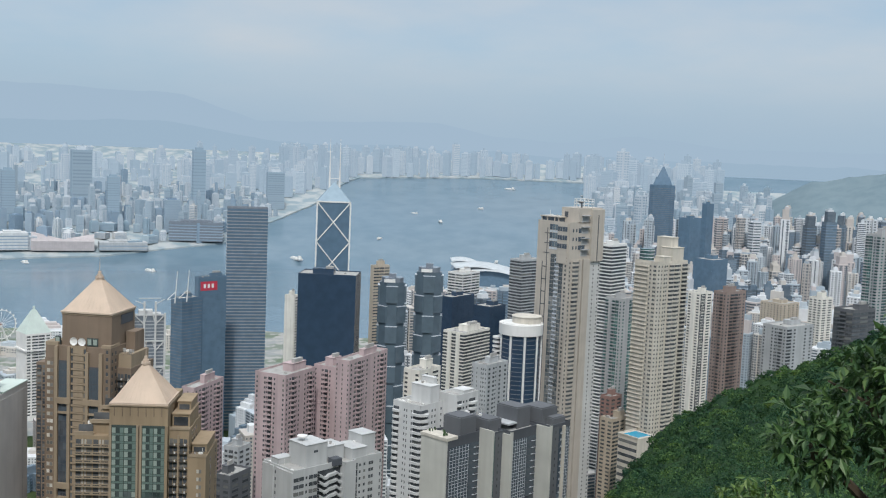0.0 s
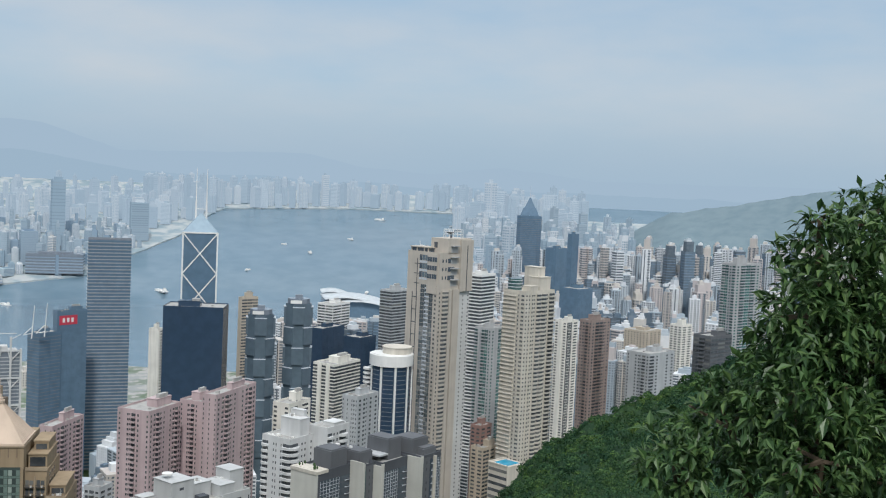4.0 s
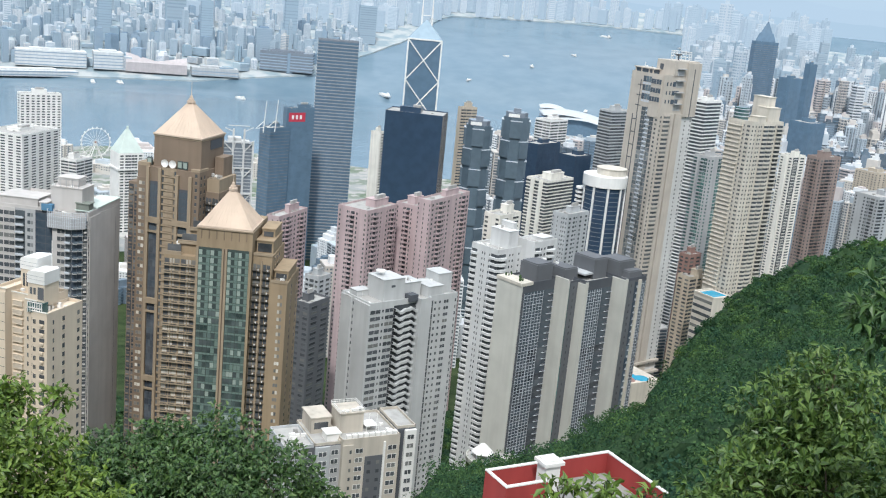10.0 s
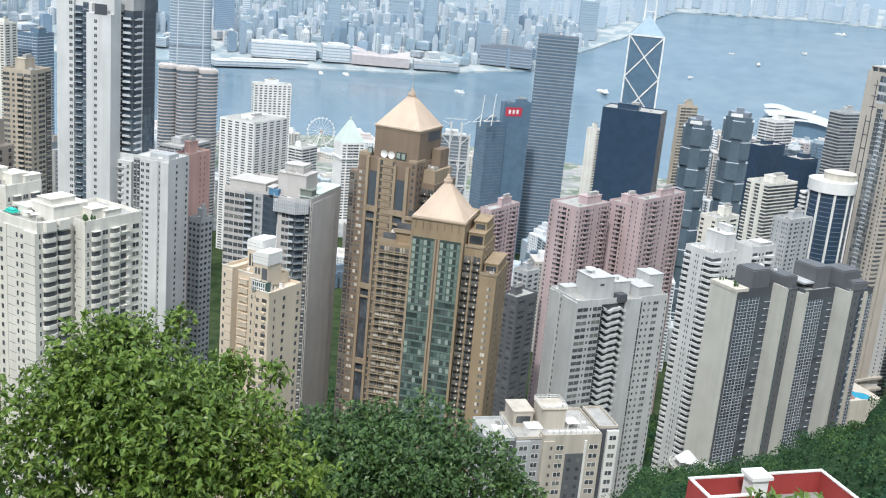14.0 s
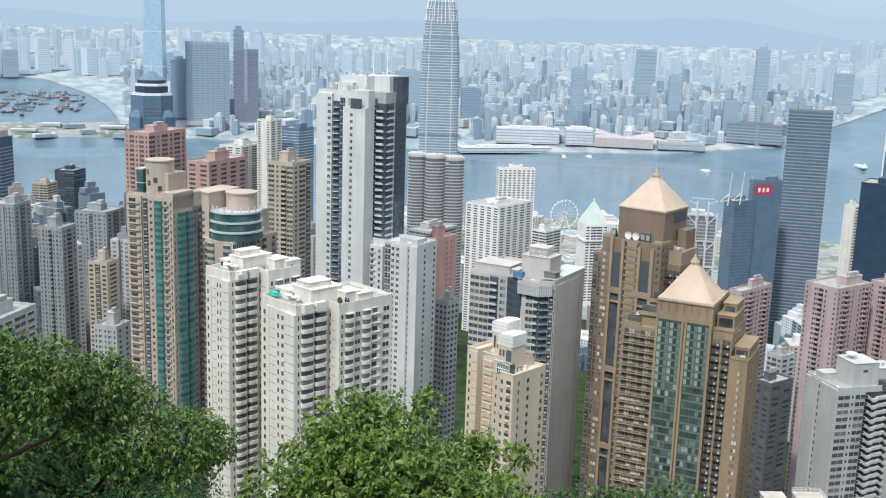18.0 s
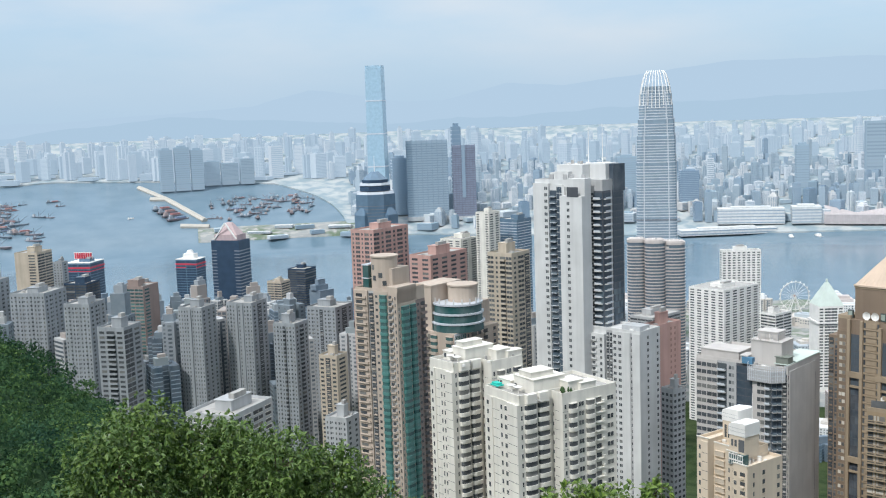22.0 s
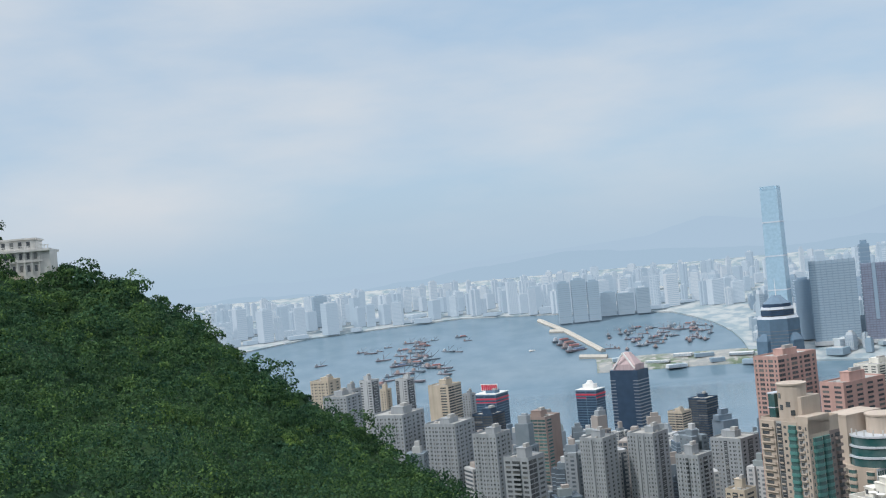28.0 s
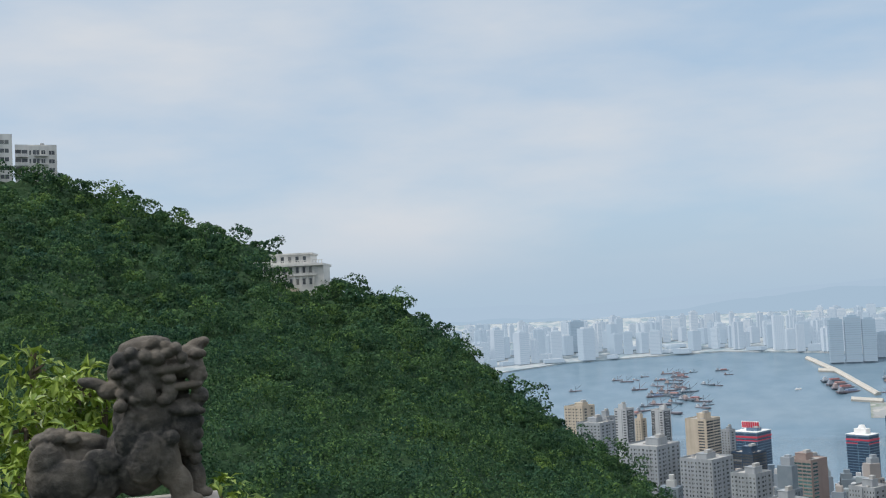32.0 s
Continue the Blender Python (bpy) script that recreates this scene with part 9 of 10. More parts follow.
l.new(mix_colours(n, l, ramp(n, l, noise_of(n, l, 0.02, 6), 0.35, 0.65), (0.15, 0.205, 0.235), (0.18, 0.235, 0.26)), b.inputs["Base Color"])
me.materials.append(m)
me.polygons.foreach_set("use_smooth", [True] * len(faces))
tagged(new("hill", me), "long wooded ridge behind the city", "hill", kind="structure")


# ---- breakwaters, barges and ferries ----
HULL = varied("hull_paint", [(0.12, 0.16, 0.20), (0.18, 0.15, 0.17), (0.15, 0.19, 0.23), (0.20, 0.18, 0.20)], 0.6)
LIGHTER = varied("lighter_cargo_cover", [(0.36, 0.14, 0.13), (0.16, 0.22, 0.34), (0.38, 0.20, 0.18)], 0.6)
DECKHOUSE = varied("deckhouse_paint", [(0.45, 0.47, 0.50), (0.30, 0.33, 0.37), (0.38, 0.30, 0.28)], 0.6)
ROCK = render_wall("breakwater_rock", (0.48, 0.45, 0.40), 0.2)
for pts in (((2.1, 6800), (3.46, 5628), (5.3, 4330)), ((2.6, 5700), (3.46, 5628)), ((4.05, 4150), (5.5, 4066))):
    for (a0, d0), (a1, d1) in zip(pts, pts[1:]):
        p0, p1 = far(a0, d0), far(a1, d1)
        t = new("breakwater", Pieces().tube((p0[0], p0[1], p0[2] + 1), (p1[0], p1[1], p1[2] + 1), 11, n=6).mesh("breakwater", [ROCK]))
        tagged(t, "low rubble breakwater of pale stone", "breakwater", "breakwaters")


def vessel(az, D, length, turn, crane, label, white=False):
    x, y, z, s = far(az, D)
    s *= 1.0
    t = thing("barge" if crane else "ferry", label, "boat", x, y, z, turn, "boats in the harbour")
    L, W = length * s, length * 0.26 * s
    hull = Pieces()
    ring = [(-L / 2, -W / 2), (L * 0.36, -W / 2), (L / 2, 0), (L * 0.36, W / 2), (-L / 2, W / 2)]
    hull.prism([(u * 0.94, v * 0.85) for u, v in ring], -1, 0.14 * W).prism(ring, 0.14 * W, 0.24 * W)
    hull.part("hull", [METALWHITE if white else HULL], t)
    Pieces().box(-L * 0.42, -L * 0.26, -W * 0.3, W * 0.3, 0.24 * W, 0.6 * W).box(-L * 0.39, -L * 0.29, -W * 0.22, W * 0.22, 0.6 * W, 0.8 * W).part("deckhouse", [METALWHITE if white else DECKHOUSE], t)
    if crane:
        Pieces().tube((0, 0, 0.2 * W), (0, 0, 1.5 * W), 0.06 * W, n=5).tube((0, 0, 0.5 * W), (L * 0.42, 0, 1.7 * W), 0.05 * W, n=4).part("derrick", [HULL], t)
    else:
        Pieces().box(-L * 0.1, L * 0.3, -W * 0.38, W * 0.38, 0.24 * W, 0.5 * W).part("saloon", [METALWHITE if white else LIGHTER], t)
    return t


rng = random.Random(77)
for k in range(46):
    vessel(rng.gauss(-4.3, 1.3), rng.uniform(3750, 6000), rng.uniform(45, 85), rng.uniform(-35, 35), rng.random() < 0.8, "moored work barge with derrick and deckhouse")
for k in range(60):
    vessel(rng.uniform(5.6, 11.2), rng.uniform(4350, 5600), rng.uniform(40, 70), rng.uniform(0, 180), rng.random() < 0.8, "moored barge inside the typhoon shelter")
for k in range(4):
    vessel(3.2 + 0.25 * k, 5050 - 190 * k, 100, 25, False, "long red and blue lighter by the breakwater")
for az, D, L, turn in ((50.76, 3473, 62, 75), (43.26, 3105, 46, 80), (58.4, 5364, 60, 40), (57.0, 5933, 40, 100), (60.5, 6600, 60, 60), (55.2, 4300, 40, 10), (33.5, 2900, 44, 60), (37.2, 3290, 46, 70), (35.9, 3270, 46, 60), (61.5, 3600, 40, 20), (1.6, 4650, 36, 40), (47.9, 3650, 36, 60), (66, 9000, 90, 90), (62, 9800, 110, 90)):
    vessel(az, D, L, turn, False, "white harbour ferry under way", True)

# ---- woods on the slopes ----
def foliage(name, tones, rough=0.55):
    m, n, l, b = material(name, rough, 0, 0.35)
    r = n.new("ShaderNodeNewGeometry").outputs["Random Per Island"]
    k = n.new("ShaderNodeValToRGB")
    e = k.color_ramp.elements
    while len(e) < len(tones):
        e.new(0.5)
    for i, c in enumerate(tones):
        e[i].position = i / (len(tones) - 1)
        e[i].color = (*c, 1)
    l.new(r, k.inputs["Fac"])
    big = ramp(n, l, noise_of(n, l, 0.045, 4), 0.35, 0.68)
    l.new(mix_colours(n, l, big, k.outputs["Color"], (1.5, 1.35, 0.8), "MULTIPLY"), b.inputs["Base Color"])
    t = n.new("ShaderNodeBsdfTranslucent")
    l.new(k.outputs["Color"], t.inputs["Color"])
    x = n.new("ShaderNodeMixShader")
    x.inputs["Fac"].default_value = 0.22
    o = n["Material Output"]
    l.new(b.outputs["BSDF"], x.inputs[1])
    l.new(t.outputs["BSDF"], x.inputs[2])
    l.new(x.outputs["Shader"], o.inputs["Surface"])
    return m


WOOD = foliage("forest_leaves", [(0.023, 0.047, 0.025), (0.031, 0.060, 0.030), (0.040, 0.074, 0.032), (0.062, 0.102, 0.040)])
BARK = render_wall("bark", (0.10, 0.075, 0.05), 0.3)


def canopy(name):
    """Leafy surface of a crown seen from afar: light and dark leaves, mossy relief."""
    m, n, l, b = material(name, 0.9, 0, 0.05)
    fine = ramp(n, l, noise_of(n, l, 1.5, 7), 0.36, 0.66)
    tone = mix_colours(n, l, fine, (0.014, 0.032, 0.018), (0.030, 0.060, 0.032))
    broad = ramp(n, l, noise_of(n, l, 0.05, 4), 0.32, 0.7)
    l.new(mix_colours(n, l, broad, tone, (1.45, 1.3, 0.95), "MULTIPLY"), b.inputs["Base Color"])
    bump(n, l, b, noise_of(n, l, 1.6, 6), 0.6, 0.35)
    return m


CANOPY = canopy("canopy_leaves")


def quads_mesh(name, verts, mat, per=4, cores_first=0):
    nv = len(verts)
    me = bpy.data.meshes.new(name)
    nf = nv // per
    me.vertices.add(nv)
    me.vertices.foreach_set("co", np.asarray(verts, dtype=np.float32).ravel())
    me.loops.add(nv)
    me.loops.foreach_set("vertex_index", np.arange(nv, dtype=np.int32))
    me.polygons.add(nf)
    me.polygons.foreach_set("loop_start", np.arange(0, nv, per, dtype=np.int32))
    me.polygons.foreach_set("loop_total", np.full(nf, per, dtype=np.int32))
    me.materials.append(mat)
    if cores_first:
        me.materials.append(CANOPY)
        k = np.zeros(nf, dtype=np.int32)
        k[:cores_first] = 1
        me.polygons.foreach_set("material_index", k)
    me.update(calc_edges=True)
    return me


def cells(x, y, size, seed):
    """Nearest of a loose scatter of crown centres: distance in cells, and a number for that crown."""
    gx, gy = np.floor(x / size), np.floor(y / size)
    best, who = np.full(x.shape, 9.0), np.zeros(x.shape)
    for i in (-1, 0, 1):
        for j in (-1, 0, 1):
            cx, cy = gx + i, gy + j
            h = np.abs(np.sin(cx * 127.1 + cy * 311.7 + seed * 74.7) * 43758.5453)
            h1, h2, h3 = h % 1, (h * 7.31) % 1, (h * 13.77) % 1
            d = np.hypot((cx + 0.1 + 0.8 * h1) * size - x, (cy + 0.1 + 0.8 * h2) * size - y) / size
            near = d < best
            best, who = np.where(near, d, best), np.where(near, h3, who)
    return best, who


def forest(name, seed, az, rr, steps, crown, height, label, tufts_m2, leaf):
    """Closed canopy: crown beside crown in domes of many small humps, with leaf sprays all over."""
    rng = np.random.default_rng(seed)
    na, nr = steps
    A, R = np.meshgrid(np.linspace(az[0], az[1], na), rr[0] * (rr[1] / rr[0]) ** np.linspace(0, 1, nr))
    A = A + rng.uniform(-0.3, 0.3, A.shape) * (az[1] - az[0]) / na
    R = R * (1 + rng.uniform(-0.3, 0.3, R.shape) * math.log(rr[1] / rr[0]) / nr)
    X, Y = R * np.sin(np.radians(A)), R * np.cos(np.radians(A))
    Z = np.array([ground(x, y) for x, y in zip(X.ravel(), Y.ravel())]).reshape(X.shape)
    d1, w1 = cells(X, Y, crown, seed)
    d2, w2 = cells(X, Y, crown * 0.36, seed + 1)
    d3, w3 = cells(X, Y, crown * 0.15, seed + 2)
    dome = np.sqrt(np.clip(1 - (d1 / 0.72) ** 2, 0, 1))
    hump = np.sqrt(np.clip(1 - (d2 / 0.75) ** 2, 0, 1))
    H = height * (0.42 + 0.45 * w1) * (0.38 + 0.62 * dome) + crown * 0.28 * (hump - 0.4) + crown * 0.10 * (w2 - 0.5) + crown * 0.09 * (np.sqrt(np.clip(1 - d3 ** 2, 0, 1)) - 0.5)
    lim = np.where(A < 20, np.interp(A, (-40, -15, 0, 12, 20), (420, 340, 280, 200, 120)), np.where(A > 61, np.interp(A, (62, 67, 71.5, 82), (330, 420, 640, 560)), 660.0)) + 14
    keep = R < lim
    for p, q, k in CLEARINGS:
        keep &= (X - p) ** 2 + (Y - q) ** 2 > (k * 0.9) ** 2
    keep[0] = keep[-1] = keep[:, 0] = keep[:, -1] = False     # the edge of the wood comes down to the soil
    G = np.stack([X, Y, Z], axis=2)
    up = np.cross(np.gradient(G, axis=1), np.gradient(G, axis=0))
    up *= np.sign(up[..., 2:3] + 1e-9)
    up = up / (np.linalg.norm(up, axis=2, keepdims=True) + 1e-9) * 0.8 + np.array([0, 0, 0.45])     # crowns lean out from a steep bank
    P = G + up * np.where(keep, H, -3.0)[..., None]
    f = np.arange(na * nr).reshape(nr, na)
    ok = (keep[:-1, :-1] | keep[1:, :-1] | keep[:-1, 1:] | keep[1:, 1:]).ravel()
    quads = np.stack([f[:-1, :-1], f[:-1, 1:], f[1:, 1:], f[1:, :-1]], axis=2).reshape(-1, 4)[ok]
    shell = P.reshape(-1, 3)[quads].reshape(-1, 3)
    # sprays of leaves, spread evenly over the canopy
    cell_area = (R[:-1, :-1] * np.radians((az[1] - az[0]) / na) * R[:-1, :-1] * math.log(rr[1] / rr[0]) / nr).ravel() * ok * keep[:-1, :-1].ravel()
    n = int(min(130000, cell_area.sum() * tufts_m2))
    pick = rng.choice(len(cell_area), n, p=cell_area / cell_area.sum())
    c = P[:-1, :-1].reshape(-1, 3)[pick]
    e1 = P[:-1, 1:].reshape(-1, 3)[pick] - c
    e2 = P[1:, :-1].reshape(-1, 3)[pick] - c
    nrm = np.cross(e1, e2)
    nrm *= np.sign(nrm[:, 2:3] + 1e-9)
    nrm /= np.linalg.norm(nrm, axis=1, keepdims=True) + 1e-9
    c = c + e1 * rng.random((n, 1)) + e2 * rng.random((n, 1)) + nrm * leaf * rng.uniform(0.0, 0.5, (n, 1))
    nrm = nrm + np.array([0, 0, 0.5]) + rng.normal(scale=0.65, size=nrm.shape)
    nrm /= np.linalg.norm(nrm, axis=1, keepdims=True)
    a = np.cross(nrm, rng.normal(size=nrm.shape))
    a /= np.linalg.norm(a, axis=1, keepdims=True)
    b_ = np.cross(nrm, a)
    s = leaf * rng.uniform(0.5, 1.2, (n, 1))
    k = rng.uniform(0.35, 0.8, (n, 1))
    q = np.stack([c - a * s, c - b_ * s * k - nrm * s * 0.15, c + a * s, c + b_ * s * k - nrm * s * 0.15], axis=1).reshape(-1, 3)
    ob = new(name, quads_mesh(name, np.concatenate([shell, q]), WOOD, 4, len(shell) // 4))
    tagged(ob, label, "woods", kind="stuff")


# clear ground round houses and towers
CLEARINGS = [(o.location.x, o.location.y, 20.0) for o in scene.collection.objects if o.parent is None and o.type == "EMPTY" and math.hypot(o.location.x, o.location.y) < 800 and o.name.split(".")[0] != "mansion"]
CLEARINGS += [(*polar(-24.5, 350), 12), (*polar(-24.7, 336), 6), (*polar(-37.8, 430), 20), (*polar(61.5, 84), 15), (*polar(58, 66), 9), (*polar(63.5, 80), 12), (*polar(61, 68), 10)]
forest("undergrowth", 4, (-41, 30), (60, 118), (300, 80), 4.2, 2.6, "dark undergrowth below the terrace", 3.0, 0.30)
forest("undergrowth", 5, (65, 92), (40, 126), (170, 90), 4.4, 2.8, "dark undergrowth beside the terrace", 3.0, 0.24)
forest("undergrowth", 1, (-52, 26), (114, 440), (300, 200), 4.5, 3.2, "dark undergrowth of the western slope", 0.2, 0.42)
forest("undergrowth", 2, (50, 92), (120, 680), (240, 200), 6.5, 4.5, "dark undergrowth of the eastern slope", 0.1, 0.45)
forest("undergrowth", 3, (22, 64), (240, 670), (180, 140), 8.0, 4.5, "dark undergrowth between the towers", 0.1, 0.7)


def crown_leaves(name, tones):
    """Leaves that differ from spray to spray and, more broadly, from tree to tree."""
    m, n, l, b = material(name, 0.8, 0, 0.12)
    r = n.new("ShaderNodeNewGeometry").outputs["Random Per Island"]
    k = n.new("ShaderNodeValToRGB")
    e = k.color_ramp.elements
    while len(e) < len(tones):
        e.new(0.5)
    for i, c in enumerate(tones):
        e[i].position = i / (len(tones) - 1)
        e[i].color = (*c, 1)
    l.new(r, k.inputs["Fac"])
    tree_ = ramp(n, l, noise_of(n, l, 0.13, 2), 0.34, 0.68)
    stand = ramp(n, l, noise_of(n, l, 0.02, 3), 0.36, 0.66)
    c1 = mix_colours(n, l, tree_, (0.72, 0.80, 0.86), (1.35, 1.26, 0.92))
    c2 = mix_colours(n, l, stand, (0.85, 0.90, 0.95), (1.18, 1.10, 0.90))
    tint = mix_colours(n, l, 1.0, c1, c2, "MULTIPLY")
    full = mix_colours(n, l, 1.0, k.outputs["Color"], tint, "MULTIPLY")
    l.new(full, b.inputs["Base Color"])
    t = n.new("ShaderNodeBsdfTranslucent")
    l.new(full, t.inputs["Color"])
    x = n.new("ShaderNodeMixShader")
    x.inputs["Fac"].default_value = 0.25
    l.new(b.outputs["BSDF"], x.inputs[1])
    l.new(t.outputs["BSDF"], x.inputs[2])
    l.new(x.outputs["Shader"], n["Material Output"].inputs["Surface"])
    return m


LEAFTONES = [(0.027, 0.063, 0.036), (0.041, 0.090, 0.048), (0.058, 0.115, 0.056), (0.086, 0.148, 0.066)]
CROWNLEAVES = [crown_leaves("hillside_leaves_" + nm, [tuple(a * b_ for a, b_ in zip(c, k)) for c in LEAFTONES]) for nm, k in
               (("dark", (0.66, 0.72, 0.78)), ("green", (0.88, 0.92, 0.95)), ("fresh", (1.15, 1.12, 1.0)), ("pale", (1.45, 1.34, 1.05)), ("blue", (0.78, 0.88, 1.05)))]


def unit(v):
    return v / (np.linalg.norm(v, axis=-1, keepdims=True) + 1e-9)


def crowns(name, seed, az, rr, n, size, leaf, per, label, sink=0.3):
    """Tree beside tree: each crown is a cluster of leafy domes, with gaps between them."""
    rng = np.random.default_rng(seed)
    A = rng.uniform(az[0], az[1], n)
    R = rr[0] * (rr[1] / rr[0]) ** rng.random(n)
    X, Y = R * np.sin(np.radians(A)), R * np.cos(np.radians(A))
    lim = np.where(A < 20, np.interp(A, (-40, -15, 0, 12, 20), (420, 340, 280, 200, 120)), np.where(A > 61, np.interp(A, (62, 67, 71.5, 82), (330, 420, 640, 560)), 660.0)) + 12
    keep = R < lim
    for p, q, k in CLEARINGS:
        keep &= (X - p) ** 2 + (Y - q) ** 2 > k ** 2
    X, Y, R = X[keep], Y[keep], R[keep]
    rad = rng.uniform(size[0], size[1], len(X)) * rng.choice((0.7, 1.0, 1.0, 1.25), len(X))
    stand = []
    px_, py_, pr_ = np.zeros(len(X)), np.zeros(len(X)), np.zeros(len(X))
    for i in range(len(X)):         # no two trunks too close
        m = len(stand)
        if m == 0 or ((px_[:m] - X[i]) ** 2 + (py_[:m] - Y[i]) ** 2 > ((pr_[:m] + rad[i]) * 0.5) ** 2).all():
            px_[m], py_[m], pr_[m] = X[i], Y[i], rad[i]
            stand.append(i)
    X, Y, R, rad = X[stand], Y[stand], R[stand], rad[stand]
    Z = np.array([ground(x, y) for x, y in zip(X, Y)])
    C = np.stack([X, Y, Z + rad * (1.0 - sink)], axis=1)
    K = 8
    d = rng.normal(size=(len(X), K, 3))
    d[..., 2] = np.abs(d[..., 2]) * 0.9 - 0.15
    d = unit(d)
    cc = C[:, None] + d * (rad * 0.62)[:, None, None] * rng.uniform(0.75, 1.15, (len(X), K, 1)) * np.array([1, 1, 0.8])
    cr = (rad * 0.46)[:, None] * rng.uniform(0.7, 1.25, (len(X), K))
    m = per // K
    e = unit(rng.normal(size=(len(X), K, m, 3)) + d[:, :, None] * 0.7 + np.array([0, 0, 0.35]))
    P = cc[:, :, None] + e * cr[:, :, None, None] * rng.uniform(0.72, 1.08, (len(X), K, m, 1)) * np.array([1, 1, 0.85])
    nrm = unit(e + rng.normal(scale=0.45, size=e.shape))
    a = unit(np.cross(nrm, rng.normal(size=nrm.shape)))
    b_ = np.cross(nrm, a)
    s_ = leaf * rng.uniform(0.55, 1.3, (len(X), K, m, 1)) * np.clip(R / (0.5 * (rr[0] + rr[1])), 0.6, 1.5)[:, None, None, None]
    k = rng.uniform(0.45, 0.9, s_.shape)
    q = np.stack([P - a * s_, P - b_ * s_ * k - nrm * s_ * 0.3, P + a * s_, P + b_ * s_ * k - nrm * s_ * 0.3], axis=3).reshape(-1, 3)
    me = quads_mesh(name, q, CROWNLEAVES[0])
    for mt in CROWNLEAVES[1:]:
        me.materials.append(mt)
    tone = rng.choice(5, len(X), p=(0.2, 0.33, 0.2, 0.09, 0.18)).astype(np.int32)
    me.polygons.foreach_set("material_index", np.repeat(tone, K * m))
    tagged(new(name, me), label, "woods", kind="stuff")


crowns("woods", 31, (-46, 22), (115, 432), 10000, (2.8, 4.8), 0.37, 240, "dense green woodland covering the western slope", -0.3)
crowns("woods", 32, (50, 90), (120, 650), 8000, (3.0, 5.4), 0.46, 240, "dense green woodland covering the eastern slope", 0.05)
crowns("woods", 33, (22, 64), (230, 660), 1600, (3.6, 6.2), 0.70, 160, "dark trees between the towers")
crowns("woods", 34, (-41, 30), (58, 118), 1200, (1.9, 3.4), 0.22, 480, "low trees and scrub below the terrace")
crowns("woods", 35, (63, 92), (44, 126), 1000, (1.9, 3.4), 0.22, 480, "low trees and scrub beside the terrace")


# ---- single trees near the terrace ----
def leaf_spray(blobs, n, length, rng, droop=0.3, whorl=5, narrow=0.36):
    """Folded leaves set in whorls round twig ends inside the blobs."""
    w = np.array([b_[3] ** 2 for b_ in blobs])
    pick = rng.choice(len(blobs), n // whorl, p=w / w.sum())
    c = np.array([b_[:3] for b_ in blobs])[pick]
    r = np.array([b_[3] for b_ in blobs])[pick]
    d = rng.normal(size=(len(pick), 3))
    d /= np.linalg.norm(d, axis=1, keepdims=True)
    tip = c + d * (r * rng.uniform(0.45, 1.05, len(r)))[:, None]
    tip = np.repeat(tip, whorl, axis=0)
    out = np.repeat(d, whorl, axis=0) * 0.5 + rng.normal(scale=0.75, size=(len(tip), 3))
    out[:, 2] -= droop
    out /= np.linalg.norm(out, axis=1, keepdims=True)
    side = np.cross(out, np.array([0, 0, 1.0]) + rng.normal(scale=0.35, size=out.shape))
    side /= np.linalg.norm(side, axis=1, keepdims=True)
    up = np.cross(side, out)
    L = length * rng.uniform(0.6, 1.25, (len(tip), 1))
    W = L * narrow * 0.5
    base, mid, end = tip + out * L * 0.08, tip + out * L * 0.55 + up * L * 0.05, tip + out * L - up * L * 0.16
    lft, rgt = mid - side * W + up * W * 0.35, mid + side * W + up * W * 0.35
    q = np.stack([base, lft, end, mid, base, mid, end, rgt], axis=1)
    return q.reshape(-1, 3)


def tree(name, label, blobs, n, length, tones, seed, foot, whorl=5, narrow=0.36, twigs=40):
    rng = np.random.default_rng(seed)
    c = np.array([b_[:3] for b_ in blobs])
    mid = c.mean(axis=0)
    fx, fy = foot
    fz = ground(fx, fy) - 0.3
    t = thing(name, label, "tree", fx, fy, fz)
    o = np.array([fx, fy, fz])
    fork = np.array([fx + (mid[0] - fx) * 0.4, fy + (mid[1] - fy) * 0.4, fz + (mid[2] - fz) * 0.45])
    girth = max(0.05, 0.035 * float(np.linalg.norm(mid - o)) ** 0.9 + 0.02)
    p = Pieces()
    knee = (o + fork) / 2 + rng.normal(scale=0.08, size=3)
    p.tube((0, 0, 0), tuple(knee - o), girth * 1.25, girth, n=9).tube(tuple(knee - o), tuple(fork - o), girth, girth * 0.8, n=9)
    p.part("trunk", [BARK], t)
    for b_ in blobs:
        q = Pieces()
        e = np.array(b_[:3])
        k = (fork + e) / 2 + rng.normal(scale=0.12 * b_[3] + 0.03, size=3)
        q.tube(tuple(fork - o), tuple(k - o), girth * 0.5, girth * 0.34, n=6).tube(tuple(k - o), tuple(e - o), girth * 0.34, girth * 0.16, n=5)
        for _ in range(max(3, twigs // len(blobs))):
            d = rng.normal(size=3)
            d /= np.linalg.norm(d)
            q.tube(tuple(e - o), tuple(e + d * b_[3] * 0.9 - o), girth * 0.13, girth * 0.05, n=4)
        q.part("limb", [BARK], t)
    v = leaf_spray(blobs, n, length, rng, whorl=whorl, narrow=narrow) - o
    ob = new("crown", quads_mesh("crown", v, foliage("leaves_of_" + name, tones, 0.4)))
    ob.parent = t
    return t


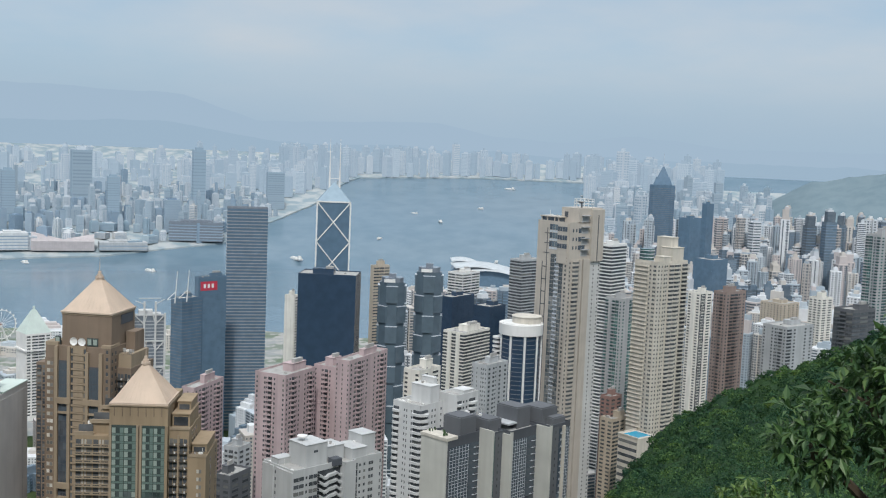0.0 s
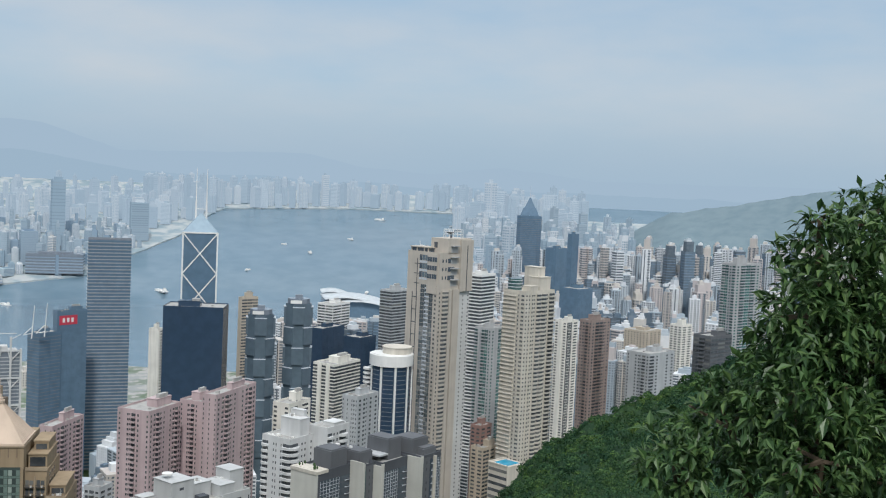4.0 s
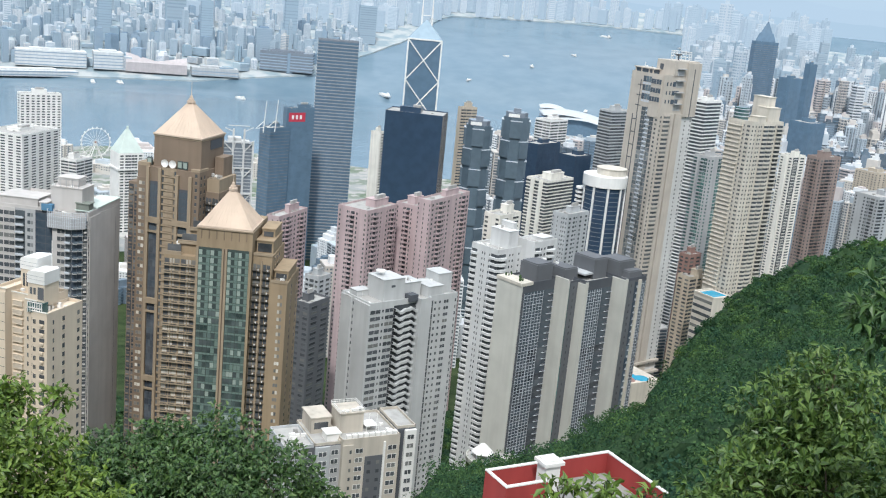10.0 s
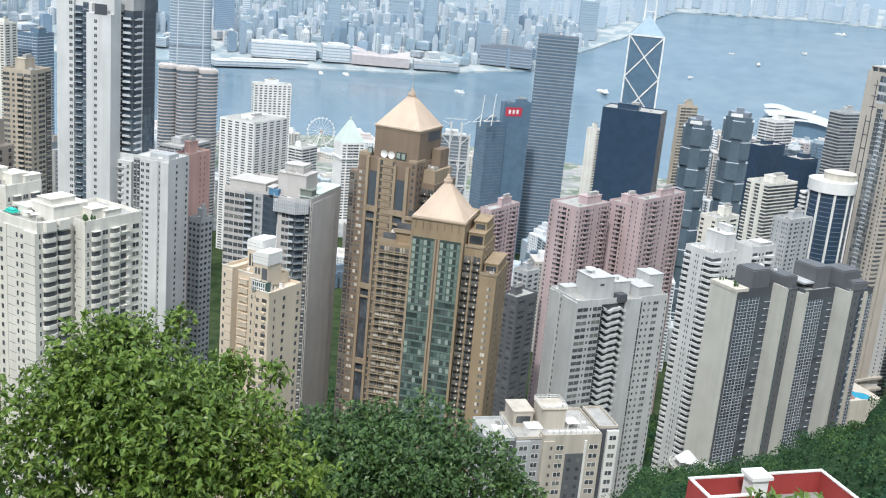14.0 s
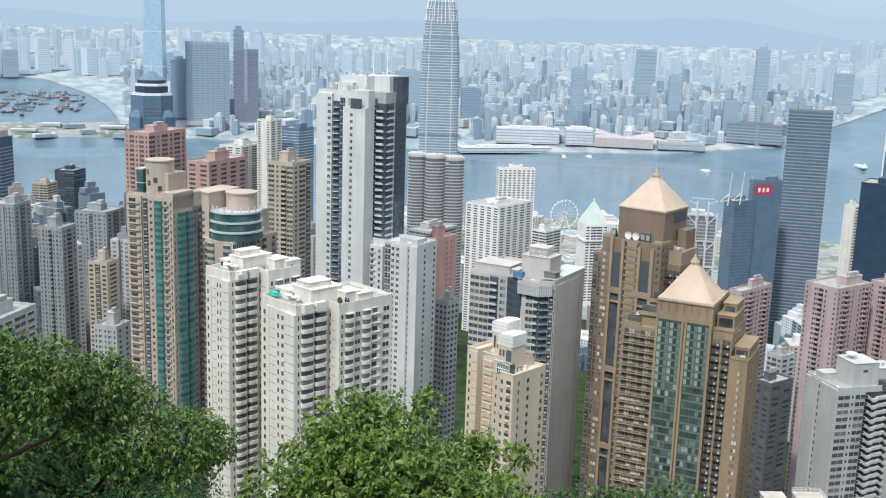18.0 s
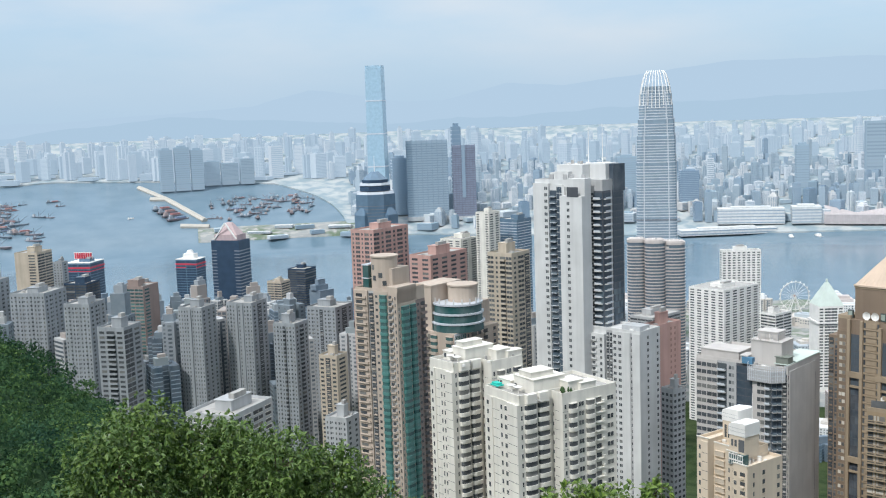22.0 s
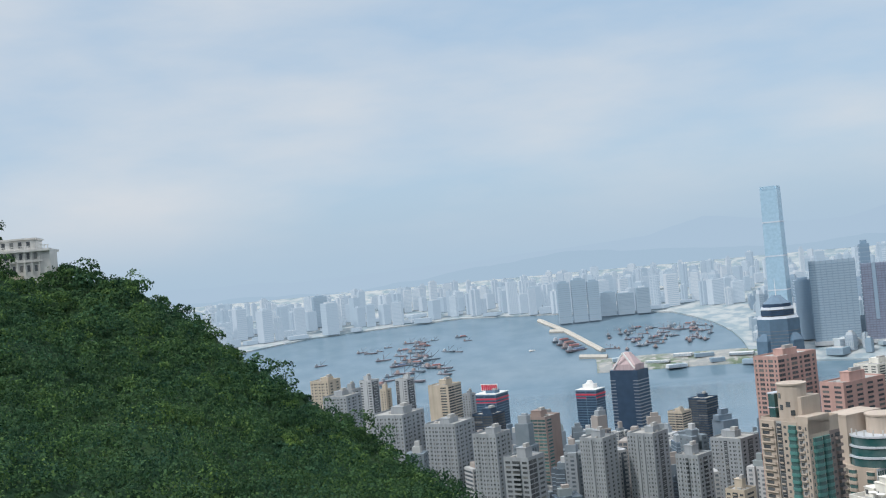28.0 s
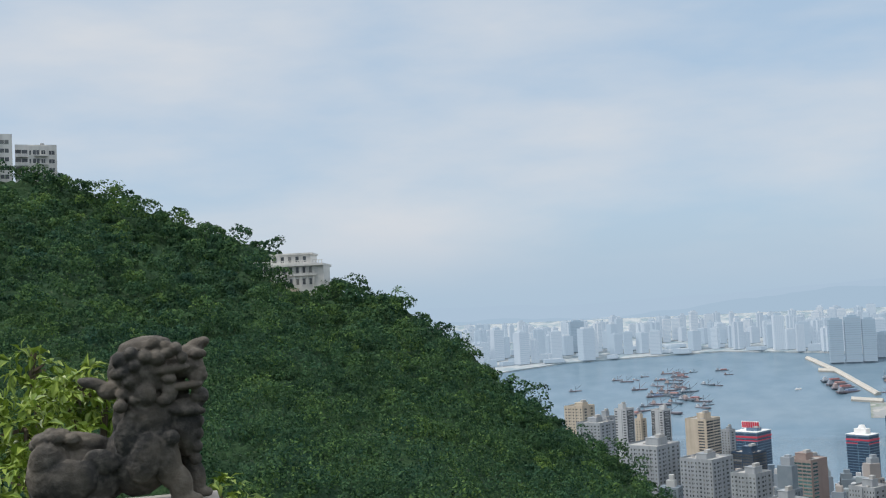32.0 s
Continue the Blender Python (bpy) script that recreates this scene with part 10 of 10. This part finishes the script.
DEEP = [(0.026, 0.060, 0.024), (0.044, 0.094, 0.033), (0.062, 0.120, 0.042), (0.092, 0.152, 0.052)]
FRESH = [(0.05, 0.095, 0.02), (0.085, 0.15, 0.03), (0.125, 0.20, 0.042), (0.17, 0.24, 0.055)]
LIME = [(0.07, 0.13, 0.015), (0.13, 0.20, 0.025), (0.19, 0.27, 0.04), (0.24, 0.31, 0.06)]
MIDGREEN = [tuple((a + b_) / 2 for a, b_ in zip(c, d)) for c, d in zip(DEEP, FRESH)]
tree("broadleaf_tree", "dark green tree with whorls of long leaves",
     [(9.44, 0.44, 389.80, 0.37), (8.96, 0.67, 389.49, 0.45), (8.64, 0.84, 389.10, 0.44), (8.90, 0.53, 388.75, 0.66), (8.37, 0.88, 388.52, 0.54), (8.26, 1.30, 388.22, 0.41), (7.86, 1.63, 387.96, 0.31), (8.04, 0.62, 388.12, 0.61), (9.41, 0.12, 389.09, 0.85), (8.80, 0.04, 388.12, 0.85), (8.96, 0.82, 389.83, 0.14)],
     15000, 0.135, DEEP, 11, (9.04, 0.75), 7, 0.34)
tree("broadleaf_tree", "light green tree with fine leaves and bare twig tips",
     [(11.59, 25.26, 378.70, 1.34), (13.27, 25.47, 378.60, 1.06), (11.52, 23.86, 377.98, 1.84), (13.61, 23.80, 377.81, 1.11), (14.84, 24.02, 378.20, 0.72), (12.24, 22.31, 377.17, 2.10), (14.12, 21.94, 377.11, 1.53), (10.47, 24.81, 376.78, 2.21), (14.42, 20.54, 376.50, 1.35), (15.61, 22.86, 378.44, 0.35), (12.20, 25.26, 379.37, 0.63), (14.34, 25.91, 379.25, 0.41)],
     26000, 0.24, FRESH, 12, (13.71, 24.79), 5, 0.5)
tree("broadleaf_tree", "dark rounded tree with dense foliage",
     [(23.54, 29.19, 371.08, 2.10), (26.34, 28.47, 370.84, 2.28), (26.90, 25.77, 370.61, 1.99), (23.00, 30.83, 371.15, 1.35), (23.28, 26.15, 370.86, 2.52), (27.89, 24.23, 370.03, 1.11), (24.94, 29.65, 371.71, 1.13)],
     24000, 0.26, DEEP, 13, (26.13, 28.87), 5, 0.5)
tree("broadleaf_tree", "spreading green tree on the slope",
     [(7.40, 70.67, 366.00, 3.55), (11.37, 69.51, 364.24, 3.95), (14.94, 66.02, 363.35, 3.45), (17.91, 63.47, 363.02, 2.63), (5.20, 62.69, 365.53, 3.91), (10.03, 74.34, 366.05, 1.66), (20.32, 66.49, 361.87, 1.78)],
     22000, 0.42, MIDGREEN, 14, (12.95, 70.30), 5, 0.5)
tree("broadleaf_tree", "fresh green tree below the terrace",
     [(1.36, 52.78, 374.60, 2.32), (4.25, 52.29, 373.47, 2.32), (7.24, 50.10, 373.14, 2.25), (10.14, 50.93, 371.87, 2.03), (-0.10, 49.76, 374.06, 2.48), (5.62, 54.03, 373.94, 1.19)],
     20000, 0.32, MIDGREEN, 15, (4.94, 53.71), 5, 0.5)
tree("bush", "light green bush beside the terrace",
     [(14.40, 3.93, 384.24, 0.93), (14.69, 3.60, 384.78, 0.84), (13.28, 3.97, 383.75, 0.72), (13.59, 3.16, 383.97, 1.04), (12.27, 4.24, 383.76, 0.45)],
     9000, 0.16, MIDGREEN, 16, (14.19, 3.93), 5, 0.42)
tree("bush", "small bush with bright upright leaves",
     [(7.16, 3.66, 385.96, 0.21), (7.33, 3.34, 385.98, 0.24), (7.46, 3.06, 386.00, 0.19)],
     700, 0.13, FRESH, 17, (7.61, 3.49), 5, 0.34)
tree("shrub", "yellow-green leafy shrub behind the stone lion",
     [(-4.72, 6.07, 389.72, 0.16), (-4.29, 5.95, 389.57, 0.19), (-4.31, 5.48, 389.41, 0.26), (-4.27, 6.22, 389.47, 0.16), (-4.12, 5.59, 389.16, 0.28), (-4.01, 5.22, 389.06, 0.32), (-3.66, 6.66, 388.76, 0.18)],
     2400, 0.11, LIME, 18, (-4.37, 6.12), 5, 0.4)

# ---- stone lion on its pedestal ----
def ellipsoids(name, items, mat):
    """One carved lump: overlapping ellipsoids fused into a single skin."""
    bm = bmesh.new()
    for x, y, z, a, b_, c, tilt in items:
        m4 = Matrix.Translation((x, y, z)) @ Euler((0, radians(tilt), 0)).to_matrix().to_4x4() @ Matrix.Diagonal((a, b_, c, 1))
        bmesh.ops.create_icosphere(bm, subdivisions=2, radius=1, matrix=m4)
    me = bpy.data.meshes.new(name)
    bm.to_mesh(me)
    bm.free()
    me.materials.append(mat)
    ob = new(name, me)
    k = ob.modifiers.new("fuse", "REMESH")
    k.mode, k.voxel_size, k.use_smooth_shade = "VOXEL", 0.005, True
    k = ob.modifiers.new("soften", "SMOOTH")
    k.iterations, k.factor = 2, 0.5
    return ob


m, n, l, b = material("weathered_stone", 0.9, 0, 0.2)
s1 = mix_colours(n, l, ramp(n, l, noise_of(n, l, 4.5, 6), 0.40, 0.64), (0.035, 0.034, 0.032), (0.125, 0.106, 0.083))
l.new(mix_colours(n, l, ramp(n, l, noise_of(n, l, 26.0, 4), 0.45, 0.75, 0, 0.6), s1, (0.18, 0.16, 0.135)), b.inputs["Base Color"])
bump(n, l, b, noise_of(n, l, 60.0, 6), 0.6, 0.01)
STONE = m
U = 4.5 / 1900.0


def px(u, v, w, a, b_, c, tilt=0):
    return ((u - 230) * U, w * U, (890 - v) * U, a * U, b_ * U, c * U, tilt)


rng = random.Random(5)
lump = [px(150, 832, 0, 78, 56, 60), px(112, 818, -26, 40, 34, 56), px(112, 818, 26, 40, 34, 56), px(104, 845, 0, 30, 52, 42), px(150, 770, 0, 58, 26, 20, 6), px(104, 768, 0, 24, 30, 22),
        px(250, 800, 0, 60, 52, 72, 12), px(262, 735, 0, 58, 48, 62), px(322, 752, 0, 26, 34, 60, -8), px(256, 655, 0, 58, 50, 56), px(322, 648, 0, 38, 40, 24), px(316, 716, 0, 42, 36, 18), px(350, 702, 0, 15, 30, 16),
        px(336, 627, 0, 24, 28, 18), px(346, 613, 0, 22, 16, 12, -20), px(358, 607, 0, 11, 14, 9), px(262, 612, 0, 46, 40, 20, -6), px(186, 672, -16, 28, 10, 11, 22), px(206, 684, -18, 22, 14, 16), px(205, 684, 18, 22, 14, 16),
        px(290, 802, -30, 26, 22, 58, -12), px(313, 850, -30, 21, 20, 36, -8), px(322, 876, -30, 28, 22, 12), px(326, 800, 28, 21, 20, 66, -6), px(338, 852, 28, 19, 20, 36), px(344, 876, 28, 24, 20, 12),
        px(150, 872, -36, 60, 24, 16), px(150, 872, 36, 60, 24, 16), px(300, 690, -34, 14, 10, 22), px(345, 670, -10, 14, 28, 16), px(300, 692, 4, 34, 22, 30),
        px(302, 652, -38, 34, 12, 9, -8), px(300, 668, -40, 13, 10, 9), px(262, 692, -42, 18, 13, 20), px(346, 666, -18, 18, 18, 13), px(322, 682, -32, 34, 12, 8, -4), px(322, 724, -26, 38, 16, 11, 6),
        px(334, 748, -8, 18, 20, 26), px(300, 768, -44, 15, 11, 15), px(258, 800, -46, 27, 14, 46, 12), px(106, 792, -44, 27, 15, 30), px(142, 826, -50, 46, 15, 36), px(190, 800, -42, 30, 12, 22, 18), px(232, 760, -40, 22, 12, 36, 8),
        px(168, 668, -24, 15, 7, 8, 28), px(290, 704, -40, 12, 10, 10), px(345, 628, -24, 18, 12, 10), px(98, 760, -30, 16, 14, 13), px(122, 756, -32, 15, 13, 12), px(146, 760, -32, 14, 12, 11)]
for u, v, r in ((222, 632, 14), (240, 622, 13), (228, 652, 13), (215, 655, 11), (246, 642, 12), (262, 628, 13), (282, 630, 15), (300, 622, 12), (278, 606, 12), (296, 612, 11), (312, 616, 11), (322, 632, 10), (236, 668, 12), (226, 690, 12), (244, 700, 11), (222, 710, 12), (240, 728, 12)):
    for side in (-1, 1):
        lump.append(px(u, v, side * rng.uniform(34, 46), r, r, r))
for k in range(8):
    lump.append(px(86 + 9 * k, 772 - 16 * math.sin(k * 0.45) - (k % 2) * 5, (-1) ** k * 20, 13, 15, 13))
for k in range(5):
    lump.append(px(352 - 3 * k, 655 + 12 * k, -22, 9, 11, 9))
for k in range(4):
    lump.append(px(345 - 2 * k, 745 + 22 * k, -12, 11, 13, 12))
lion = ellipsoids("lion_statue", lump, STONE)
base = (-2.470, 3.700, 389.283)
lion.matrix_world = pose(*base, 0, 0, 31) @ Matrix.Diagonal((1, 1, 0.955, 1))
tagged(lion, "weathered dark stone lion statue on a pale pedestal", "statue")
BUFF = render_wall("lichen_spotted_granite", (0.34, 0.31, 0.27), 0.5)
ped = thing("pedestal", "pale stone pedestal under the lion statue", "pedestal", base[0], base[1], ground(base[0], base[1]), 31)
hp = base[2] - ground(base[0], base[1])
Pieces().box(-0.36, 0.345, -0.17, 0.17, hp - 0.05, hp + 0.018).part("slab", [BUFF], ped)
Pieces().box(-0.30, 0.27, -0.13, 0.13, 0, hp - 0.05).part("post", [BUFF], ped)

# ---- houses on the western slope ----
DULLWHITE = render_wall("stained_white_render", (0.70, 0.68, 0.64), 0.35)


def hill_house():
    x, y = polar(-24.5, 350)
    z = EYE + 350 * math.tan(radians(1.6))
    t = thing("mansion", "white colonial mansion with balustrades on the wooded ridge", "house", x, y, z - 12, 24.1 - 12)
    Pieces().box(-10, 9, -5, 9, 0, 18.5).part("lower_storey", [DULLWHITE], t)
    Pieces().box(-10.4, 9.6, -5.5, 9.4, 15.4, 16.0).box(-10.6, 12.0, -5.9, 9.6, 18.5, 19.2).part("cornice", [DULLWHITE], t)
    Pieces().box(-5.5, 7.5, -2.5, 8, 19.2, 22.3).box(-6, 8, -3, 8.4, 22.3, 22.8).part("upper_storey", [DULLWHITE], t)
    for k in range(9):
        u = -9 + 2.1 * k
        for zz in (12.6, 16.3):
            Pieces().box(u - 0.42, u + 0.42, -5.12, -4.9, zz, zz + 1.9).part("window", [PANE], t)
        Pieces().box(u + 0.85, u + 1.15, -5.45, -4.95, 12, 18.5).part("pilaster", [DULLWHITE], t)
    for k in range(5):
        Pieces().box(-4.6 + 2.4 * k, -3.6 + 2.4 * k, -2.62, -2.4, 20, 21.7).part("window", [PANE], t)
    rail = Pieces().box(-10.6, 12.0, -5.9, -5.7, 20.1, 20.3)
    for k in range(24):
        rail.box(-10.5 + 0.96 * k, -10.3 + 0.96 * k, -5.9, -5.7, 19.2, 20.1)
    rail.part("balustrade", [DULLWHITE], t)
    Pieces().box(-8, 4, -7.5, -5, 0, 11.5).part("retaining_wall", [BEIGE], t, "buff stone retaining wall")
    Pieces().box(9, 12, -5, 6, 0, 18.5).part("side_wing", [DULLWHITE], t)


hill_house()


def ridge_flats():
    """Stained white flats on top of the slope: two wings with balconies, sheds below."""
    for az, r, top_el, base_el, w, d, turn, label, own in ((-37.0, 430, 8.95, 6.4, 14.5, 14, 37, "stained white apartment block on top of the slope", 6), (-39.6, 428, 9.45, 6.0, 22, 14, 39, "stained white apartment block with roof sheds", 6)):
        x, y = polar(az, r)
        z0, z1 = EYE + r * math.tan(radians(base_el)) - 10, EYE + r * math.tan(radians(top_el))
        t = thing("apartment_block", label, "apartment block", x, y, z0, turn)
        h = z1 - z0
        Pieces().box(-w / 2, w / 2, -d / 2, d / 2, 0, h).part("wall", [DULLWHITE], t)
        parapet(t, rect(-w / 2, w / 2, -d / 2, d / 2), h, DULLWHITE, 0.9)
        s = Skin(t, own)
        m = [DULLWHITE, PANE, DULLWHITE]
        s.run(-w / 2, -d / 2, 0, [(w * 0.3, "bb"), (w * 0.12, "n", 0.6, DULLWHITE), (w * 0.34, "Wq", 0.9, DULLWHITE), (w * 0.24, "q")], 4, h - 0.6, 3.2, m)
        s.run(w / 2, -d / 2, 90, [(d * 0.5, "n."), (d * 0.5, "q")], 4, h - 0.6, 3.2, m)
        s.close()
        for k in range(4):
            Pieces().box(-w * 0.05, w * 0.3, -d / 2 - 2.2, -d / 2 - 0.8, h - 3.6 - 3.2 * k, h - 3.3 - 3.2 * k).part("floor_ledge", [DULLWHITE], t)
        clutter(t, -w / 2 + 1, w / 2 - 1, -d / 2 + 1, d / 2 - 1, h, 6, int(-az))
    x, y = polar(-39.6, 404)
    t = thing("outbuilding", "low white outbuilding below the apartment block", "house", x, y, EYE + 404 * math.tan(radians(5.2)) - 6, 30)
    Pieces().box(-9, 5, -4, 5, 0, 11).part("wall", [DULLWHITE], t)
    Pieces().box(-9.4, 5.4, -4.4, 5.4, 11, 11.4).part("roof", [ROOF], t)
    Pieces().box(5, 14, -3, -2.4, 0, 7).part("garden_wall", [GREYW], t)
    for k in range(5):
        Pieces().box(-8 + 2.6 * k, -6.4 + 2.6 * k, -4.1, -3.9, 7.6, 9.6).part("window", [PANE], t)


ridge_flats()

# ---- flats and roof terrace just below the viewpoint ----
def roof_flats():
    """Low block of flats: framed white windows, grey panels, cream core, plant all over its roof."""
    x, y = 222.1, 209.2
    z0 = raised(x, y) - 24
    t = thing("apartment_block", "cream and grey apartment block with white windows and cluttered roof", "apartment block", x, y, z0, -28)
    h = 246 - z0
    white, cream = [PALEGREY, PANE, METALWHITE], [WARMCREAM, PANE, METALWHITE]
    for u0, u1, v0, v1, e, mt in ((0, 9.5, 0, 16, -0.6, PALEGREY), (9.5, 18, -0.8, 18, 0, DARKGREY), (18, 37.5, -2.2, 18, 1.0, WARMCREAM), (37.5, 44, 0.6, 16, 2.4, DARKGREY)):
        Pieces().box(u0, u1, v0, v1, 0, h + e).part("wing", [mt], t)
        parapet(t, rect(u0, u1, v0, v1), h + e, WARMCREAM if mt is not PALEGREY else PALEGREY, 0.9)
        Pieces().box(u0 + 0.3, u1 - 0.3, v0 + 0.3, v1 - 0.3, h + e, h + e + 0.1).part("roof", [ROOF], t)
    s = Skin(t, 5)
    s.run(0, 0, 0, [(5.5, "qq"), (4.0, "q", 0.1, DARKGREY)], h - 22, h - 1.6, 3.1, white)
    s.run(9.5, -0.8, 0, [(4.6, "q", 0.8, PALEGREY), (3.9, "q", 0.1, GREYW)], h - 22, h - 1.2, 3.1, white)
    s.run(18, -2.2, 0, [(3.6, ".o", 0.4, WARMCREAM), (4.2, "q", 0, None, cream), (6.0, "oo", 0.15, DARKGREY, [DARKGREY, PANE, DARKGREY], -4.5), (0.7, "", 0.5, METALWHITE), (5.0, "q", 0, None, cream)], h - 22, h - 1.0, 3.1, cream)
    # the charcoal strip is flat, painted as a recess in shade
    s.run(37.5, 0.6, 0, [(2.6, "", 0.0, CHARCOAL), (3.9, "q", 1.0, METALWHITE)], h - 22, h + 1.0, 3.1, white)
    s.close()
    Pieces().box(19, 27, 4, 12, h + 1, h + 7.6).box(18.7, 27.3, 3.7, 12.3, h + 7.6, h + 8.0).part("lift_house", [WARMCREAM], t, "cream lift house with a railed roof")
    rail = Pieces()
    for (a0, b0), (a1, b1) in zip(rect(18.8, 27.2, 3.8, 12.2), rect(18.8, 27.2, 3.8, 12.2)[1:] + rect(18.8, 27.2, 3.8, 12.2)[:1]):
        for zz in (8.6, 9.2):
            rail.tube((a0, b0, h + zz), (a1, b1, h + zz), 0.07, n=4)
        for k in range(6):
            rail.tube((a0 + (a1 - a0) * k / 6, b0 + (b1 - b0) * k / 6, h + 8), (a0 + (a1 - a0) * k / 6, b0 + (b1 - b0) * k / 6, h + 9.2), 0.06, n=4)
    rail.part("roof_railing", [METALWHITE], t)
    Pieces().box(11, 17.5, 8, 17, h, h + 5.2).box(10.7, 17.8, 7.7, 17.3, h + 5.2, h + 5.6).part("roof_room", [WARMCREAM], t)
    Pieces().box(12, 16.6, 7.85, 8.1, h + 1.6, h + 3.8).part("roof_window", [PANES], t)
    Pieces().box(14, 18.5, 1.5, 6, h, h + 2.4).box(13.7, 18.8, 1.2, 6.3, h + 2.4, h + 2.7).part("roof_room", [METALWHITE], t)
    Pieces().box(27.6, 31.6, 3, 8, h + 3.0, h + 3.2).box(27.8, 28, 3.2, 3.4, h + 1, h + 3).box(31.2, 31.4, 3.2, 3.4, h + 1, h + 3).part("awning", [METALWHITE], t, "white awning on posts")
    for k in range(9):
        u = 19.5 + 1.95 * k
        Pieces().box(u, u + 1.5, -1.7, -0.7, h + 1.3, h + 2.9).box(u + 0.15, u + 1.35, -1.75, -1.68, h + 1.5, h + 2.7).part("cooling_unit", [METALWHITE], t, "white cooling unit")
    clutter(t, 28, 37, 1, 15, h + 1.1, 12, 121)
    clutter(t, 1, 9, 1, 14, h - 0.5, 8, 122)
    clutter(t, 20, 26.5, 4.5, 11.5, h + 8, 6, 123)


WARMCREAM = render_wall("warm_cream_render", (0.52, 0.47, 0.40), 0.3)
roof_flats()

REDWALL = render_wall("red_parapet_paint", (0.36, 0.055, 0.05), 0.5)
PALEFLOOR = render_wall("stained_roof_screed", (0.30, 0.295, 0.28), 0.5)


def roof_terrace():
    """Flat roof with red parapets, white coping and a chimney."""
    x, y, z = 61.4, 29.4, 355.4
    t = thing("house", "house with a flat grey roof, red parapet and white coping", "house", x, y, z - 16, -25.6)
    L, W, H = 10.6, 10.0, 16
    Pieces().box(-L / 2, L / 2, -W / 2, W / 2, 0, H).part("wall", [REDWALL], t)
    Pieces().box(-L / 2 + 0.3, L / 2 - 0.3, -W / 2 + 0.3, W / 2 - 0.3, H, H + 0.08).part("roof", [PALEFLOOR], t, "stained grey screed roof")
    for x0, x1, y0, y1 in ((-L / 2, L / 2, W / 2 - 0.18, W / 2), (L / 2 - 0.18, L / 2, -W / 2, W / 2 - 0.18), (-L / 2, -L / 2 + 0.18, W / 2 - 2.6, W / 2 - 0.18), (-L / 2, -L / 2 + 3.4, W / 2 - 2.8, W / 2 - 2.6)):
        Pieces().box(x0, x1, y0, y1, H, H + 1.6).part("parapet", [REDWALL], t, "red painted parapet")
        Pieces().box(x0 - 0.03, x1 + 0.03, y0 - 0.03, y1 + 0.03, H + 1.6, H + 1.7).part("coping", [METALWHITE], t, "white coping")
    Pieces().box(-1.9, -0.7, W / 2 - 2.4, W / 2 - 1.3, H, H + 2.5).part("chimney", [METALWHITE], t, "white chimney stack")
    Pieces().box(-2.1, -0.5, W / 2 - 2.6, W / 2 - 1.1, H + 2.5, H + 2.75).box(-1.85, -0.75, W / 2 - 2.35, W / 2 - 1.35, H + 2.75, H + 2.85).part("chimney_cap", [METALWHITE], t)
    for k in range(3):
        Pieces().box(-1.5 + 2.6 * k, -1.42 + 2.6 * k, -W / 2 + 0.4, W / 2 - 0.4, H + 0.08, H + 0.13).part("screed_joint", [PALEGREY], t)
    Pieces().box(-L / 2 + 0.4, L / 2 - 0.4, 0.2, 0.32, H + 0.08, H + 0.14).part("screed_joint", [PALEGREY], t)
    x, y = 54.6, 35.2
    t = thing("roof_light", "white-framed glazed roof lantern with flat panels", "roof", x, y, 350.9, -37)
    Pieces().box(-4.6, 4.6, -4.2, 3.0, -14, 3.2).part("wall", [PALEGREEN], t, "pale green glazed wall")
    Pieces().box(-4.9, 4.9, -4.5, 3.3, 3.2, 3.5).part("roof_panel", [METALWHITE], t, "white roof panels")
    for k in range(4):
        Pieces().box(-4.9 + 3.2 * k, -4.7 + 3.2 * k, -4.6, 3.4, 3.5, 3.66).part("rib", [METALWHITE], t)
    Pieces().box(-4.9, 4.9, -0.4, -0.2, 3.5, 3.64).part("rib", [METALWHITE], t)


roof_terrace()
